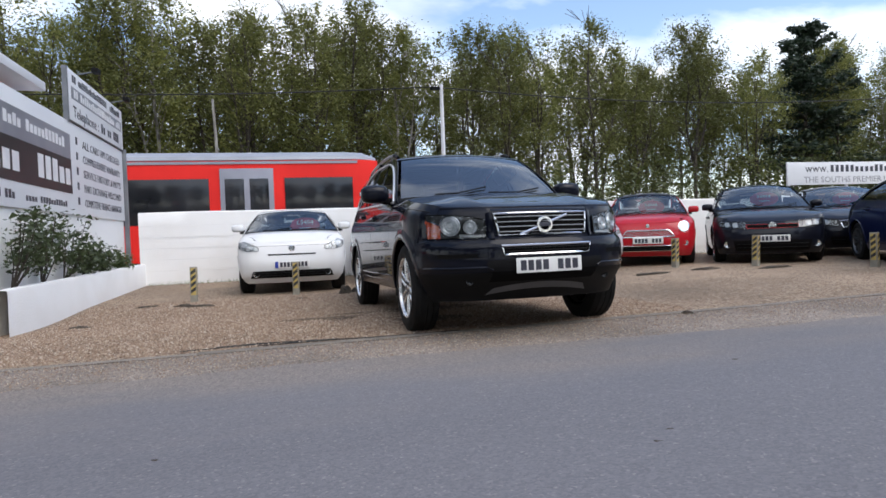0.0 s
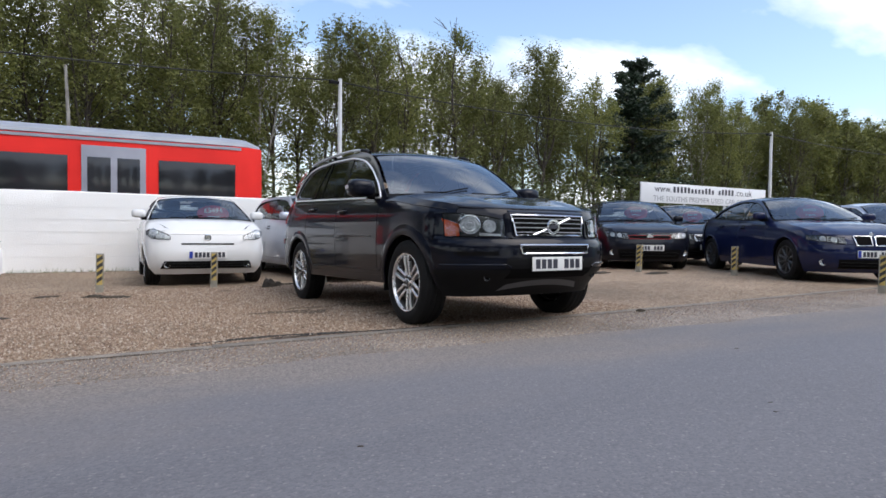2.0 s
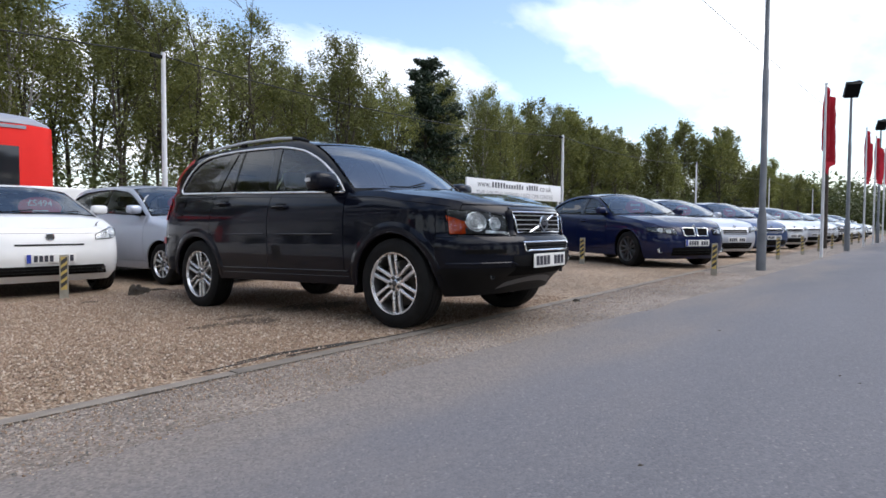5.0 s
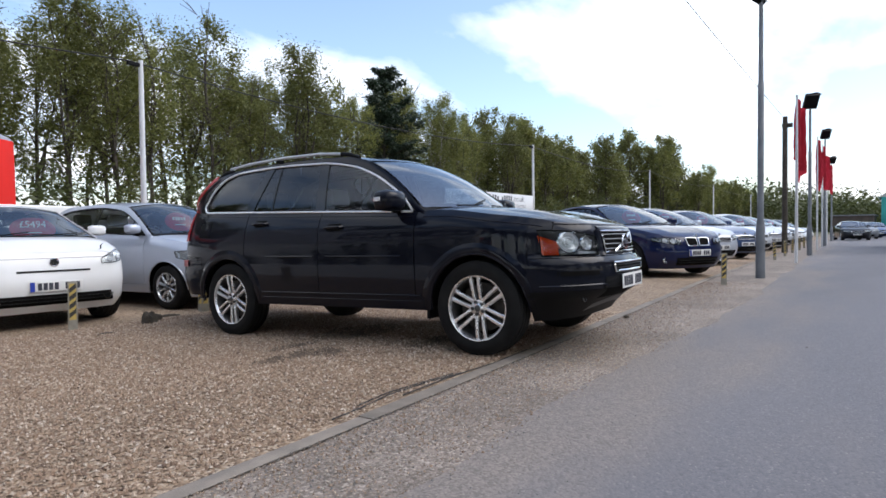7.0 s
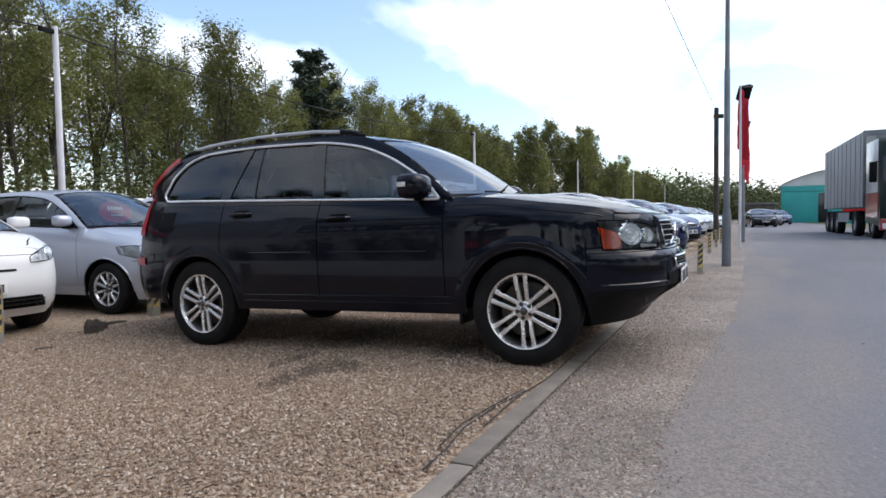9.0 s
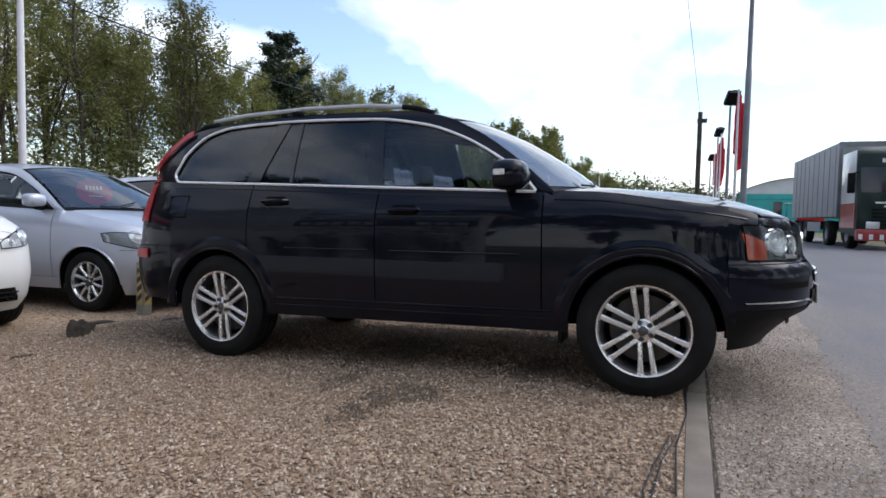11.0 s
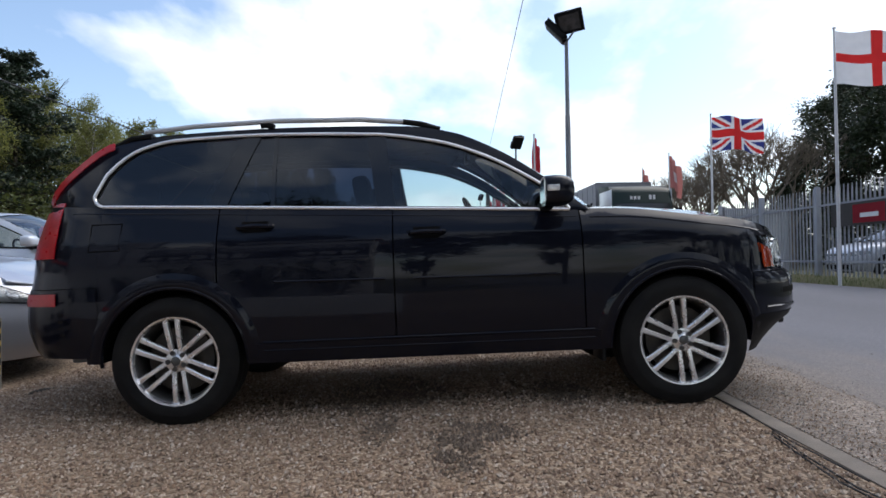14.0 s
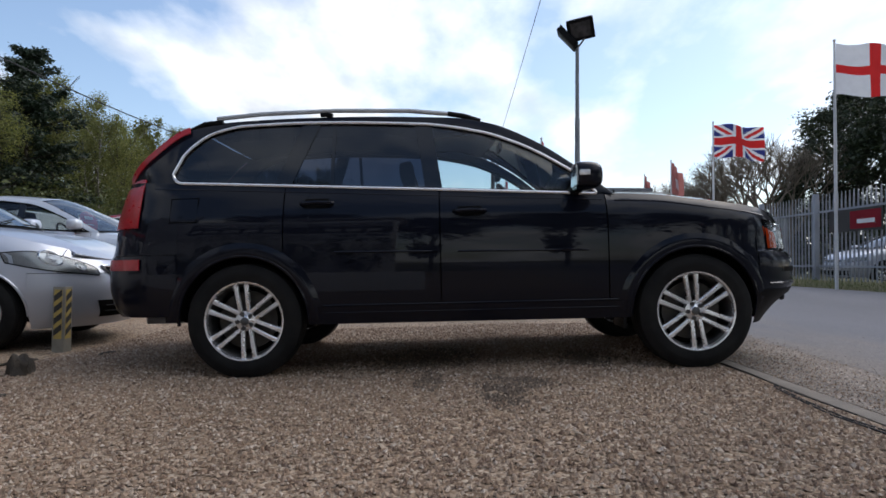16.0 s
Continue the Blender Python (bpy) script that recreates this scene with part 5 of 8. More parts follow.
        while rr and S.dlo(ye_top) < S.belt(ye_top) + rr:
            ye_top -= 0.0005
        line = [(s * (S.XG(y, S.dlo(y)) + 0.006), y, S.dlo(y)) for y in ramp(S.d0, ye_top, 60)]
        if rr:
            arc = [(yb + rr * math.cos(a), S.belt(yb) + 0.002 + rr * (1 - math.sin(a))) for a in ramp(0.15, math.pi / 2, 8)]
            line += [(s * (S.XG(y, z) + 0.004), y, z) for y, z in arc]
            fan = bmesh.new()
            sheet(fan, [[(s * (S.XG(y, z) + 0.001), y, z), (s * (S.XG(S.d1, S.belt(S.d1)) + 0.001), S.d1 + 0.006, S.belt(S.d1) - 0.004)] for y, z in arc])
            part("window_corner", fan, B, t)
        line += [(s * (S.XG(y, S.belt(y)) + 0.004), y, S.belt(y) + 0.002) for y in ramp(yb, S.d0, 40)[1:]]
        part("window_trim", tube(bmesh.new(), line, 0.0095 if trim == "chrome" else 0.006, 6, closed=True), M["bright_trim" if trim == "chrome" else "black"], t)
        if detail:
            part("window_seal", tube(bmesh.new(), [(x - s * 0.022, y, z) for x, y, z in line], 0.015, 6, closed=True), M["black"], t)
        # mirror
        my, mz = S.d0 + 0.13, S.belt(S.d0 + 0.13) + 0.065
        mx = S.XG(my, mz)
        ms = 1.06 if name == "estate_car" else 0.80
        bm = bmesh.new()
        bmesh.ops.create_uvsphere(bm, u_segments=18, v_segments=12, radius=1.0)
        for v in bm.verts:
            e = lambda q, p: math.copysign(abs(q) ** p, q)
            v.co = Vector((e(v.co.x, 0.6) * 0.125, min(0.05, e(v.co.y, 0.75) * 0.105), e(v.co.z, 0.55) * 0.080)) * ms
        bmesh.ops.transform(bm, matrix=pose(s * (mx + 0.165 * ms), my - 0.01, mz + 0.02, 0, 0, s * 2), verts=bm.verts)
        mi = part("door_mirror", bm, M[mirror or body], t, smooth=60)
        part("mirror_arm", tube(bmesh.new(), [(s * (mx - 0.02), my + 0.02, mz - 0.05), (s * (mx + 0.10), my, mz - 0.04)], 0.035, 8), M["black"], mi)
        part("mirror_glass", boxed(-0.09 * ms, 0.09 * ms, 0.051 * ms, 0.054 * ms, -0.055 * ms, 0.055 * ms, m=pose(s * (mx + 0.165 * ms), my - 0.01, mz + 0.02, 0, 0, s * 2)), M["chrome"], mi)
    # cabin
    if detail:
        zf = S.sill + 0.22
        seats(t, S, M[seat_mat], S.head + 0.12, zf, S.xroof * 1.3)
        seats(t, S, M[seat_mat], S.head + 1.0, zf + 0.02, S.xroof * 1.2)
        part("dashboard", boxed(-S.xroof * 1.05, S.xroof * 1.05, S.e0 + 0.02, S.e0 + 0.42, S.belt(S.e0) - 0.30, S.belt(S.e0) - 0.05, bevel=0.06), M["black"], t)
        bm = lathe(bmesh.new(), [(0.012 * math.sin(a), 0.175 + 0.013 * math.cos(a)) for a in ramp(0, math.tau, 8)], 26, axis="z")
        bmesh.ops.transform(bm, matrix=pose(-S.xroof * 0.55, S.e0 + 0.60, S.belt(S.e0) - 0.02, 62), verts=bm.verts)
        part("steering_wheel", bm, M["black"], t)
        part("cabin_floor", boxed(-S.track + 0.05, S.track - 0.05, S.e0 - 0.1, S.e1 - 0.15, S.sill + 0.12, S.sill + 0.20), M["void"], t)
        part("rear_view_mirror", boxed(-0.11, 0.11, S.head - 0.12, S.head - 0.09, S.roofz - 0.16, S.roofz - 0.09, bevel=0.012), M["black"], t)
    for s in (-1, 1):
        low_row = slab(S.e0 + 0.03, S.head - 0.01, -S.cowl, -0.07, 0.010, S.rise, 12, 0.035)
        tubepts = [Vector(low_row[k][j]) + Vector((0, -0.012, 0.012)) for k, j in (((0, 8), (0, 11), (1, 14)) if s > 0 else ((0, 3), (0, 5), (1, 8)))]
        part("wiper", tube(bmesh.new(), tubepts, 0.007, 5), M["black"], t)
    # wheels
    for c in (0.0, S.wb):
        for s in (-1, 1):
            wheel(t, s, S.track, c, S.r, S.rim, S.tw, spokes, rim_mat)
    # number plate
    pz = plate[1]
    py = S.Yf(0, pz) - 0.012
    pl = part("number_plate", boxed(-0.26, 0.26, py - 0.008, py, pz - 0.055, pz + 0.055, bevel=0.003, m=pose(plate[0], 0, 0)), M["plate"], t, "white number plate")
    bar_row("plate_writing", -0.235 if len(plate) < 3 else -0.19, 0.235, pz - 0.037, pz + 0.037, 8, M["ink"], pl, pose(plate[0], py - 0.0095, 0), gap=0.26, even=True)
    if len(plate) > 2:
        part("plate_band", boxed(-0.255, -0.21, py - 0.0105, py - 0.008, pz - 0.05, pz + 0.05), M["plate_blue"], pl)
    if price:
        c = slab(S.e0 + 0.03, S.head - 0.01, -S.cowl, -0.07, 0.010, S.rise, 12, 0.035)
        g = Vector(c[8][8])
        up = Vector((0, 0.26, 0.966))
        nrm = Vector((1, 0, 0)).cross(up).normalized()
        if nrm.y > 0:
            nrm = -nrm
        cen = g + Vector((price, 0.035, -0.045)) - up * 0.145
        bm = bmesh.new()
        ring = [bm.verts.new(cen + Vector((1, 0, 0)) * math.cos(q) * 0.25 + up * math.sin(q) * 0.145) for q in ramp(0, math.tau, 33)[:-1]]
        bm.faces.new(ring)
        bmesh.ops.solidify(bm, geom=bm.faces[:], thickness=0.003)
        pr = part("price_card", bm, M["price_red"], t, "red oval price card")
        q = Matrix((Vector((1, 0, 0)), up, nrm)).transposed().to_4x4()
        if name == "city_car":
            lettering("price", "\u00a35494", 0.115, Matrix.Translation(cen + nrm * 0.006 + up * 0.02) @ q, M["white_ink"], pr, align="CENTER")
        else:
            for k in range(5):
                part("price", boxed(-0.115 + 0.048 * k, -0.085 + 0.048 * k, 0.025, 0.070, 0.006, 0.009, m=Matrix.Translation(cen) @ q), M["white_ink"], pr)
        part("small_print", boxed(-0.09, 0.09, -0.052, -0.042, 0.006, 0.009, m=Matrix.Translation(cen) @ q), M["white_ink"], pr)
    if nose:
        nose["make"](t, S, B)
    return t

# ---------- what sits on a car's nose ----------


def lamp_patch(S, s, x0, x1, z0, z1, off, slant=0.02, nx=14, tall=False):
    def shape(u, v):
        if tall:          # tall lamp whose upper edge falls towards the grille
            return x0, x1, z0 + 0.006 * u, z1 - 0.045 * (1 - u) ** 2.0 + 0.012 * u
        lo, hi = slant if isinstance(slant, tuple) else (slant, slant * 0.6)
        if isinstance(slant, tuple):          # a leaf-shaped lamp, rounded at both ends
            return x0, x1, z0 + lo * u + 0.055 * u ** 6, z1 + hi * u - 0.070 * u ** 5 - 0.02 * (1 - u) ** 4
        return x0, x1, z0 + lo * u, z1 + hi * u - 0.02 * (u - 0.4) ** 2
    rows = ring_patch(S, x0, x1, z0, z1, off, nx, 6, shape)
    return [[(s * x, y, z) for x, y, z in r] for r in rows]


def outline(rows):
    a, b = rows[0], rows[-1]
    return list(a) + [r[-1] for r in rows[1:-1]] + list(b)[::-1] + [r[0] for r in rows[1:-1]][::-1]


def make_nose(lamp, grille, intake=None, fog=None, badge=None, amber=None, bowls=(), slats=3, frame="chrome", split=False, black_low=None, housing="lamp_dark", tall=False, frame_r=0.0105, lens=True, fog_mat="chrome"):
    """Lamps, grille, air intake and badge for the front of a car."""

    def make(t, S, B):
        for s in (-1, 1):
            x0, x1, z0, z1, slant = lamp
            h = part("headlamp", shell(lamp_patch(S, s, x0, x1, z0, z1, 0.004, slant, tall=tall), 0.0), M[housing], t)
            for bx, bz, r in bowls:
                round_lamp(h, S, s, bx, bz, r)
            if amber:
                a0, a1 = amber
                rows = ring_patch(S, a0, a1, z0, z1, 0.008, 8, 6, lambda u, v: (a0, a1 + 0.010 * v, z0 + 0.006, z1 - 0.030 - 0.050 * (1 - u)))
                part("indicator", shell([[(s * x, y, z) for x, y, z in r] for r in rows], 0.006), M["amber"], h)
                rows = ring_patch(S, 0.47, 0.60, z0, z0, 0.012, 8, 3, lambda u, v: (0.465, 0.615, z0 + 0.010, z0 + 0.022 + 0.012 * u))
                part("lamp_trim", shell([[(s * x, y, z) for x, y, z in r] for r in rows], 0.003), M["lamp_bowl"], h)
            if lens:
                part("lamp_cover", shell(lamp_patch(S, s, x0, x1, z0, z1, 0.024, slant, tall=tall), 0.0), M["cover"], h)
                part("lamp_seal", tube(bmesh.new(), outline(lamp_patch(S, s, x0, x1, z0, z1, 0.007, slant, tall=tall)), 0.0045, 5, closed=True), M["void"], h)
            if fog:
                y = S.Yf(fog[0], fog[1])
                f = part("fog_lamp", lathe(bmesh.new(), [(0.0, fog[2] * 1.25), (-0.012, fog[2] * 1.2), (-0.012, fog[2]), (0.0, fog[2] * 0.9), (0.004, 0.001)], 18, axis="y"), M[fog_mat], t)
                f.location = (s * fog[0], y - 0.005, fog[1])
        halves = ((-1, 1),) if not split else ((-1, -0.10), (0.10, 1))
        if grille:
            hw0, hw1, g0, g1 = grille
            for a, b in halves:
                g = part("grille", shell(ring_patch(S, 0, 0, 0, 0, 0.005, 16, 5, lambda u, v: ((hw0 + (hw1 - hw0) * v) * a, (hw0 + (hw1 - hw0) * v) * b, g0, g1)), 0.0), M["void"], t)
                for k in range(slats):
                    v = (k + 0.7) / (slats + 0.4)
                    w = hw0 + (hw1 - hw0) * v
                    z = g0 + (g1 - g0) * v
                    part("slat", tube(bmesh.new(), [(x, S.Yf(x, z) - 0.012, z) for x in ramp(w * a, w * b, 14)], 0.0034, 6), M["steel"] if frame == "chrome" else M["black"], g)
                rows = ring_patch(S, 0, 0, 0, 0, 0.014, 16, 5, lambda u, v: ((hw0 + (hw1 - hw0) * v) * a, (hw0 + (hw1 - hw0) * v) * b, g0, g1))
                part("grille_frame", tube(bmesh.new(), outline(rows), frame_r, 7, closed=True), M[frame], g)
        if intake:
            hw0, hw1, g0, g1 = intake[:4]
            i = part("air_intake", shell(ring_patch(S, 0, 0, 0, 0, 0.012, 18, 5, lambda u, v: (-(hw0 + (hw1 - hw0) * v), hw0 + (hw1 - hw0) * v, g0, g1)), 0.0), M["void"], t)
            rows = ring_patch(S, 0, 0, 0, 0, 0.016, 18, 5, lambda u, v: (-(hw0 + (hw1 - hw0) * v), hw0 + (hw1 - hw0) * v, g0, g1))
            if len(intake) > 4:
                part("intake_frame", tube(bmesh.new(), outline(rows), 0.0085, 6, closed=True), M[intake[4]], i)
            for k in range(2):
                z = g0 + (g1 - g0) * (k + 1) / 3
                part("slat", tube(bmesh.new(), [(x, S.Yf(x, z) - 0.016, z) for x in ramp(-hw0 * 0.97, hw0 * 0.97, 14)], 0.006, 6), M["black"], i)
        if badge:
            z, r = badge
            b = part("badge", lathe(bmesh.new(), [(0.0, r), (-0.010, r * 0.97), (-0.012, r * 0.8), (-0.006, r * 0.72), (-0.006, 0.001)], 22, axis="y"), M["chrome"], t)
            b.location = (0, S.Yf(0, z) - 0.014, z)
        if black_low:
            z0, z1, hw = black_low
            part("valance", shell(ring_patch(S, -hw, hw, z0, z1, 0.012, 20, 4), 0.0), M["black"], t)
    return make


# ---------- the black estate on the kerb ----------
M["paint_black"] = paint("black_metallic_paint", (0.003, 0.004, 0.0095), ior=1.33)
M["skid"] = surf("grey_skid_plate", (0.085, 0.085, 0.088), (0.115, 0.115, 0.12), scale=6, rough=0.5, metal=0.2)
SUV_LAMP = (0.440, 0.812, 0.744, 0.924, 0.012)
SUV = Shape(wb=2.857, r=0.365, rim=0.252, tw=0.215, arch=0.412, track=0.790, sill=0.335, low=0.268, bump=0.728, hood0=0.962, cowl=0.20, crown=0.048, crease=0.018, hoodw=0.925, rise=0.026,
            wz=[(0.2, 0.85), (0.35, 0.888), (0.5, 0.910), (0.7, 0.917), (0.9, 0.913), (1.02, 0.896), (1.13, 0.860), (1.26, 0.830), (1.4, 0.81)],
            yf=[(0.2, -0.60), (0.30, -0.665), (0.36, -0.725), (0.42, -0.80), (0.47, -0.875), (0.55, -0.905), (0.66, -0.902), (0.712, -0.895), (0.734, -0.865), (0.752, -0.842), (0.85, -0.832), (0.93, -0.812), (1.05, -0.72)],
            yr=[(0.3, 3.70), (0.45, 3.84), (0.6, 3.88), (0.74, 3.87), (0.85, 3.84), (1.0, 3.82), (1.26, 3.76), (1.45, 3.66)], ycf=-0.05, nf=[(0.2, 2.6), (0.68, 2.6), (0.76, 2.4), (1.2, 2.4)], ycr=2.95, nr=4.2,
            fend=[(-0.80, 0.960), (-0.57, 1.000), (-0.40, 1.034), (-0.1, 1.075), (0.27, 1.125), (0.55, 1.135)],
            belt=[(0.5, 1.122), (0.6, 1.127), (3.35, 1.256), (3.8, 1.275)],
            dlo=[(0.60, 1.135), (0.69, 1.238), (0.845, 1.350), (1.075, 1.480), (1.34, 1.577), (1.73, 1.640), (2.45, 1.665), (2.90, 1.652), (3.10, 1.605), (3.25, 1.49), (3.325, 1.35), (3.335, 1.262)],
            edge=[(0.50, 1.135), (0.72, 1.325), (1.0, 1.52), (1.25, 1.635), (1.5, 1.685), (2.3, 1.708), (3.0, 1.688), (3.28, 1.63), (3.5, 1.46), (3.70, 1.27)], head=1.24, tail=3.22, xroof=0.635)
make_suv_nose = make_nose(lamp=SUV_LAMP, amber=(0.735, 0.808), bowls=((0.672, 0.842, 0.076), (0.545, 0.828, 0.052)), housing="lamp_black", tall=True,
                          grille=(0.345, 0.372, 0.757, 0.918), slats=4, intake=(0.336, 0.354, 0.615, 0.680, "chrome"), fog=(0.56, 0.425, 0.022), fog_mat="lamp_black", frame_r=0.0085)


def suv_extras(t, S, B):
    make_suv_nose(t, S, B)
    # diagonal bar with a ring on the grille
    y = S.Yf(0, 0.828) - 0.022
    part("grille_bar", tube(bmesh.new(), [(0.19, y + 0.012, 0.898), (0.0, y, 0.828), (-0.19, y + 0.012, 0.757)], 0.011, 6), M["chrome"], t, "slanting chrome bar")
    bd = part("badge", lathe(bmesh.new(), [(-0.012, 0.064), (-0.022, 0.060), (-0.022, 0.043), (-0.014, 0.040)], 24, axis="y"), M["chrome"], t)
    bd.location = (0, y + 0.006, 0.828)
    part("badge_band", boxed(-0.044, 0.044, y - 0.022, y - 0.012, 0.812, 0.844, bevel=0.003), M["ink"], t, "dark blue band across the ring")
    part("skid_plate", shell(ring_patch(S, 0, 0, 0, 0, 0.014, 18, 5, lambda u, v: (-(0.42 - 0.05 * v), 0.42 - 0.05 * v, 0.352 - 0.040 * (2 * u - 1) ** 2, 0.402 - 0.036 * (2 * u - 1) ** 2)), 0.0), M["skid"], t, "satin silver skid plate")
    part("bumper_band", shell(ring_patch(S, -0.46, 0.46, 0.495, 0.578, 0.013, 18, 5), 0.0), M["black"], t)
    part("lower_grille", shell(ring_patch(S, -0.42, 0.42, 0.415, 0.492, 0.013, 18, 5), 0.0), M["void"], t)
    part("grille_top", shell([[(x, S.Yf(x, z) - 0.022 + 0.025 * ((z - 0.930) / 0.03) ** 2, z) for z in ramp(0.930, 0.962, 5)] for x in ramp(-0.386, 0.386, 16)], 0.02), B, t)
    # lower half of the bumper in dark plastic; its black low edge also stands for the shadow beneath
    part("bumper_lower", shell(nose_rows(S, S.wz(0.4) * 0.80, -S.arch - 0.004, 0.270, 0.49, n=8, off=0.010), 0), M["black"], t)
    for s in (-1, 1):
        part("bumper_crease", tube(bmesh.new(), [(s * x, S.Yf(x, 0.505) - 0.012, 0.505 + 0.02 * (x > 0.45)) for x in ramp(0.42, 0.845, 14)], 0.010, 6), B, t)
        part("bumper_slot", shell([[(s * x, S.Yf(x, z) - 0.0085, z) for z in ramp(0.600, 0.632, 3)] for x in ramp(0.52, 0.845, 12)]), M["void"], t)
        # rear lamps: a block on the shoulder and a strip up the pillar
        rows = [[(s * (S.XS(y, z) + 0.016), y, z) for z in ramp(0.968, S.belt(y) + 0.03, 6)] for y in ramp(3.525, 3.76, 9)]
        l = part("rear_lamp", shell(rows, 0.006), M["red_lens"], t)
        rows = []
        for y in ramp(3.27, 3.71, 14):
            e = S.edge(y)
            rows.append([(s * (S.XG(y, e - q) + 0.014), y - 0.25 * q, e - q + 0.016) for q in ramp(-0.002, 0.042, 4)])
        part("lamp_strip", shell(rows, 0.006), M["red_lens"], l)
        part("bumper_reflector", shell([[(s * (S.XS(y, z) + 0.018), y, z) for z in ramp(0.700, 0.768, 3)] for y in ramp(3.51, 3.79, 8)], 0.004), M["red_lens"], t)
        # roof rail
        pts = [(s * 0.628, y, S.edge(y) + h) for y, h in ((1.38, 0.006), (1.52, 0.026), (1.8, 0.042), (2.3, 0.044), (2.8, 0.042), (3.10, 0.036), (3.26, 0.010))]
        r = part("roof_rail", tube(bmesh.new(), pts[1:-1], 0.016, 8), M["satin"], t, "satin silver roof rail")
        for a, b in ((1.32, 1.54), (2.32, 2.40), (3.06, 3.30)):
            part("rail_foot", tube(bmesh.new(), [(s * 0.628, a, S.edge(a) + 0.006), (s * 0.628, (a + b) / 2, S.edge((a + b) / 2) + 0.020), (s * 0.628, b, S.edge(b) + (0.028 if b < 2 else 0.02 if b < 3 else 0.002))], 0.018, 8), M["black"], r)
        # thin strips on the doors and flared cladding round the wheels
        for a, b in ((0.68, 1.50), (1.66, 2.28)):
            part("door_strip", tube(bmesh.new(), [(s * (S.XS(y, 0.760 + 0.012 * y) + 0.003), y, 0.760 + 0.012 * y) for y in ramp(a, b, 8)], 0.007, 6), M["paint_black"], t)
        part("shoulder_crease", tube(bmesh.new(), [(s * (S.XS(y, S.top(y) - 0.052) - 0.003), y, S.top(y) - 0.052) for y in ramp(-0.50, 0.49, 16)], 0.007, 6), B, t)
        part("shoulder_crease", tube(bmesh.new(), [(s * (S.XS(y, S.belt(y) - 0.040) - 0.003), y, S.belt(y) - 0.040) for y in ramp(0.57, 3.45, 30)], 0.0055, 6), B, t)
        part("grille_surround", shell([[(s * q, S.Yf(q, z) - 0.024 + 0.030 * ((q - 0.385) / 0.05) ** 2, z) for z in ramp(0.738, 0.945 - 0.5 * (q - 0.386), 8)] for q in ramp(0.386, 0.438, 6)], 0.02), B, t)
        for z, r in ((0.452, 0.006), (0.405, 0.005)):
            part("sill_crease", tube(bmesh.new(), [(s * (S.X(y, z) + 0.004), y, z) for y in ramp(S.arch + 0.09, S.wb - S.arch - 0.09, 12)], r, 6), B, t)
        for c in (0.0, S.wb):
            rows = []
            for a in ramp(0.0, math.pi, 36):
                rows.append([(s * (S.X(c + math.cos(a) * q, S.r + math.sin(a) * q) + o), c + math.cos(a) * q, S.r + math.sin(a) * q) for q, o in ((S.arch - 0.006, -0.006), (S.arch + 0.002, 0.006), (S.arch + 0.016, 0.010), (S.arch + 0.040, 0.0105), (S.arch + 0.052, 0.009), (S.arch + 0.062, 0.004), (S.arch + 0.080, 0.001), (S.arch + 0.088, -0.003))])
            part("arch_flare", shell(rows), M["paint_black"], t)
        part("mud_flap", boxed(-0.11, 0.11, -0.012, 0.012, 0.265, 0.42, bevel=0.006, m=pose(s * 0.775, 0.45, 0)), M["black"], t)
        part("lamp_repeater", boxed(-0.016, 0.012, -0.030, 0.036, -0.012, 0.022, bevel=0.008, m=pose(s * (S.XG(0.73, 1.2) + 0.297), 0.735, 1.222)), M["lamp_bowl"], t)
    # fuel flap, exhaust, aerial fin
    part("fuel_flap", shell([[(-(S.XS(y, z) + 0.002), y, z) for z in ramp(1.0, 1.145, 4)] for y in ramp(3.15, 3.315, 5)], 0.003), B, t)
    part("flap_gap", tube(bmesh.new(), [(-(S.XS(y, z) + 0.001), y, z) for y, z in ((3.145, 0.995), (3.145, 1.15), (3.32, 1.15), (3.32, 0.995))], 0.004, 5, closed=True), M["void"], t)
    part("exhaust", tube(bmesh.new(), [(-0.55, 3.1, 0.36), (-0.55, 3.62, 0.36)], 0.03, 10), M["steel_dark"], t)
    part("axle", tube(bmesh.new(), [(-0.7, S.wb, 0.365), (0.7, S.wb, 0.365)], 0.05, 8), M["void"], t)
    part("axle", tube(bmesh.new(), [(-0.7, 0, 0.365), (0.7, 0, 0.365)], 0.05, 8), M["void"], t)


SUV_AT = Matrix.LocRotScale((1.790, 5.17, 0.022), Euler((radians(-1.5), 0, radians(0.4))), None)
suv = build_car("estate_car", SUV_AT, SUV, "paint_black", "black seven-seat estate with chrome window trim and silver wheels", rear_glass="tint", spokes=(6, True, 0.10), rim_mat="alloy",
                nose={"make": suv_extras, "wing_y": -0.56, "tail_y": 3.54, "rear_bump": 0.79, "rear_low": 0.40}, doors=(0.55, 1.61, 2.60), handles=((1.42, 1.03), (2.39, 1.10)), pillars=((1.665, 0.14, 0.055), (2.30, 0.0, 0.012), (2.56, -0.40, 0.055)), screen="screen", glass="tint_front", seat_mat="seat_beige", plate=(0.0, 0.532), lower="paint_black")

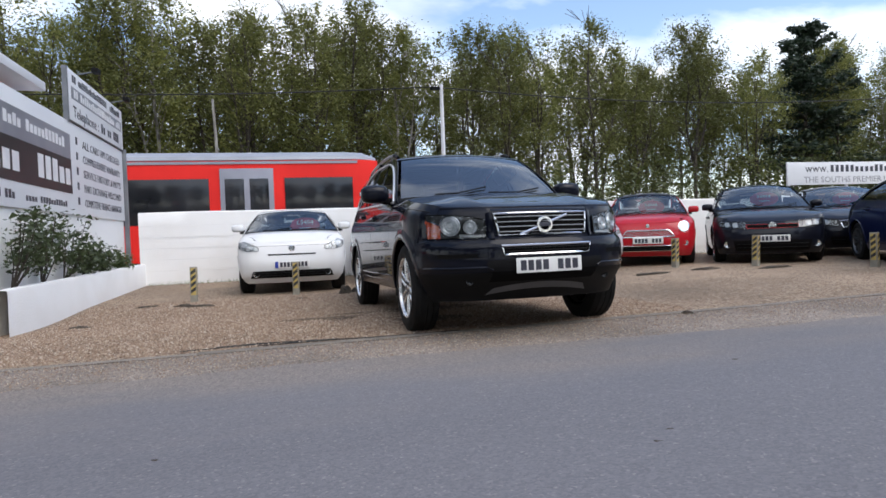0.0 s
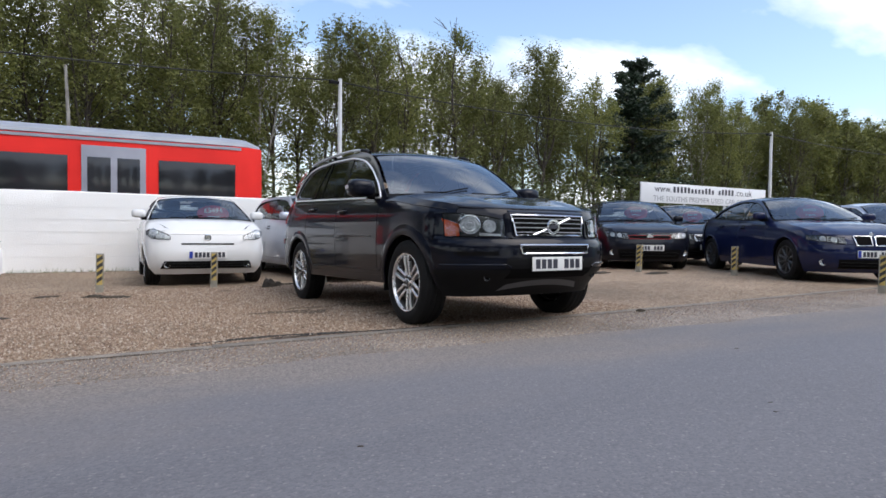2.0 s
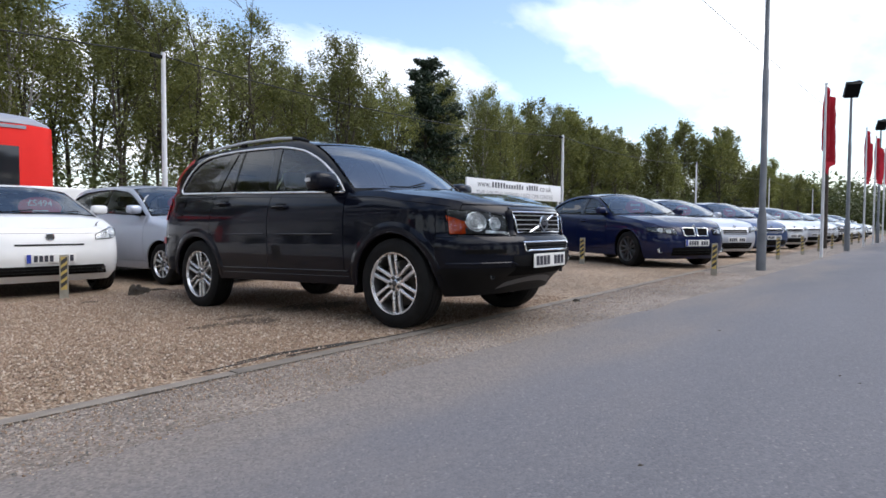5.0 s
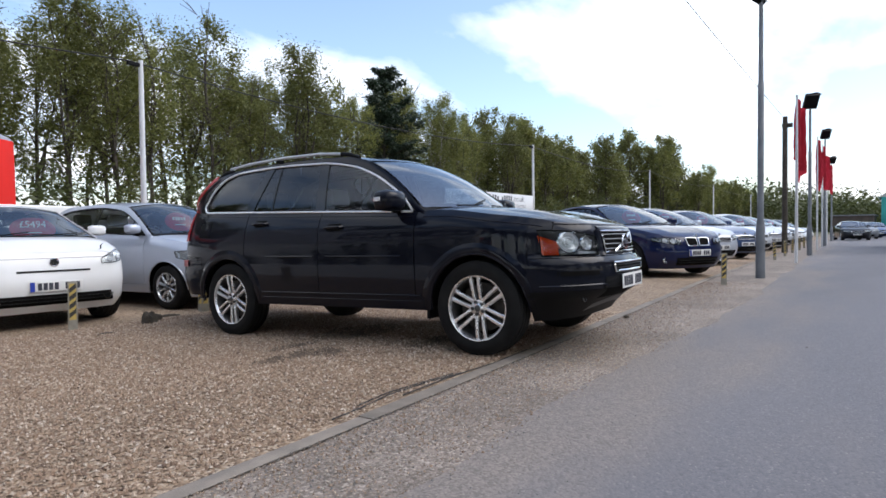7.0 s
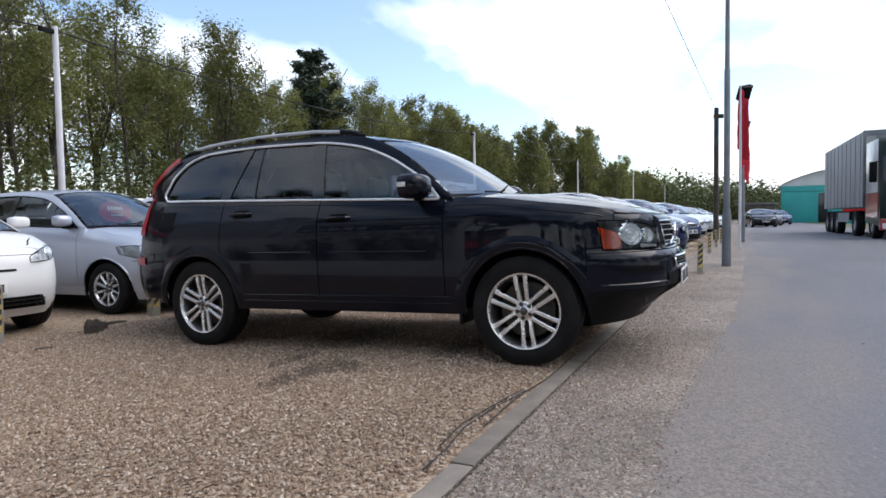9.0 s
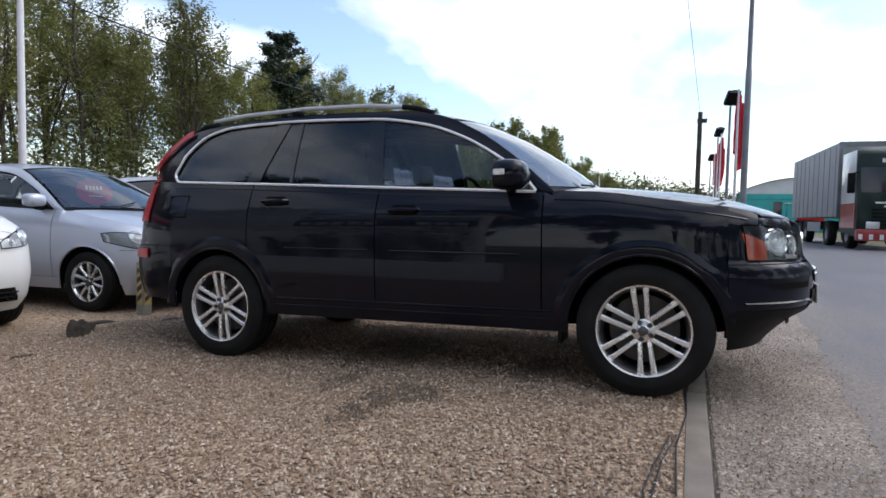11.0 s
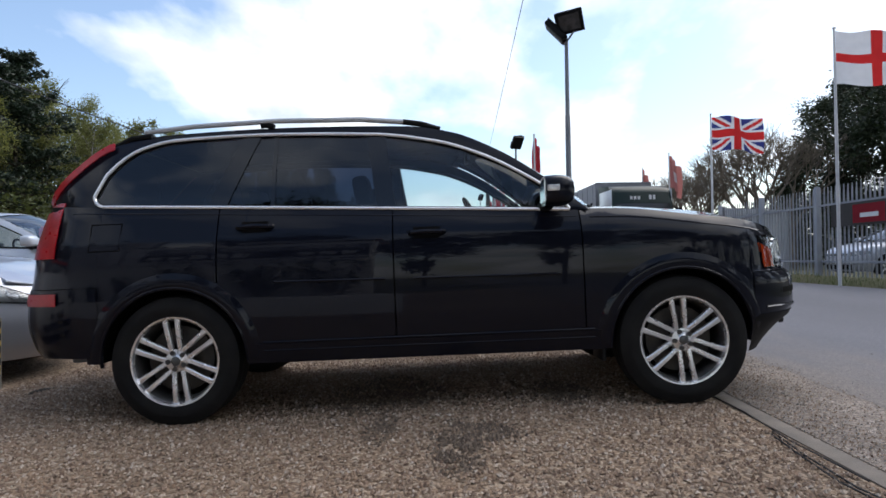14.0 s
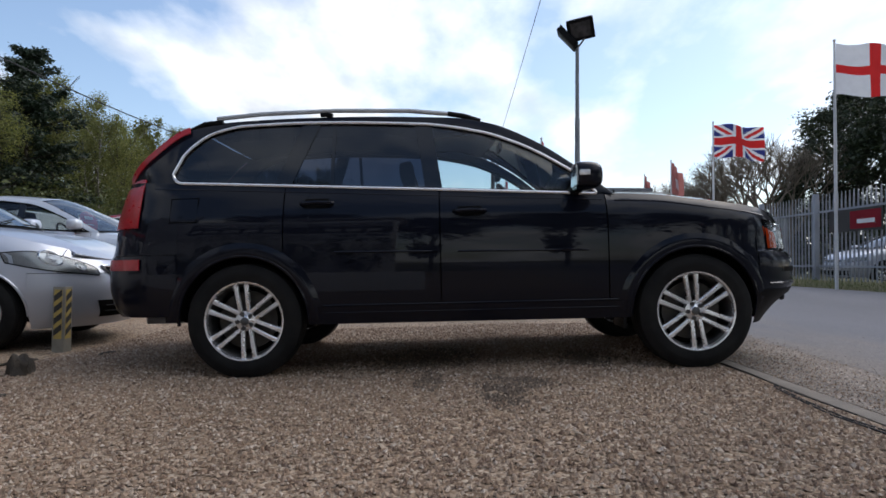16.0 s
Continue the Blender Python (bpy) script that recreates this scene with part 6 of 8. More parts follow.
# ---------- the other cars ----------
M["paint_white"] = paint("white_paint", (0.72, 0.72, 0.715))
M["paint_silver"] = paint("silver_paint", (0.50, 0.53, 0.60), metal=0.55)
M["paint_pale"] = paint("pale_silver_paint", (0.62, 0.65, 0.70), metal=0.4)
M["paint_red"] = paint("red_paint", (0.42, 0.012, 0.02))
M["paint_navy"] = paint("dark_blue_paint", (0.004, 0.009, 0.046))
M["paint_ink"] = paint("blue_black_paint", (0.006, 0.007, 0.013), ior=1.4)
M["paint_grey"] = paint("grey_paint", (0.13, 0.14, 0.16), metal=0.4)
M["paint_blue"] = paint("mid_blue_paint", (0.04, 0.07, 0.16), metal=0.3)


def hatch(L=4.0, W=0.857, H=1.49, wb=2.51, fo=0.84, r=0.305, rim=0.205, hood0=0.70, base=0.33, cowl=0.22, screen=0.85, tail=None, nf=3.3, ycf=0.05, belt0=0.97, belt1=1.08, nose_lift=0.0, round_tail=0.35):
    """A hatchback's curves from its main sizes."""
    end = L - fo
    tail = tail or end - 0.55
    return Shape(wb=wb, r=r, rim=rim, tw=0.20, arch=r + 0.055, track=W - 0.125, sill=0.21, low=0.17, bump=0.60 + nose_lift, hood0=hood0, cowl=cowl, crown=0.04,
                 wz=[(0.15, W * 0.92), (0.3, W * 0.965), (0.5, W * 0.995), (0.65, W), (0.8, W * 0.99), (belt0, W * 0.945), (belt1 + 0.05, W * 0.90), (1.3, W * 0.88)],
                 yf=[(0.15, -fo + 0.13), (0.3, -fo + 0.02), (0.45, -fo), (0.6, -fo + 0.03), (hood0, -fo + 0.10), (0.9, -fo + 0.30)],
                 yr=[(0.2, end - 0.12), (0.4, end - 0.01), (0.55, end), (0.8, end - 0.06), (1.1, end - 0.15), (1.3, end - 0.25)], ycf=ycf, nf=nf, ycr=wb - 0.1, nr=3.0,
                 fend=[(-fo + 0.08, hood0), (-fo + 0.28, hood0 + 0.085), (-0.15, hood0 + (belt0 - hood0) * 0.72), (base, belt0)],
                 belt=[(base - 0.05, belt0), (base + 0.05, belt0 + 0.004), (wb * 0.6, (belt0 + belt1) / 2 - 0.01), (end - 0.1, belt1)],
                 dlo=[(base + 0.12, belt0 + 0.012), (base + screen * 0.55, H - 0.30), (base + screen + 0.05, H - 0.145), (base + screen + 0.55, H - 0.105), (tail - 0.25, H - 0.135), (tail + 0.05, H - 0.22), (tail + 0.20, belt1 + 0.02)],
                 edge=[(base, belt0 + 0.01), (base + screen * 0.5, H - 0.255), (base + screen, H - 0.085), (base + screen + 0.5, H - 0.05), (tail - 0.15, H - 0.07), (tail + 0.08, H - 0.13), (end - 0.16, belt1)],
                 head=base + screen - 0.02, tail=tail, xroof=W * 0.665)


def saloon(L=4.53, W=0.908, H=1.42, wb=2.76, fo=0.78, hood0=0.70, base=0.52, r=0.32, belt0=0.94, belt1=1.02):
    end = L - fo
    return Shape(wb=wb, r=r, rim=0.225, tw=0.22, arch=r + 0.05, track=W - 0.13, sill=0.19, low=0.16, bump=0.58, hood0=hood0, cowl=0.24, crown=0.045,
                 wz=[(0.15, W * 0.92), (0.3, W * 0.965), (0.5, W * 0.995), (0.65, W), (0.8, W * 0.985), (belt0, W * 0.94), (1.1, W * 0.90), (1.3, W * 0.88)],
                 yf=[(0.15, -fo + 0.14), (0.3, -fo + 0.02), (0.45, -fo), (0.58, -fo + 0.03), (hood0, -fo + 0.08), (0.9, -fo + 0.3)],
                 yr=[(0.2, end - 0.1), (0.4, end), (0.6, end - 0.01), (0.9, end - 0.05), (1.1, end - 0.1), (1.3, end - 0.2)], ycf=0.0, nf=3.2, ycr=wb, nr=3.0,
                 fend=[(-fo + 0.06, hood0), (-fo + 0.26, hood0 + 0.075), (-0.15, 0.86), (base, belt0)],
                 belt=[(base - 0.05, belt0), (base + 0.05, belt0 + 0.003), (2.2, 0.99), (3.0, belt1), (end, belt1 - 0.05)],
                 dlo=[(base + 0.12, belt0 + 0.012), (base + 0.55, H - 0.24), (base + 0.95, H - 0.125), (base + 1.4, H - 0.10), (2.30, H - 0.14), (2.66, H - 0.26), (2.80, belt1 + 0.01)],
                 edge=[(base, belt0 + 0.01), (base + 0.5, H - 0.22), (base + 0.9, H - 0.085), (base + 1.35, H - 0.05), (2.15, H - 0.06), (2.50, H - 0.125), (3.06, belt1)],
                 head=base + 0.88, tail=2.28, xroof=W * 0.64)


def at(x, y, ahead, lift=0.0):
    """Pose of a car whose front axle stands at (x, y) and whose nose points along the bearing ahead (degrees from -y towards +x)."""
    return pose(x, y, ground_z(x, y) + lift - 0.004, 0, 0, ahead)


ROW = "cars for sale"
build_car("city_car", at(0.12, 10.42, -2.5), hatch(L=2.985, W=0.84, H=1.385, wb=2.0, fo=0.53, r=0.275, rim=0.19, hood0=0.79, nf=4.6, ycf=0.10, base=0.20, screen=0.72, cowl=0.16, belt0=0.95, belt1=1.08, nose_lift=0.14, tail=2.15),
          "paint_white", "small white city car with red price card on the windscreen", group=ROW, trim="black", doors=(0.36, 1.50), handles=((1.32, 0.80),), pillars=(1.42,), price=0.22, plate=(0.0, 0.45, 1),
          nose={"make": make_nose(lamp=(0.50, 0.80, 0.668, 0.735, (0.012, 0.125)), bowls=((0.715, 0.765, 0.058), (0.60, 0.722, 0.040)), grille=None, intake=(0.63, 0.58, 0.250, 0.362), fog=(0.545, 0.308, 0.036), badge=(0.70, 0.050), black_low=(0.598, 0.618, 0.36), housing="lamp_dark"), "wing_y": -0.40, "tail_y": 2.20})
corsa = hatch(nf=2.3, r=0.292, rim=0.195)
corsa_nose = {"make": make_nose(lamp=(0.45, 0.83, 0.585, 0.665, (0.045, 0.165)), bowls=((0.69, 0.725, 0.062), (0.56, 0.655, 0.036)), housing="lamp_dark", grille=(0.34, 0.40, 0.585, 0.66), slats=1, intake=(0.42, 0.48, 0.24, 0.38), fog=(0.64, 0.32, 0.04), badge=(0.66, 0.05)), "wing_y": -0.52, "tail_y": 2.85}
build_car("hatchback", at(2.45, 10.38, 5), corsa, "paint_silver", "silver three-door hatchback with chrome-barred grille and price card", group=ROW, trim="black", doors=(0.42, 1.72), handles=((1.55, 0.86),), pillars=(1.66,),
          price=0.05, plate=(0.0, 0.46), spokes=(10, False), rear_glass="glass", nose=corsa_nose)
build_car("hatchback", at(5.3, 10.75, 6), hatch(H=1.47), "paint_pale", "pale silver hatchback parked beside the wall", group=ROW, trim="black", doors=(0.42, 1.3, 2.1), handles=((1.15, 0.86),), pillars=(1.27,),
          price=0.05, plate=(0.0, 0.46), spokes=(7, False), nose={"make": make_nose(lamp=(0.42, 0.78, 0.62, 0.75, 0.08), bowls=((0.62, 0.73, 0.05),), grille=(0.36, 0.40, 0.58, 0.65), slats=1, intake=(0.44, 0.48, 0.24, 0.38), badge=(0.66, 0.05)), "wing_y": -0.52, "tail_y": 2.85})
# the small red car with a chequered roof
mini = hatch(L=3.70, W=0.842, H=1.41, wb=2.467, fo=0.72, r=0.30, rim=0.21, hood0=0.76, base=0.42, screen=0.55, cowl=0.10, belt0=0.93, belt1=0.98, nose_lift=0.02, tail=2.62)


def mini_extras(t, S, B):
    make_nose(lamp=(0.50, 0.72, 0.62, 0.76, 0.03), bowls=((0.62, 0.70, 0.105),), housing="paint_red", lens=False, grille=(0.46, 0.36, 0.520, 0.640), slats=5, intake=(0.52, 0.50, 0.27, 0.36, "chrome"), fog=(0.64, 0.40, 0.04), badge=(0.72, 0.035))(t, S, B)
    for c in t.children:
        if c.name.startswith("roof"):
            c.data.materials[0] = M["paint_ink"]
    for i in range(7):
        for j in range(5):
            if (i + j) % 2:
                continue
            u0, u1 = -0.78 + i * 0.223, -0.78 + (i + 1) * 0.223
            rows = []
            for y in ramp(S.head + 0.06 + j * 0.26, S.head + 0.06 + (j + 1) * 0.26, 3):
                z, x = S.edge(y), S.XG(y, S.edge(y))
                rows.append([(u * x, y - 0.05, z + 0.055 * (1 - u * u) + 0.004) for u in ramp(u0, u1, 3)])
            part("roof_check", shell(rows), M["paint_white"], t)


build_car("small_car", at(6.72, 10.42, -33), mini, "paint_red", "small red hatchback with chequered roof and chrome grille", group=ROW, doors=(0.55, 1.72), handles=((1.55, 0.80),), pillars=(1.68,), price=0.1, plate=(0.0, 0.455),
          nose={"make": mini_extras, "wing_y": -0.44, "tail_y": 2.80})
golf = hatch(L=4.21, W=0.893, H=1.47, wb=2.578, fo=0.86, r=0.315, rim=0.225, hood0=0.70, base=0.42, screen=0.88, belt0=0.94, belt1=1.0)
build_car("hatchback", at(8.43, 9.32, -36), golf, "paint_ink", "blue-black three-door hatchback with red-striped grille", group=ROW, trim="black", doors=(0.52, 1.85), handles=((1.65, 0.84),), pillars=(1.80,), price=0.1, plate=(0.0, 0.43),
          nose={"make": make_nose(lamp=(0.40, 0.80, 0.60, 0.72, 0.05), bowls=((0.56, 0.67, 0.045), (0.68, 0.68, 0.045)), grille=(0.38, 0.40, 0.605, 0.668), slats=2, frame="red_lens", frame_r=0.004, housing="lamp_black", intake=(0.55, 0.60, 0.22, 0.40), fog=(0.68, 0.33, 0.045), badge=(0.645, 0.062)), "wing_y": -0.54, "tail_y": 2.90})
build_car("saloon_car", at(10.95, 9.75, -36), saloon(L=4.6, H=1.45), "paint_ink", "black saloon parked nose out with chrome trim", group=ROW, doors=(0.62, 1.62, 2.5), handles=((1.42, 0.84),), pillars=(1.58,), price=0.1, plate=(0.0, 0.42),
          nose={"make": make_nose(lamp=(0.42, 0.82, 0.58, 0.70, 0.05), bowls=((0.60, 0.66, 0.05),), grille=(0.34, 0.38, 0.55, 0.68), slats=3, intake=(0.5, 0.55, 0.22, 0.38), badge=(0.73, 0.04), housing="lamp_black"), "wing_y": -0.50, "tail_y": 3.05})
bmw = saloon()
build_car("saloon_car", at(8.95, 5.70, -31), bmw, "paint_navy", "dark blue saloon with twin grille and dark wheels", group=ROW, trim="black", doors=(0.62, 1.62, 2.5), handles=((1.42, 0.84), (2.30, 0.86)), pillars=(1.58,), price=0.1, plate=(0.0, 0.44, 1),
          spokes=(10, False), rim_mat="alloy_dark",
          nose={"make": make_nose(lamp=(0.40, 0.83, 0.585, 0.685, 0.06), bowls=((0.55, 0.645, 0.042), (0.68, 0.66, 0.042)), grille=(0.25, 0.28, 0.565, 0.705), split=True, slats=0, frame_r=0.010, housing="lamp_black", intake=(0.48, 0.50, 0.22, 0.36), fog=(0.68, 0.31, 0.04), badge=(0.735, 0.035)), "wing_y": -0.50, "tail_y": 3.05})
# the row beside the road
row_specs = [("paint_silver", saloon(L=4.7, H=1.45), "silver saloon with broad chrome grille", 1), ("paint_blue", hatch(L=4.3, W=0.89, H=1.47, wb=2.6, fo=0.86), "dark blue hatchback with chrome grille", 0), ("paint_pale", saloon(L=4.6, H=1.44), "pale silver saloon with price card", 1),
             ("paint_silver", hatch(L=4.3, W=0.89, H=1.50, wb=2.6, fo=0.86), "silver hatchback with price card", 0), ("paint_pale", hatch(L=4.2, W=0.89, H=1.48, wb=2.58, fo=0.86), "pale silver hatchback with price card", 0), ("paint_ink", saloon(), "black saloon with price card", 1),
             ("paint_white", hatch(L=4.1, H=1.46), "white hatchback with price card", 0), ("paint_pale", saloon(), "silver saloon in the far row", 1), ("paint_grey", hatch(), "grey hatchback in the far row", 0), ("paint_white", saloon(), "white saloon in the far row", 1)]
for i, (col, S, lab, sal) in enumerate(row_specs):
    nz = make_nose(lamp=(0.42, 0.80, 0.59, 0.70, 0.06), bowls=((0.58, 0.665, 0.045),), grille=(0.34, 0.38, 0.56, 0.67), slats=3, intake=(0.48, 0.52, 0.22, 0.36), badge=(0.72, 0.04))
    build_car("saloon_car" if sal else "hatchback", at(12.9 + 3.8 * i, 5.95 - 0.03 * i, -31), S, col, lab + " on the gravel", group=ROW, trim="chrome" if i % 2 == 0 else "black", doors=(0.6, 1.6, 2.35), handles=((1.42, 0.84),), pillars=(1.57,),
              price=0.1 if i < 7 else None, plate=(0.0, 0.43), nose={"make": nz, "wing_y": -0.52, "tail_y": 3.02 if sal else 2.95}, detail=i < 6)

# ---------- steel angle bollards with hazard bands ----------


def bollard(m, h=0.50):
    b = thing("bollard", m, "short steel angle bollard with yellow and black bands", "bollard", group="bollards along the yard")
    w = 0.088
    bm = bmesh.new()
    for s in (-1, 1):
        q = pose(0, 0, 0, 0, 0, 45 if s > 0 else -45)
        box(bm, 0 if s > 0 else -w, w if s > 0 else 0, -0.004, 0.004, -0.05, h, m=q)
    part("angle_bar", bm, M["bollard"], b, smooth=0)
    for s in (-1, 1):
        q = pose(0, 0, 0, 0, 0, 45 if s > 0 else -45)
        x0, x1 = (0.012, w - 0.012) if s > 0 else (-w + 0.012, -0.012)
        y = part("band", boxed(x0, x1, -0.0065, -0.004, 0.10, h - 0.02, m=q), M["yellow"], b, "yellow band")
        for k in range(4):
            z = 0.12 + k * (h - 0.15) / 4
            st = bmesh.new()
            vs = [st.verts.new(q @ Vector(p)) for p in ((x0, -0.008, z), (x1, -0.008, z + 0.05), (x1, -0.008, z + 0.10), (x0, -0.008, z + 0.05))]
            st.faces.new(vs)
            part("stripe", st, M["hazard_black"], y, smooth=0)
    return b


first = bollard(pose(-1.25, 9.45, ground_z(-1.25, 9.45), 0, 1.5, 46))
for x, y, turn in ((0.17, 9.62, 38), (1.73, 9.70, -48), (6.45, 9.2, -25), (7.35, 8.35, -20), (8.2, 7.0, -25), (7.55, 4.44, -15), (13.4, 4.55, -12), (16.6, 4.5, -12), (19.4, 4.45, -12), (22.6, 4.45, -10), (25.8, 4.4, -10), (29.0, 4.4, -10), (32.4, 4.4, -10), (36.0, 4.4, -10)):
    copy_thing(first, pose(x, y, ground_z(x, y), random.Random(x).uniform(-2, 2), random.Random(y).uniform(-2, 2), turn))

# ---------- lamp posts, flag poles ----------


def lamp_post(x, y, h, turn, step=True):
    z = ground_z(x, y)
    p = thing("street_lamp", pose(x, y, z, 0, 0, turn), "grey steel column with a black floodlight on top", "street lamp", group="floodlight columns")
    part("column", lathe(bmesh.new(), [(-0.05, 0.066), (1.0, 0.064), (1.05, 0.054), (h * 0.71, 0.050), (h * 0.715, 0.041), (h, 0.035), (h, 0.0001)], 16, axis="z"), M["steel_dark"], p)
    part("base_sleeve", lathe(bmesh.new(), [(-0.05, 0.080), (0.9, 0.076), (0.94, 0.065)], 16, axis="z"), M["steel_dark"], p)
    m = pose(-0.07, 0.10, h + 0.36, -34, 9)
    head = part("floodlight", boxed(-0.25, 0.25, -0.07, 0.05, -0.20, 0.20, bevel=0.025, m=m), M["black"], p, "black floodlight box facing the yard")
    part("lamp_rim", boxed(-0.26, 0.26, 0.05, 0.065, -0.21, 0.21, bevel=0.006, m=m), M["black"], head)
    part("lamp_glass", boxed(-0.19, 0.19, 0.066, 0.070, -0.15, 0.15, m=m), M["lamp_black"], head)
    for k in range(5):
        part("cooling_fin", boxed(-0.2 + 0.095 * k, -0.185 + 0.095 * k, -0.10, -0.07, -0.16, 0.16, m=m), M["black"], head)
    m = pose(0.20, -0.03, h + 0.22, 0, -48)
    head = part("floodlight", boxed(-0.25, 0.25, -0.20, 0.20, -0.05, 0.06, bevel=0.025, m=m), M["black"], p, "black floodlight turned to the road")
    part("lamp_rim", boxed(-0.26, 0.26, -0.21, 0.21, 0.06, 0.072, bevel=0.005, m=m), M["black"], head)
    part("bracket", tube(bmesh.new(), [(0.0, 0, h), (-0.08, 0.02, h + 0.10), (-0.16, 0.04, h + 0.20)], 0.018, 8), M["steel_dark"], p)
    part("bracket", tube(bmesh.new(), [(0.0, 0, h), (0.10, 0.0, h + 0.08), (0.20, -0.01, h + 0.20)], 0.022, 8), M["black"], p)
    part("access_door", boxed(-0.03, 0.03, -0.082, -0.068, 0.35, 0.75, bevel=0.004), M["steel_dark"], p)
    return p


lamp_post(9.2, 4.13, 4.88, 75)
lamp_post(20.3, 3.85, 4.75, 200)
lamp_post(33.0, 3.75, 5.3, 200)
lamp_post(47.0, 3.7, 5.3, 200)
wood = thing("telegraph_pole", pose(22.8, 4.75, 0.09), "dark weathered wooden pole", "pole")
part("column", lathe(bmesh.new(), [(-0.1, 0.10), (5.0, 0.08), (5.0, 0.0001)], 12, axis="z"), M["bark_dark"], wood)
part("crossarm", boxed(-0.06, 0.06, -0.25, 0.1, 4.6, 4.75, bevel=0.01), M["bark_dark"], wood)


def wave_net(w, h, nx, nz, amp, seed, droop=0.12, limp=0.0):
    """A flag's net of points: flies along +x from the hoist, with folds; limp makes it hang."""
    rows = []
    for i in range(nx + 1):
        u = i / nx
        row = []
        for j in range(nz + 1):
            v = j / nz
            ph = u * 7.0 + seed + v * 1.3
            x = u * w * (1 - 0.06 * math.sin(ph) ** 2) * (1 - limp * 0.75)
            y = amp * u ** 0.7 * math.sin(ph) + limp * 0.12 * math.sin(u * 16 + v * 3)
            z = -h * (1 - v) - droop * u * u * w - limp * u * w * 0.85 + 0.03 * math.sin(ph * 1.4)
            row.append((x, y, z))
        rows.append(row)
    return rows


def flag_pole(x, y, h, turn, mat_pole, label, category="flag"):
    z = ground_z(x, y)
    p = thing("flag_pole", pose(x, y, z, 0, 0, turn), label, category)
    part("pole", lathe(bmesh.new(), [(-0.1, 0.038), (h * 0.6, 0.034), (h, 0.022), (h, 0.0001)], 12, axis="z"), M[mat_pole], p)
    b = bmesh.new()
    bmesh.ops.create_icosphere(b, subdivisions=2, radius=0.035)
    bmesh.ops.translate(b, vec=(0, 0, h + 0.02), verts=b.verts)
    part("finial", b, M["white_pole"], p)
    return p


def plain_flag(x, y, h, turn, w, fh, mat, seed, label, limp=0.35, stripe=None):
    p = flag_pole(x, y, h, turn, "white_pole", label)
    rows = wave_net(w, fh, 18, 10, 0.10, seed, limp=limp)
    bm = bmesh.new()
    sheet(bm, [[Vector(q) + Vector((0.03, 0, h - 0.05)) for q in r] for r in rows])
    part("cloth", bm, M[mat], p, smooth=80)
    if stripe:
        bm = bmesh.new()
        sheet(bm, [[Vector(q) + Vector((0.03, -0.006, h - 0.05)) for q in r[3:7]] for r in rows[5:14]])
        part("emblem", bm, M[stripe], p, smooth=80)
    return p


plain_flag(15.1, 3.92, 4.25, -15, 0.85, 1.5, "flag_red", 0.4, "tall red sales flag hanging from a white pole", 0.7)
plain_flag(26.5, 3.85, 4.6, -15, 0.85, 1.5, "flag_red", 1.9, "tall red sales flag hanging from a white pole", 0.7)
plain_flag(31.0, 3.8, 4.8, -20, 0.85, 1.5, "flag_red", 3.1, "tall red sales flag hanging from a white pole", 0.7)
plain_flag(37.0, 3.75, 4.9, -20, 0.85, 1.5, "flag_red", 4.4, "tall red sales flag hanging from a white pole", 0.7)
plain_flag(24.0, -3.2, 5.1, -70, 1.0, 1.3, "flag_faded", 2.2, "red flag on a white pole beside the fence", 0.55, "flag_white")
plain_flag(27.6, -3.2, 5.0, -70, 1.0, 1.2, "flag_faded", 5.0, "red flag on a white pole beside the fence", 0.75, "flag_white")


def cross_flag(x, y, h, turn, w, fh, seed, union, label):
    """A flag with crosses, each cloth piece a strip of the same net."""
    p = flag_pole(x, y, h, turn, "white_pole", label)
    nx, nz = 60, 36
    rows = wave_net(w, fh, nx, nz, 0.09, seed, droop=0.10)
    groups = {}
    for i in range(nx):
        for j in range(nz):
            u, v = (i + 0.5) / nx * 2 - 1, (j + 0.5) / nz * 2 - 1
            a = w / fh
            if union:
                d = min(abs(u - v), abs(u + v)) * 0.7
                if abs(u) * a < 0.20 or abs(v) < 0.20:
                    c = "flag_crimson"
                elif abs(u) * a < 0.33 or abs(v) < 0.33:
                    c = "flag_white"
                elif d < 0.075:
                    c = "flag_crimson"
                elif d < 0.20:
                    c = "flag_white"
                else:
                    c = "flag_blue"
            else:
                c = "flag_crimson" if abs(u) * a < 0.20 or abs(v) < 0.17 else "flag_white"
            groups.setdefault(c, []).append((i, j))
    for c, cells in groups.items():
        bm = bmesh.new()
        vs = {}
        for i, j in cells:
            f = []
            for a, b in ((i, j), (i + 1, j), (i + 1, j + 1), (i, j + 1)):
                if (a, b) not in vs:
                    vs[(a, b)] = bm.verts.new(Vector(rows[a][b]) + Vector((0.03, 0, h - 0.06)))
                f.append(vs[(a, b)])
            bm.faces.new(f)
        part("cloth", bm, M[c], p, smooth=80)
    return p


cross_flag(11.15, -2.25, 5.75, -95, 1.75, 1.20, 0.6, False, "white flag with a red cross flying from a pole")
cross_flag(17.7, -2.3, 5.35, -95, 1.65, 1.10, 2.0, True, "blue, white and red crossed flag flying from a pole")

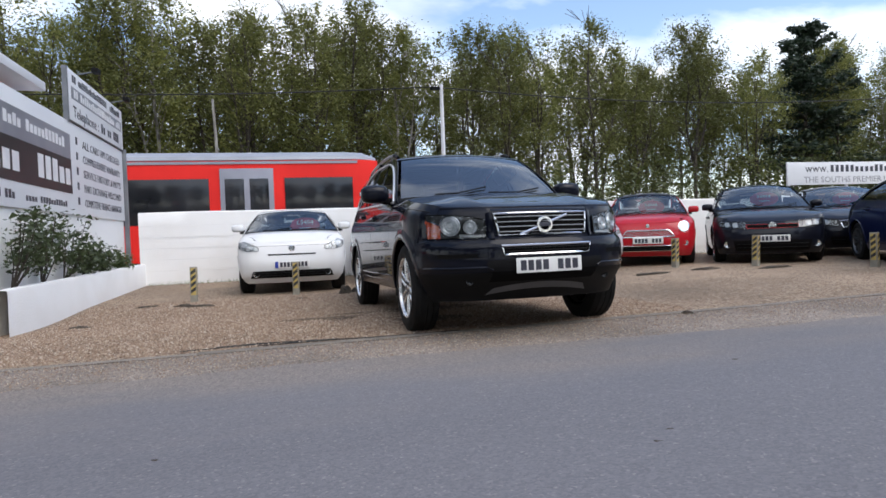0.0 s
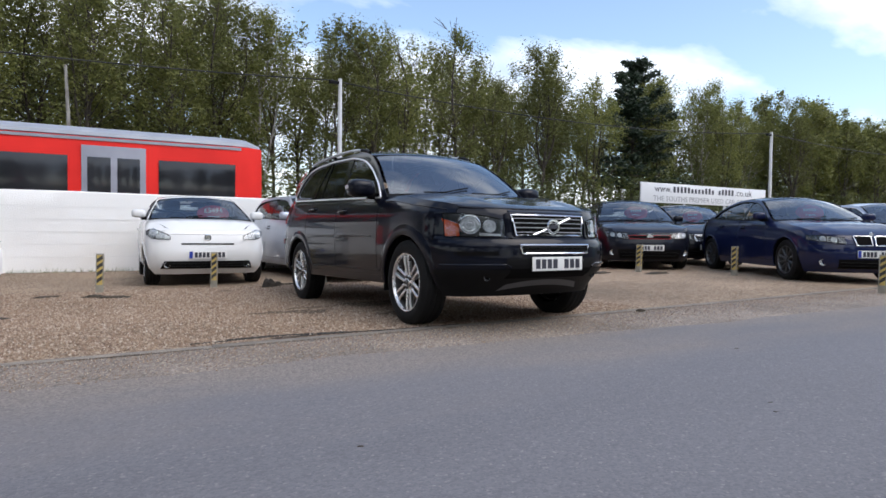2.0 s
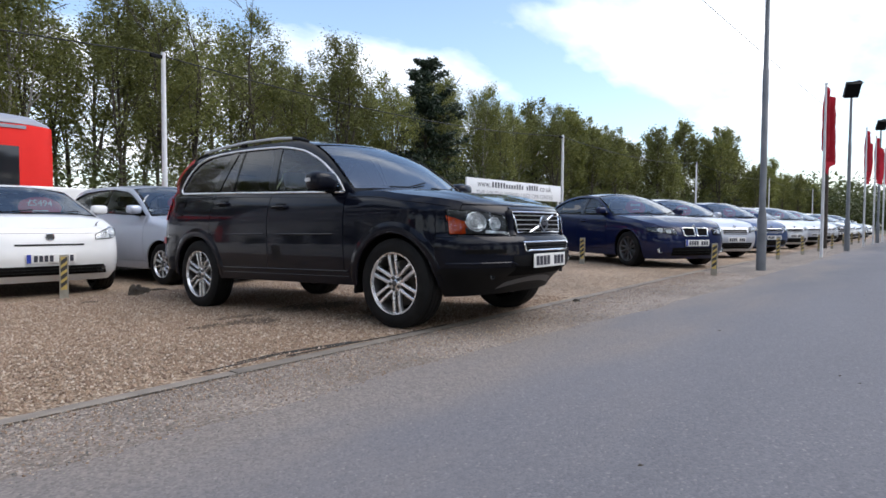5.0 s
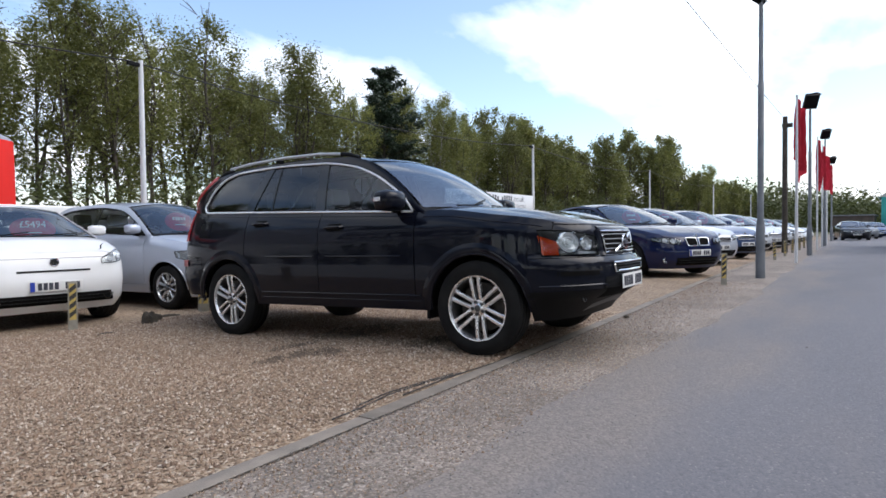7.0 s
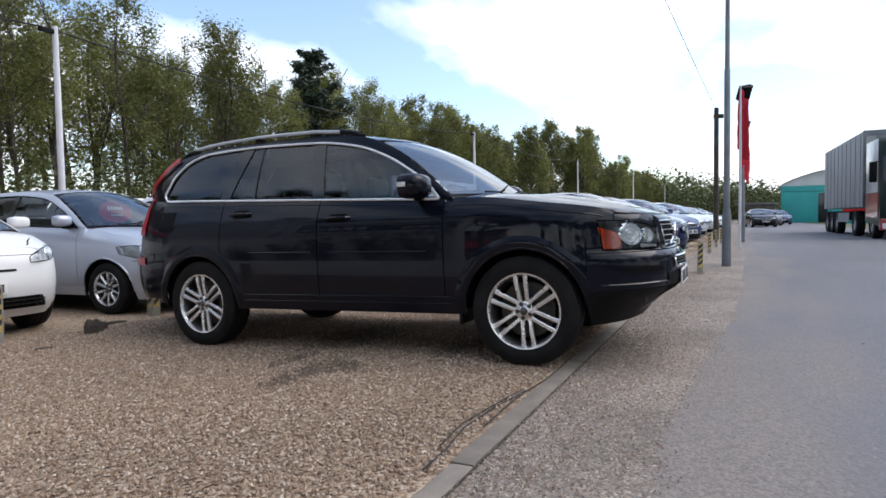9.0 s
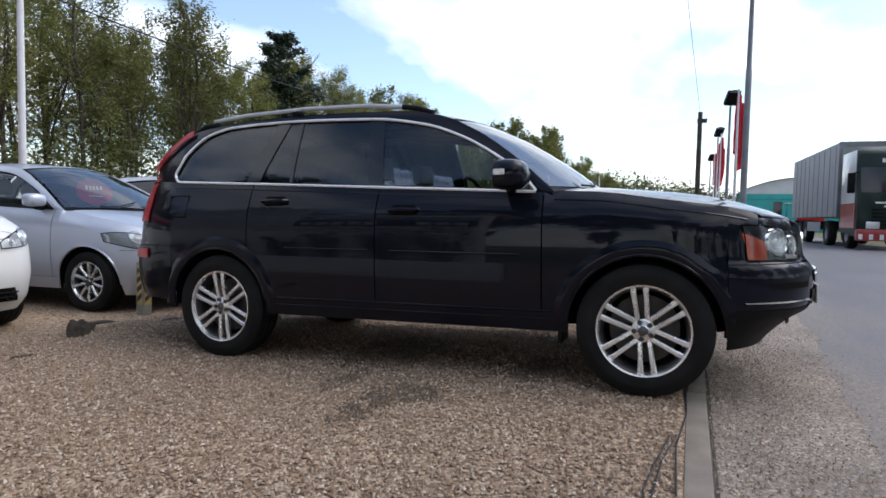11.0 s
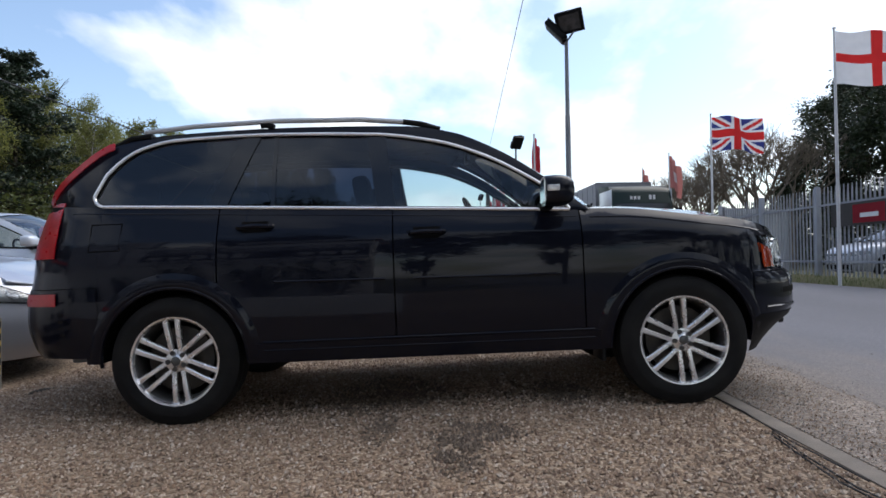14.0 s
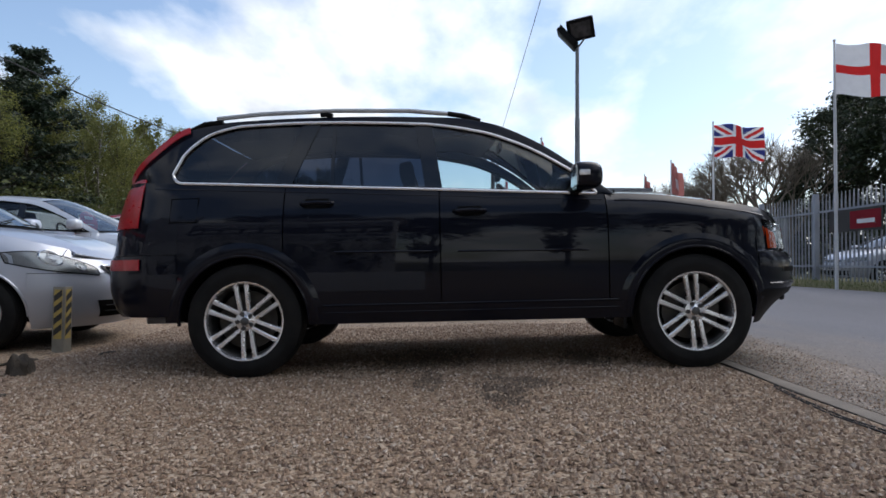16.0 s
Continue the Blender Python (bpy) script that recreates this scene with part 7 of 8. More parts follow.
# ---------- palisade fence on its grass verge ----------
FY, FZ = -2.95, 0.27
bm = bmesh.new()
sheet(bm, [[(x, y, ROAD_X(x) + z + 0.03 * noise.noise((x * 0.7, y, 0))) for y, z in ((-2.30, -0.03), (-2.42, 0.05), (-2.62, 0.13), (-2.9, 0.17), (-4.2, 0.18), (-6.0, 0.10), (-9.0, 0.02))] for x in [-30 + 0.5 * i for i in range(98)]])
tagged(part("verge", bm, M["earth"], None, smooth=60), "low grass bank under the fence", "verge", kind="structure")
fence = thing("palisade_fence", pose(0, FY, FZ), "grey steel palisade fence with pointed pales", "fence", kind="structure")
pale = bmesh.new()
prof = [(-0.032, 0.012), (-0.018, -0.006), (0.0, 0.004), (0.018, -0.006), (0.032, 0.012)]
rows = [[(x, y, z) for x, y in prof] for z in (-0.12, 1.98)]
sheet(pale, rows)
sheet(pale, [rows[1], [(x * 0.55, y, 2.08 if abs(x) > 0.02 else 2.13) for x, y in prof], [(x * 0.12, y, 2.20) for x, y in prof]])
bmesh.ops.remove_doubles(pale, verts=pale.verts, dist=1e-5)
p0 = part("pale", pale, M["palisade"], fence, smooth=0)
p0.location = (18.3, -0.03, 0)
pr = random.Random(8)
for i in range(1, 215):
    o = new("pale", p0.data)
    o.parent = fence
    o.location = (18.3 - 0.152 * i, -0.03, pr.uniform(-0.01, 0.01))
    o.rotation_euler = (0, pr.uniform(-0.006, 0.006), 0)
for i in range(13):
    part("fence_post", boxed(-0.05, 0.05, -0.03, 0.08, -0.2, 2.22, bevel=0.006, m=pose(18.45 - 2.74 * i, 0.04, 0)), M["palisade"], fence)
for z in (0.32, 1.72):
    part("fence_rail", boxed(-14.5, 18.5, 0.0, 0.045, z, z + 0.05), M["palisade"], fence)
gate = thing("steel_gate", pose(18.6, FY - 0.1, 0.12, 0, 0, -62), "solid grey sheet steel gate standing open", "gate")
part("gate_leaf", boxed(0.0, 3.6, -0.02, 0.02, 0.05, 2.3, bevel=0.006), M["palisade"], gate)
for x in (0.0, 1.75, 3.5):
    part("gate_frame", boxed(x, x + 0.08, -0.045, 0.045, 0.02, 2.34, bevel=0.006), M["steel_dark"], gate)
board = thing("fence_banner", pose(11.5, FY + 0.04, FZ), "dark red and black printed banner tied to the fence", "banner")
part("sheet", boxed(-0.95, 0.95, 0.0, 0.012, 1.18, 1.72), M["sign_black"], board)
part("print", boxed(-0.90, 0.15, 0.012, 0.015, 1.24, 1.66), M["flag_red"], board, "red panel")
part("print", boxed(-0.70, -0.10, 0.015, 0.018, 1.36, 1.46), M["white_ink"], board, "pale line of print")
red_bd = thing("warning_board", pose(20.9, -5.2, 0.1, 0, 0, -20), "red notice board inside the gate", "notice board")
part("sheet", boxed(-0.7, 0.7, 0, 0.03, 0.5, 1.5, bevel=0.006), M["flag_red"], red_bd)
part("leg", boxed(-0.6, -0.54, 0.03, 0.07, -0.1, 1.4), M["steel"], red_bd)
part("leg", boxed(0.54, 0.6, 0.03, 0.07, -0.1, 1.4), M["steel"], red_bd)
for i, (x, y, a, c) in enumerate(((9.4, -5.4, 175, "paint_white"), (12.3, -5.5, 170, "paint_grey"), (15.0, -5.4, 185, "paint_silver"), (26.5, -8.5, 60, "paint_silver"), (29.5, -8.0, 60, "paint_grey"))):
    nz = make_nose(lamp=(0.42, 0.80, 0.59, 0.70, 0.06), bowls=((0.58, 0.665, 0.045),), grille=(0.34, 0.38, 0.56, 0.67), slats=3, intake=(0.48, 0.52, 0.22, 0.36))
    build_car("hatchback", pose(x, y, 0.13, 0, 0, a), hatch(L=4.1), c, "parked hatchback behind the palisade fence", group="cars behind the fence", trim="black", doors=(0.5, 1.6, 2.3), pillars=(1.55,), plate=(0, 0.43), nose={"make": nz, "wing_y": -0.52, "tail_y": 2.9}, detail=False)

# grass tufts along the verge and the wall's foot
gr = random.Random(5)
pts, faces = [], []
for i in range(5200):
    if i < 3600:
        x, y = gr.uniform(2, 19), -2.32 - abs(gr.gauss(0, 0.22))
        z = ROAD_X(x) + min(0.16, max(0.0, (-2.36 - y) * 0.45))
        hh = gr.uniform(0.05, 0.17)
    else:
        x, y = gr.uniform(-2.6, 16), 13.38 - 0.028 * (0) - abs(gr.gauss(0, 0.05)) - 0.028 * gr.uniform(0, 1)
        y -= 0.028 * (x + 2.75)
        z, hh = ground_z(x, y), gr.uniform(0.02, 0.10)
    a, b = gr.uniform(0, 6.28), gr.uniform(-0.05, 0.05)
    k = len(pts)
    pts += [(x - 0.005 * math.cos(a), y - 0.005 * math.sin(a), z - 0.01), (x + 0.005 * math.cos(a), y + 0.005 * math.sin(a), z - 0.01), (x + b, y + gr.uniform(-0.05, 0.05), z + hh)]
    faces.append((k, k + 1, k + 2))
me = bpy.data.meshes.new("grass")
me.from_pydata(pts, [], faces)
me.materials.append(M["grass"])
tagged(new("grass", me), "thin grass along the verge and wall foot", "grass", kind="stuff")

# ---------- articulated lorry coming down the road ----------


def lorry(m):
    t = thing("lorry", m, "articulated lorry with white and dark green cab and grey trailer", "lorry")
    W = 1.25
    # cab: front face at local y = 0, body behind it
    prof = [(0.10, 0.45), (0.0, 0.75), (-0.02, 1.3), (0.05, 1.95), (0.28, 2.85), (0.45, 3.35), (0.8, 3.62), (2.1, 3.72), (2.2, 3.70), (2.2, 0.6), (0.9, 0.5)]
    bm = bmesh.new()
    cols = [[(x, y + 0.10 * (abs(x) / W) ** 4, z) for y, z in prof] for x in ramp(-W, W, 11)]
    vs = sheet(bm, cols, closed=True)
    for c in (vs[0], vs[-1]):
        bm.faces.new(c)
    cab = part("cab", bm, M["lorry_green"], t, "dark green cab")
    part("cab_front", shell([[(x, y0 - 0.012 + 0.10 * (abs(x) / W) ** 4, z) for y0, z in ((0.0, 0.80), (-0.02, 1.3), (0.04, 1.92))] for x in ramp(-1.15, 1.15, 9)]), M["lorry_green"], cab, "dark green front panel")
    part("windscreen", shell([[(x, y0 - 0.014 + 0.10 * (abs(x) / W) ** 4, z) for y0, z in ((0.06, 1.98), (0.16, 2.4), (0.285, 2.86))] for x in ramp(-1.15, 1.15, 9)]), M["train_glass"], cab)
    part("header_board", shell([[(x, y0 - 0.02 + 0.10 * (abs(x) / W) ** 4, z) for y0, z in ((0.30, 2.90), (0.45, 3.33))] for x in ramp(-1.12, 1.12, 9)]), M["lorry_green"], cab, "dark board above the windscreen")
    bar_row("header_print", -0.55, 0.55, 3.02, 3.20, 7, M["white_ink"], cab, pose(0, 0.315, 0), gap=0.35, seed=3)
    for k in range(5):
        part("grille_bar", boxed(-0.85, 0.85, -0.045, -0.02, 0.85 + 0.13 * k, 0.91 + 0.13 * k, bevel=0.005), M["black"], cab)
    part("front_print", boxed(-0.75, 0.75, -0.035, -0.015, 1.60, 1.66), M["white_ink"], cab)
    part("front_print", boxed(-0.5, 0.5, -0.035, -0.015, 1.48, 1.53), M["white_ink"], cab)
    bp = part("bumper", boxed(-W, W, -0.06, 0.25, 0.32, 0.72, bevel=0.05), M["lorry_red"], t, "red bumper with white chevrons")
    for k in range(8):
        part("chevron", boxed(-1.2 + 0.31 * k, -1.08 + 0.31 * k, -0.066, -0.06, 0.37, 0.55), M["white_ink"], bp)
    for s in (-1, 1):
        part("headlamp", boxed(s * 0.80 - 0.2, s * 0.80 + 0.2, -0.07, -0.02, 0.74, 0.98, bevel=0.02), M["lamp_bowl"], t)
        mi = part("mirror", boxed(s * 1.44 - 0.11, s * 1.44 + 0.11, 0.10, 0.25, 1.95, 2.65, bevel=0.03), M["black"], t)
        part("mirror_arm", tube(bmesh.new(), [(s * 1.2, 0.3, 2.7), (s * 1.42, 0.18, 2.62)], 0.025, 6), M["black"], mi)
        part("side_skirt", boxed(s * W - 0.02, s * W + 0.01, 0.3, 2.1, 0.75, 1.6), M["lorry_red"], t, "red lower cab side")
        part("side_panel", boxed(s * W - 0.012, s * W + 0.003, 0.42, 2.15, 1.62, 3.45, bevel=0.002), M["lorry_white"], t, "white cab side")
        part("side_window", boxed(s * W - 0.01, s * W + 0.006, 0.5, 1.3, 1.95, 2.65, bevel=0.002), M["train_glass"], t)
    part("chassis", boxed(-0.5, 0.5, 0.5, 11.3, 0.6, 1.0), M["void"], t)
    tr = part("trailer", boxed(-W, W, 2.75, 11.6, 1.15, 4.0, bevel=0.03), M["lorry_grey"], t, "grey curtain-sided trailer")
    part("trailer_front", boxed(-W - 0.01, W + 0.01, 2.72, 2.80, 1.1, 4.02, bevel=0.02), M["steel_dark"], tr)
    for s in (-1, 1):
        for k in range(9):
            part("curtain_strap", boxed(s * W - 0.012, s * W + 0.014, 3.2 + 0.93 * k, 3.25 + 0.93 * k, 1.1, 3.9), M["steel_dark"], tr)
        part("side_guard", boxed(s * W - 0.03, s * W, 5.2, 7.6, 0.55, 0.95), M["steel"], tr)
        for y in (1.35, 4.35, 8.3, 9.6, 10.9):
            w = part("wheel", lathe(bmesh.new(), [(-0.15, 0.28), (-0.15, 0.48), (-0.10, 0.51), (0.10, 0.51), (0.15, 0.48), (0.15, 0.29)], 26), M["rubber"], t)
            w.location = (s * 1.08, y, 0.51)
            part("hub", lathe(bmesh.new(), [(s * 0.13, 0.29), (s * 0.02, 0.24), (s * 0.02, 0.14), (s * 0.12, 0.12), (s * 0.12, 0.001)], 18), M["steel"], w)
    return t


lorry(pose(22.3, -1.6, 0.10, 0, 0, -88))

# ---------- far end of the road ----------
M["shed_brown"] = surf("dark_shed_boards", (0.055, 0.042, 0.036), (0.085, 0.066, 0.055), scale=2, rough=0.8)
hall = thing("workshop_hall", pose(78, -7.3, 0.0, 0, 0, -4), "teal clad hall with a pale curved roof", "building")
part("wall", boxed(0, 18, -6, 7, 0, 4.3, bevel=0.02), M["teal"], hall)
bm = bmesh.new()
arc = [(y, 4.3 + 1.9 * math.sin((y + 6.3) / 13.6 * math.pi) ** 0.8) for y in ramp(-6.3, 7.3, 20)]
sheet(bm, [[(x, y, z) for y, z in arc] for x in (-0.4, 18.4)])
part("roof", bm, M["pale_roof"], hall)
bm = bmesh.new()
bm.faces.new([bm.verts.new((-0.05, y, z - 0.02)) for y, z in arc])
part("gable", bm, M["pale_roof"], hall)
for y in (-4.4, -1.0, 2.4):
    part("shutter", boxed(-0.06, 0.0, y, y + 0.9, 0.1, 3.4, bevel=0.01), M["train_glass"], hall, "dark roller shutter")
part("fascia", boxed(-0.08, 0.0, -6, 7, 3.7, 4.3), M["teal"], hall)
hut = thing("cabin", pose(68, -6.2, 0.0, 0, 0, -4), "small teal cabin with a red and white poster", "cabin")
part("wall", boxed(0, 4, -2.0, 2.0, 0, 2.9, bevel=0.02), M["teal"], hut)
part("poster", boxed(-0.03, 0.0, -1.2, 1.2, 0.7, 1.5), M["flag_crimson"], hut)
part("roof", boxed(-0.2, 4.2, -2.2, 2.2, 2.9, 3.0), M["pale_roof"], hut)
brick = thing("brick_shed", pose(76, -1.2, 0.0, 0, 0, -4), "low brown shed beside the hall", "shed")
part("wall", boxed(0, 6, 1.6, 5.4, 0, 2.3, bevel=0.02), M["shed_brown"], brick)
part("roof", boxed(-0.2, 6.2, 1.4, 5.6, 2.3, 2.42), M["steel_dark"], brick)
for i, (x, y, c) in enumerate(((50.0, 2.3, "paint_ink"), (57.0, 1.6, "paint_grey"), (63.0, 0.5, "paint_blue"))):
    nz = make_nose(lamp=(0.42, 0.80, 0.59, 0.70, 0.06), bowls=((0.58, 0.665, 0.045),), grille=(0.34, 0.38, 0.56, 0.67), slats=3, intake=(0.48, 0.52, 0.22, 0.36))
    build_car("saloon_car", pose(x, y, 0.09, 0, 0, -80), saloon(), c, "dark saloon parked at the far end of the road", group="cars at the road's end", trim="black", doors=(0.6, 1.6, 2.35), pillars=(1.57,), plate=(0, 0.43), nose={"make": nz, "wing_y": -0.52, "tail_y": 3.02}, detail=False)

# ---------- railway poles and wires ----------
tops = []
for x, y, h in ((-15.0, 15.2, 4.5), (3.9, 14.6, 4.45), (19.4, 13.3, 4.42), (41.0, 14.4, 5.2), (61.0, 13.6, 5.3), (82.0, 12.8, 5.3)):
    p = thing("utility_pole", pose(x, y, 0.0), "slim pale pole beside the railway", "pole", group="railway poles")
    part("column", lathe(bmesh.new(), [(-0.1, 0.06), (h, 0.045), (h, 0.0001)], 12, axis="z"), M["white_pole"], p)
    part("bracket", boxed(-0.28, 0.04, -0.03, 0.03, h - 0.14, h - 0.06, bevel=0.01), M["black"], p)
    tops.append(Vector((x - 0.2, y, h - 0.06)))


def wire(a, b, sag, r, label):
    pts = [a.lerp(b, u) - Vector((0, 0, sag * 4 * u * (1 - u))) for u in ramp(0, 1, 14)]
    return tagged(part("overhead_wire", tube(bmesh.new(), pts, r, 5), M["cable"], None), label, "wire", group="wires")


for a, b in zip(tops, tops[1:]):
    wire(a, b, 0.35, 0.014, "thin black wire strung between the poles")
wire(Vector((22.8, 4.75, 5.0)), Vector((-22.0, 6.1, 5.2)), 0.15, 0.006, "thin slack wire crossing the sky")
post = thing("dead_tree", pose(-1.75, 20.2, 0.0), "pale dead birch trunk behind the train", "tree")
part("trunk", tube(bmesh.new(), [(0, 0, 0), (0.03, 0, 2.5), (-0.08, 0, 5.2)], 0.075, 8, taper=0.5), M["bark"], post)

# ---------- trees round the rest of the place ----------
yew = birch(41, 8.5, 6500, low=0.08, mat="ivy", bark="bark_dark", size=0.17, spread=1.5)
yew.name = "evergreen_tree"
tagged(yew, "dense dark evergreen tree behind the fence", "tree", "trees across the road")
yew.matrix_basis = pose(17.5, -14.5, 0)
er = random.Random(17)
thick = birch(43, 8.5, 15000, low=0.06, mat="ivy", bark="bark_dark", size=0.085, spread=1.5)
thick.name = "evergreen_tree"
tagged(thick, "dense dark evergreen tree behind the fence", "tree", "trees across the road")
thick.matrix_basis = pose(25.0, -13.6, 0)
for x, y, s in ((28.2, -14.2, 1.1), (31.6, -14.6, 1.05), (34.6, -15.2, 0.8), (37.4, -15.6, 0.6), (21.5, -13.2, 1.05), (23.2, -15.5, 1.15)):
    o = copy_thing(thick, Matrix())
    o.matrix_basis = Matrix.LocRotScale((x, y, 0), Euler((0, 0, er.uniform(0, 6.28))), (s,) * 3)
# coarse copies out of view, added so the paint reflects something dark
for x, y, s in ((13, -13.5, 1.25), (9, -14, 1.1), (4, -14, 1.2), (-2, -13, 1.1), (-8, -13, 1.2), (-14, -12, 1.2), (20, -19, 1.35), (15, -18, 1.4)):
    o = copy_thing(yew, Matrix())
    o.matrix_basis = Matrix.LocRotScale((x, y, 0), Euler((0, 0, er.uniform(0, 6.28))), (s,) * 3)
# unseen row behind the camera, made up to darken reflections in the car sides
for y in (-20, -15.5, -11, -6.5, -2, 2.5, 7, 11.5, 16, 20.5, 25):
    o = copy_thing(yew, Matrix())
    o.matrix_basis = Matrix.LocRotScale((-15 + er.uniform(-1, 1), y, 0), Euler((0, 0, er.uniform(0, 6.28))), (er.uniform(0.9, 1.2),) * 3)
    tagged(o, "unseen dark evergreen tree added beyond the yard's end for reflections")


def bare_tree(seed, h):
    rng = random.Random(seed)
    t = thing("bare_tree", None, "leafless tree with a fan of fine twigs", "tree", "trees across the road")
    bm = bmesh.new()

    def grow(p, d, ln, r, depth):
        q = p + d * ln
        tube(bm, [p, p.lerp(q, 0.5) + Vector((rng.gauss(0, 0.03), rng.gauss(0, 0.03), 0)) * ln, q], r, 5 if depth < 2 else 3, taper=0.6)
        if depth < 5:
            for k in range(3 if depth < 2 else 4):
                nd = (d + Vector((rng.gauss(0, 0.40), rng.gauss(0, 0.40), rng.gauss(0.10, 0.22)))).normalized()
                grow(p.lerp(q, rng.uniform(0.65, 1.0)), nd, ln * rng.uniform(0.6, 0.82), r * 0.55, depth + 1)
    grow(Vector((0, 0, 0)), Vector((0, 0, 1)), h * 0.27, h * 0.018, 0)
    part("trunk", bm, M["twig"], t)
    return t


bt = bare_tree(2, 8.5)
bt.matrix_basis = pose(35, -8.8, 0)
for x, y, s, a in ((38, -10.5, 1.15, 80), (33, -7.9, 0.95, 200), (42, -11.5, 1.25, 300), (46, -12, 1.2, 30), (40, -8.5, 1.0, 140), (29.0, -9.6, 1.2, 10), (31.2, -10.6, 1.3, 95), (27.4, -10.4, 1.15, 160), (33.6, -11.2, 1.35, 310), (36.5, -10.0, 1.1, 250)):
    o = copy_thing(bt, Matrix())
    o.matrix_basis = Matrix.LocRotScale((x, y, 0), Euler((0, 0, radians(a))), (s,) * 3)
far_wood("hedge", "dark hedge along the far side of the road", 7000, (24, 90), (-17, -14.5), lambda x, y: 2.6, "ivy", 0.35, 24)

# ---------- planter shrubs ----------
for i, (y, h, s) in enumerate(((7.7, 0.95, 0.95), (8.6, 1.05, 1.0), (9.4, 0.85, 0.9), (10.1, 0.55, 0.6), (11.0, 0.4, 0.5), (12.2, 0.34, 0.4))):
    rng_s = random.Random(60 + i)
    t = thing("shrub", pose(-2.90, y, 0.34), "straggly evergreen shrub in the planter", "shrub", group="planter shrubs")
    bm = bmesh.new()
    spots = []
    for k in range(9):
        a = rng_s.uniform(0, 6.28)
        tip = Vector((0.14 + math.cos(a) * 0.16 * s, math.sin(a) * 0.42 * s, h * rng_s.uniform(0.45, 1.0)))
        tube(bm, [(0, 0, 0), tip * 0.5 + Vector((0.02, 0.02, 0)), tip], 0.010, 5, taper=0.4)
        spots += [(tip, 0.075), (tip * 0.75, 0.085), (tip * 0.5, 0.07)]
    part("stem", bm, M["bark_dark"], t)
    me = leaves(520, spots, 0.036, rng_s)
    me.materials.append(M["shrub"])
    new("foliage", me).parent = t

# ---------- litter on the gravel ----------


def clod(x, y, w, d, h, seed, label, name="clod"):
    rng = random.Random(seed)
    bm = bmesh.new()
    bmesh.ops.create_icosphere(bm, subdivisions=3, radius=1.0)
    for v in bm.verts:
        k = 1 + 0.45 * noise.noise(v.co * 1.7 + Vector((seed, 0, 0))) + 0.2 * noise.noise(v.co * 5 + Vector((0, seed, 0)))
        v.co = Vector((v.co.x * w * k, v.co.y * d * k, max(-0.2, v.co.z) * h * k))
    o = part(name, bm, M["dirt"], None, smooth=50)
    o.matrix_basis = pose(x, y, ground_z(x, y), 0, 0, rng.uniform(-25, 25))
    return tagged(o, label, "debris", group="litter on the gravel")


for i, (x, y, w, d, h) in enumerate(((-2.17, 7.38, 0.13, 0.05, 0.02), (-1.84, 9.17, 0.16, 0.05, 0.018), (-1.17, 8.90, 0.22, 0.06, 0.022), (-1.35, 8.98, 0.14, 0.04, 0.03), (0.85, 9.42, 0.09, 0.07, 0.12), (1.0, 9.50, 0.06, 0.05, 0.07), (1.25, 9.7, 0.13, 0.03, 0.02), (1.72, 9.35, 0.10, 0.03, 0.012),
                                    (0.2, 9.1, 0.09, 0.03, 0.012), (5.6, 8.6, 0.3, 0.07, 0.03), (6.5, 8.5, 0.25, 0.06, 0.03), (7.3, 7.9, 0.3, 0.07, 0.03), (3.35, 4.78, 0.05, 0.025, 0.025))):
    clod(x, y, w, d, h, i + 1, "dark clod of earth and leaves on the gravel")
for i, (x, y) in enumerate(((1.2, 2.1), (1.32, 2.2), (3.1, 2.0), (4.4, 1.4), (-0.6, 2.6), (2.4, 3.1), (5.8, 2.4), (0.4, 1.2))):
    clod(x, y, 0.022, 0.012, 0.008, 40 + i, "small dark scrap of dirt on the road")
# the strap of torn membrane beside the kerb
for i, (x0, y0, pts) in enumerate(((-0.85, 5.00, ((0, 0), (0.25, 0.012), (0.5, 0.05), (0.85, 0.03), (1.2, -0.02))), (-0.6, 5.05, ((0, 0), (0.3, 0.03), (0.6, 0.0), (0.9, -0.04))), (-0.3, 4.97, ((0, 0), (0.5, 0.01), (1.0, -0.03), (1.6, -0.02))))):
    o = part("strap", tube(bmesh.new(), [(a, b, 0.004) for a, b in pts], 0.004, 5), M["cable"], None)
    o.matrix_basis = pose(x0, y0, ground_z(x0, y0) + 0.004)
    tagged(o, "torn black strip of membrane along the kerb", "strip", group="litter on the gravel")

# ---------- loose stones ----------


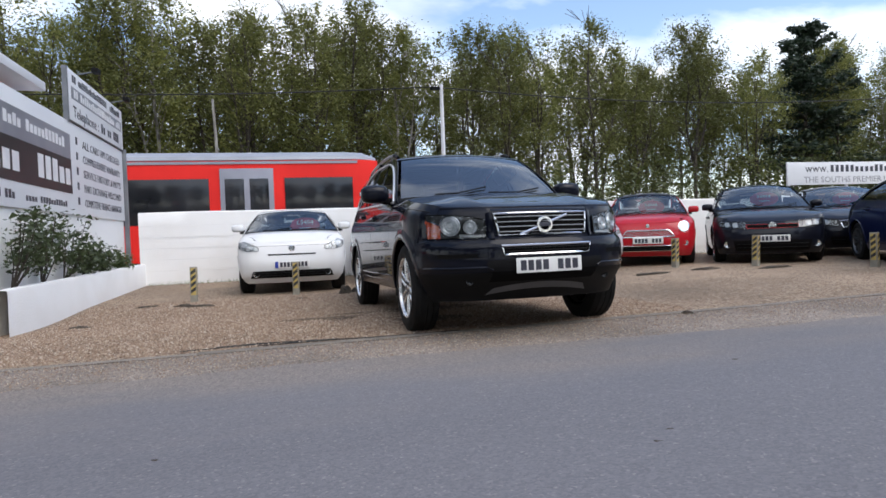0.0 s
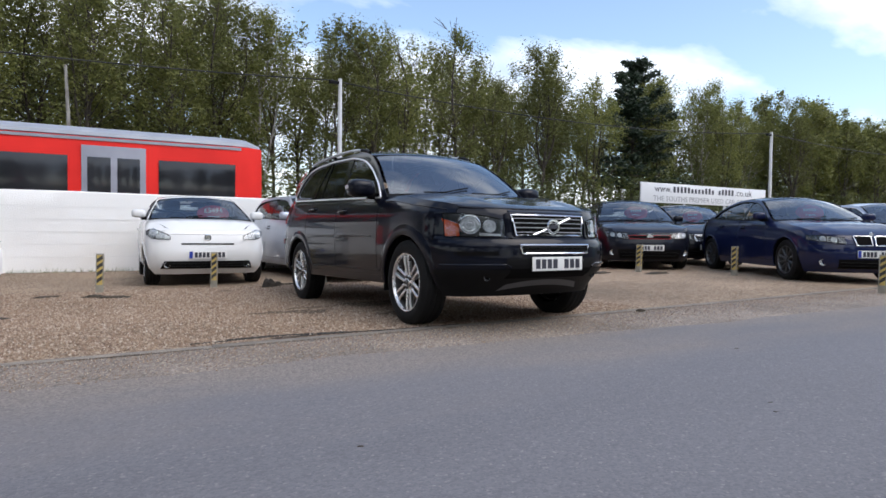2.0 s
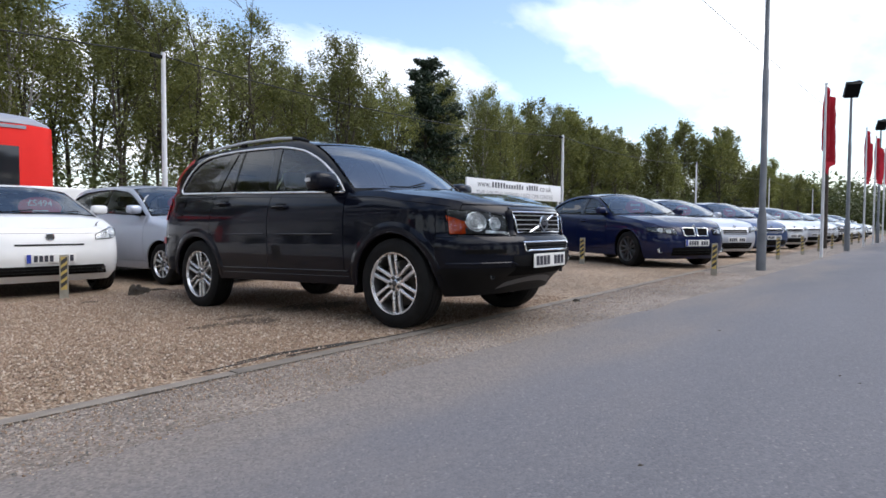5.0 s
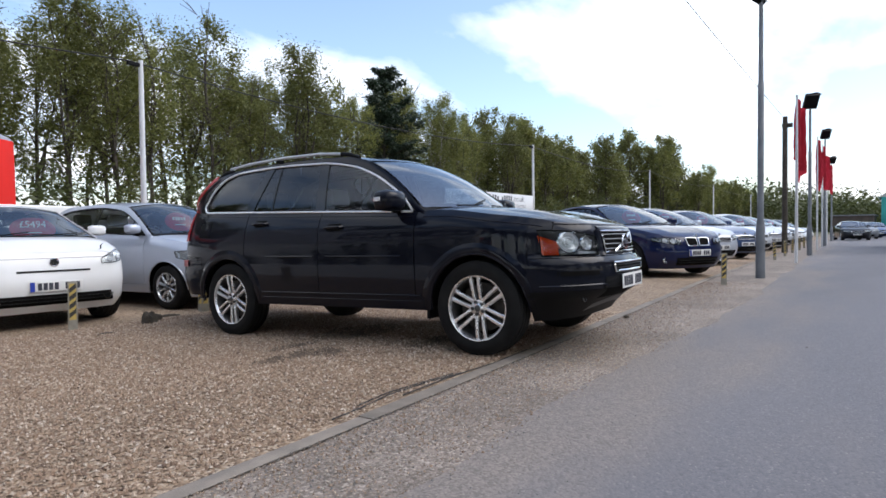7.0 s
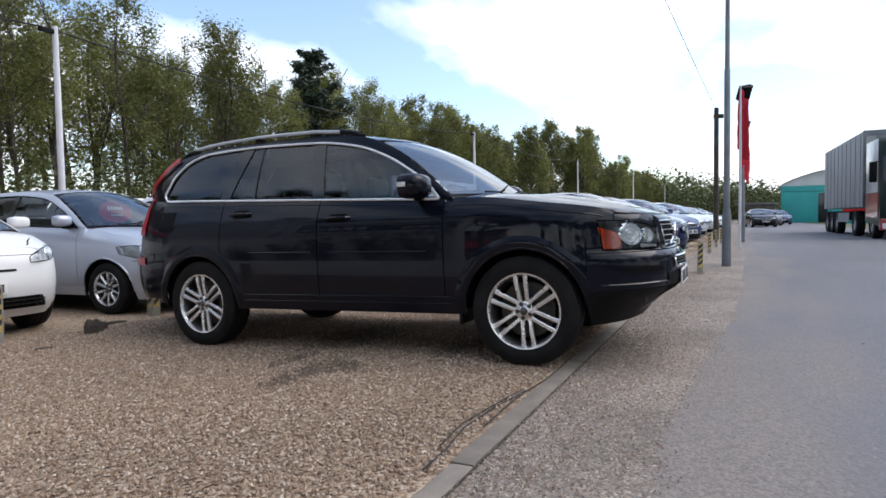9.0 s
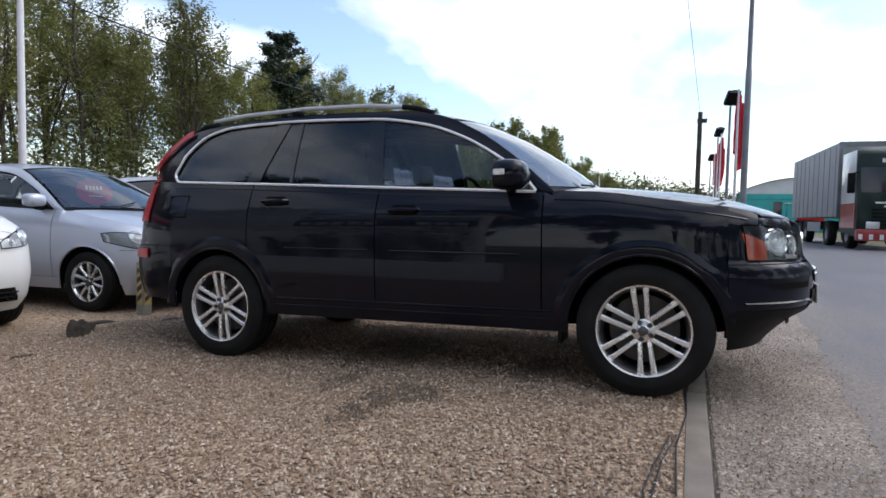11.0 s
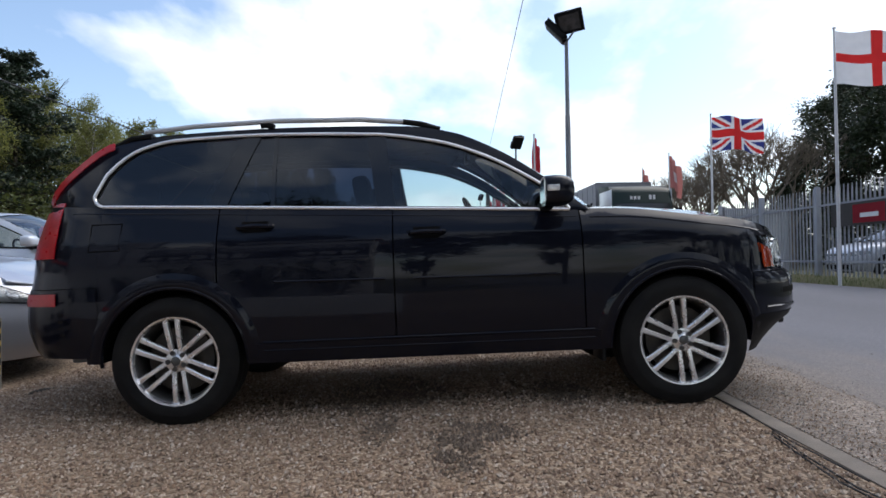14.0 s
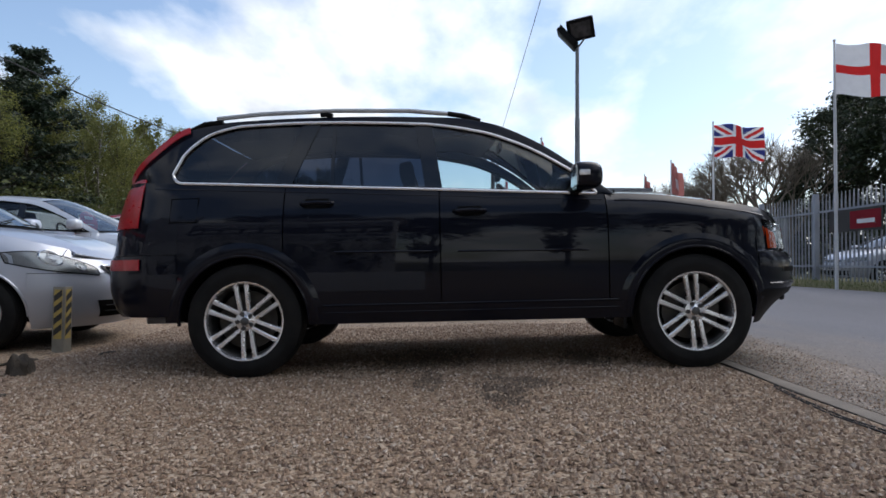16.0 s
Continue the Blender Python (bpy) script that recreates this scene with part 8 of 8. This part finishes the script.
def scatter(name, label, n, pick, size, mat, seed, lift=0.0):
    rs = np.random.RandomState(seed)
    base = np.array([(1, 0, -0.2), (0, 1, -0.2), (-1, 0, -0.2), (0, -1, -0.2), (0, 0, 0.8)], float)
    tri = np.array([(0, 1, 4), (1, 2, 4), (2, 3, 4), (3, 0, 4)])
    xy = pick(rs, n)
    n = len(xy)
    zs = np.array([ground_z(a, b) for a, b in xy])
    s = size * rs.uniform(0.5, 1.45, (n, 1, 1)) * rs.uniform(0.65, 1.3, (n, 1, 3))
    a = rs.uniform(0, 6.283, n)
    v = base[None] * s * rs.uniform(0.75, 1.25, (n, 5, 1))
    tl = rs.uniform(-0.5, 0.5, (n, 1))
    v[:, :, 2] += v[:, :, 0] * tl
    c, q = np.cos(a)[:, None], np.sin(a)[:, None]
    x, y = v[:, :, 0] * c - v[:, :, 1] * q, v[:, :, 0] * q + v[:, :, 1] * c
    out = np.stack([x + xy[:, 0:1], y + xy[:, 1:2], v[:, :, 2] + (zs + lift)[:, None]], axis=2).reshape(-1, 3)
    f = (tri[None] + 5 * np.arange(n)[:, None, None]).reshape(-1, 3)
    me = bpy.data.meshes.new(name)
    me.from_pydata(out.tolist(), [], f.tolist())
    me.materials.append(M[mat])
    return tagged(new(name, me), label, "gravel", kind="stuff")


STAINS = ((0.44, 6.34, 0.20, 0.26), (0.30, 6.45, 0.50, 0.17), (0.62, 6.85, 0.32, 0.10), (1.5, 6.9, 0.6, 0.4), (1.3, 5.8, 0.4, 0.2))


def in_stain(p):
    k = np.zeros(len(p))
    for x, y, a, b in STAINS:
        k = np.maximum(k, 1 - ((p[:, 0] - x) / a) ** 2 - ((p[:, 1] - y) / b) ** 2)
    return np.clip(k, 0, 1)


def yard_near(rs, n):
    p = np.stack([rs.uniform(-2.55, 3.6, n), rs.uniform(4.98, 9.6, n)], axis=1)
    return p[rs.rand(n) > in_stain(p) * 0.75]


def yard_stain(rs, n):
    p = np.stack([rs.uniform(-2.5, 3.6, n), rs.uniform(4.98, 9.6, n)], axis=1)
    return p[rs.rand(n) < in_stain(p) * 0.9 * (0.35 + 0.65 * (np.sin(p[:, 0] * 23 + np.sin(p[:, 1] * 17) * 2) > -0.2))]


scatter("gravel_stones", "loose tan and white pebbles of the yard", 78000, yard_near, 0.0082, "stone", 1, 0.002)
scatter("stained_stones", "oil-darkened pebbles in patches", 240000, yard_stain, 0.0092, "stone_dark", 2, 0.002)
scatter("verge_stones", "small brown stones strewn on the road edge", 16000, lambda rs, n: np.stack([rs.uniform(-3.8, 8, n), 4.84 - np.abs(rs.normal(0, 0.38, n))], axis=1), 0.0048, "stone", 5, 0.0)
scatter("road_grit", "pale grit thrown onto the road edge", 6000, lambda rs, n: np.stack([rs.uniform(-3.5, 5, n), 4.84 - np.abs(rs.normal(0, 0.4, n))], axis=1), 0.0042, "stone_grey", 3, 0.004)
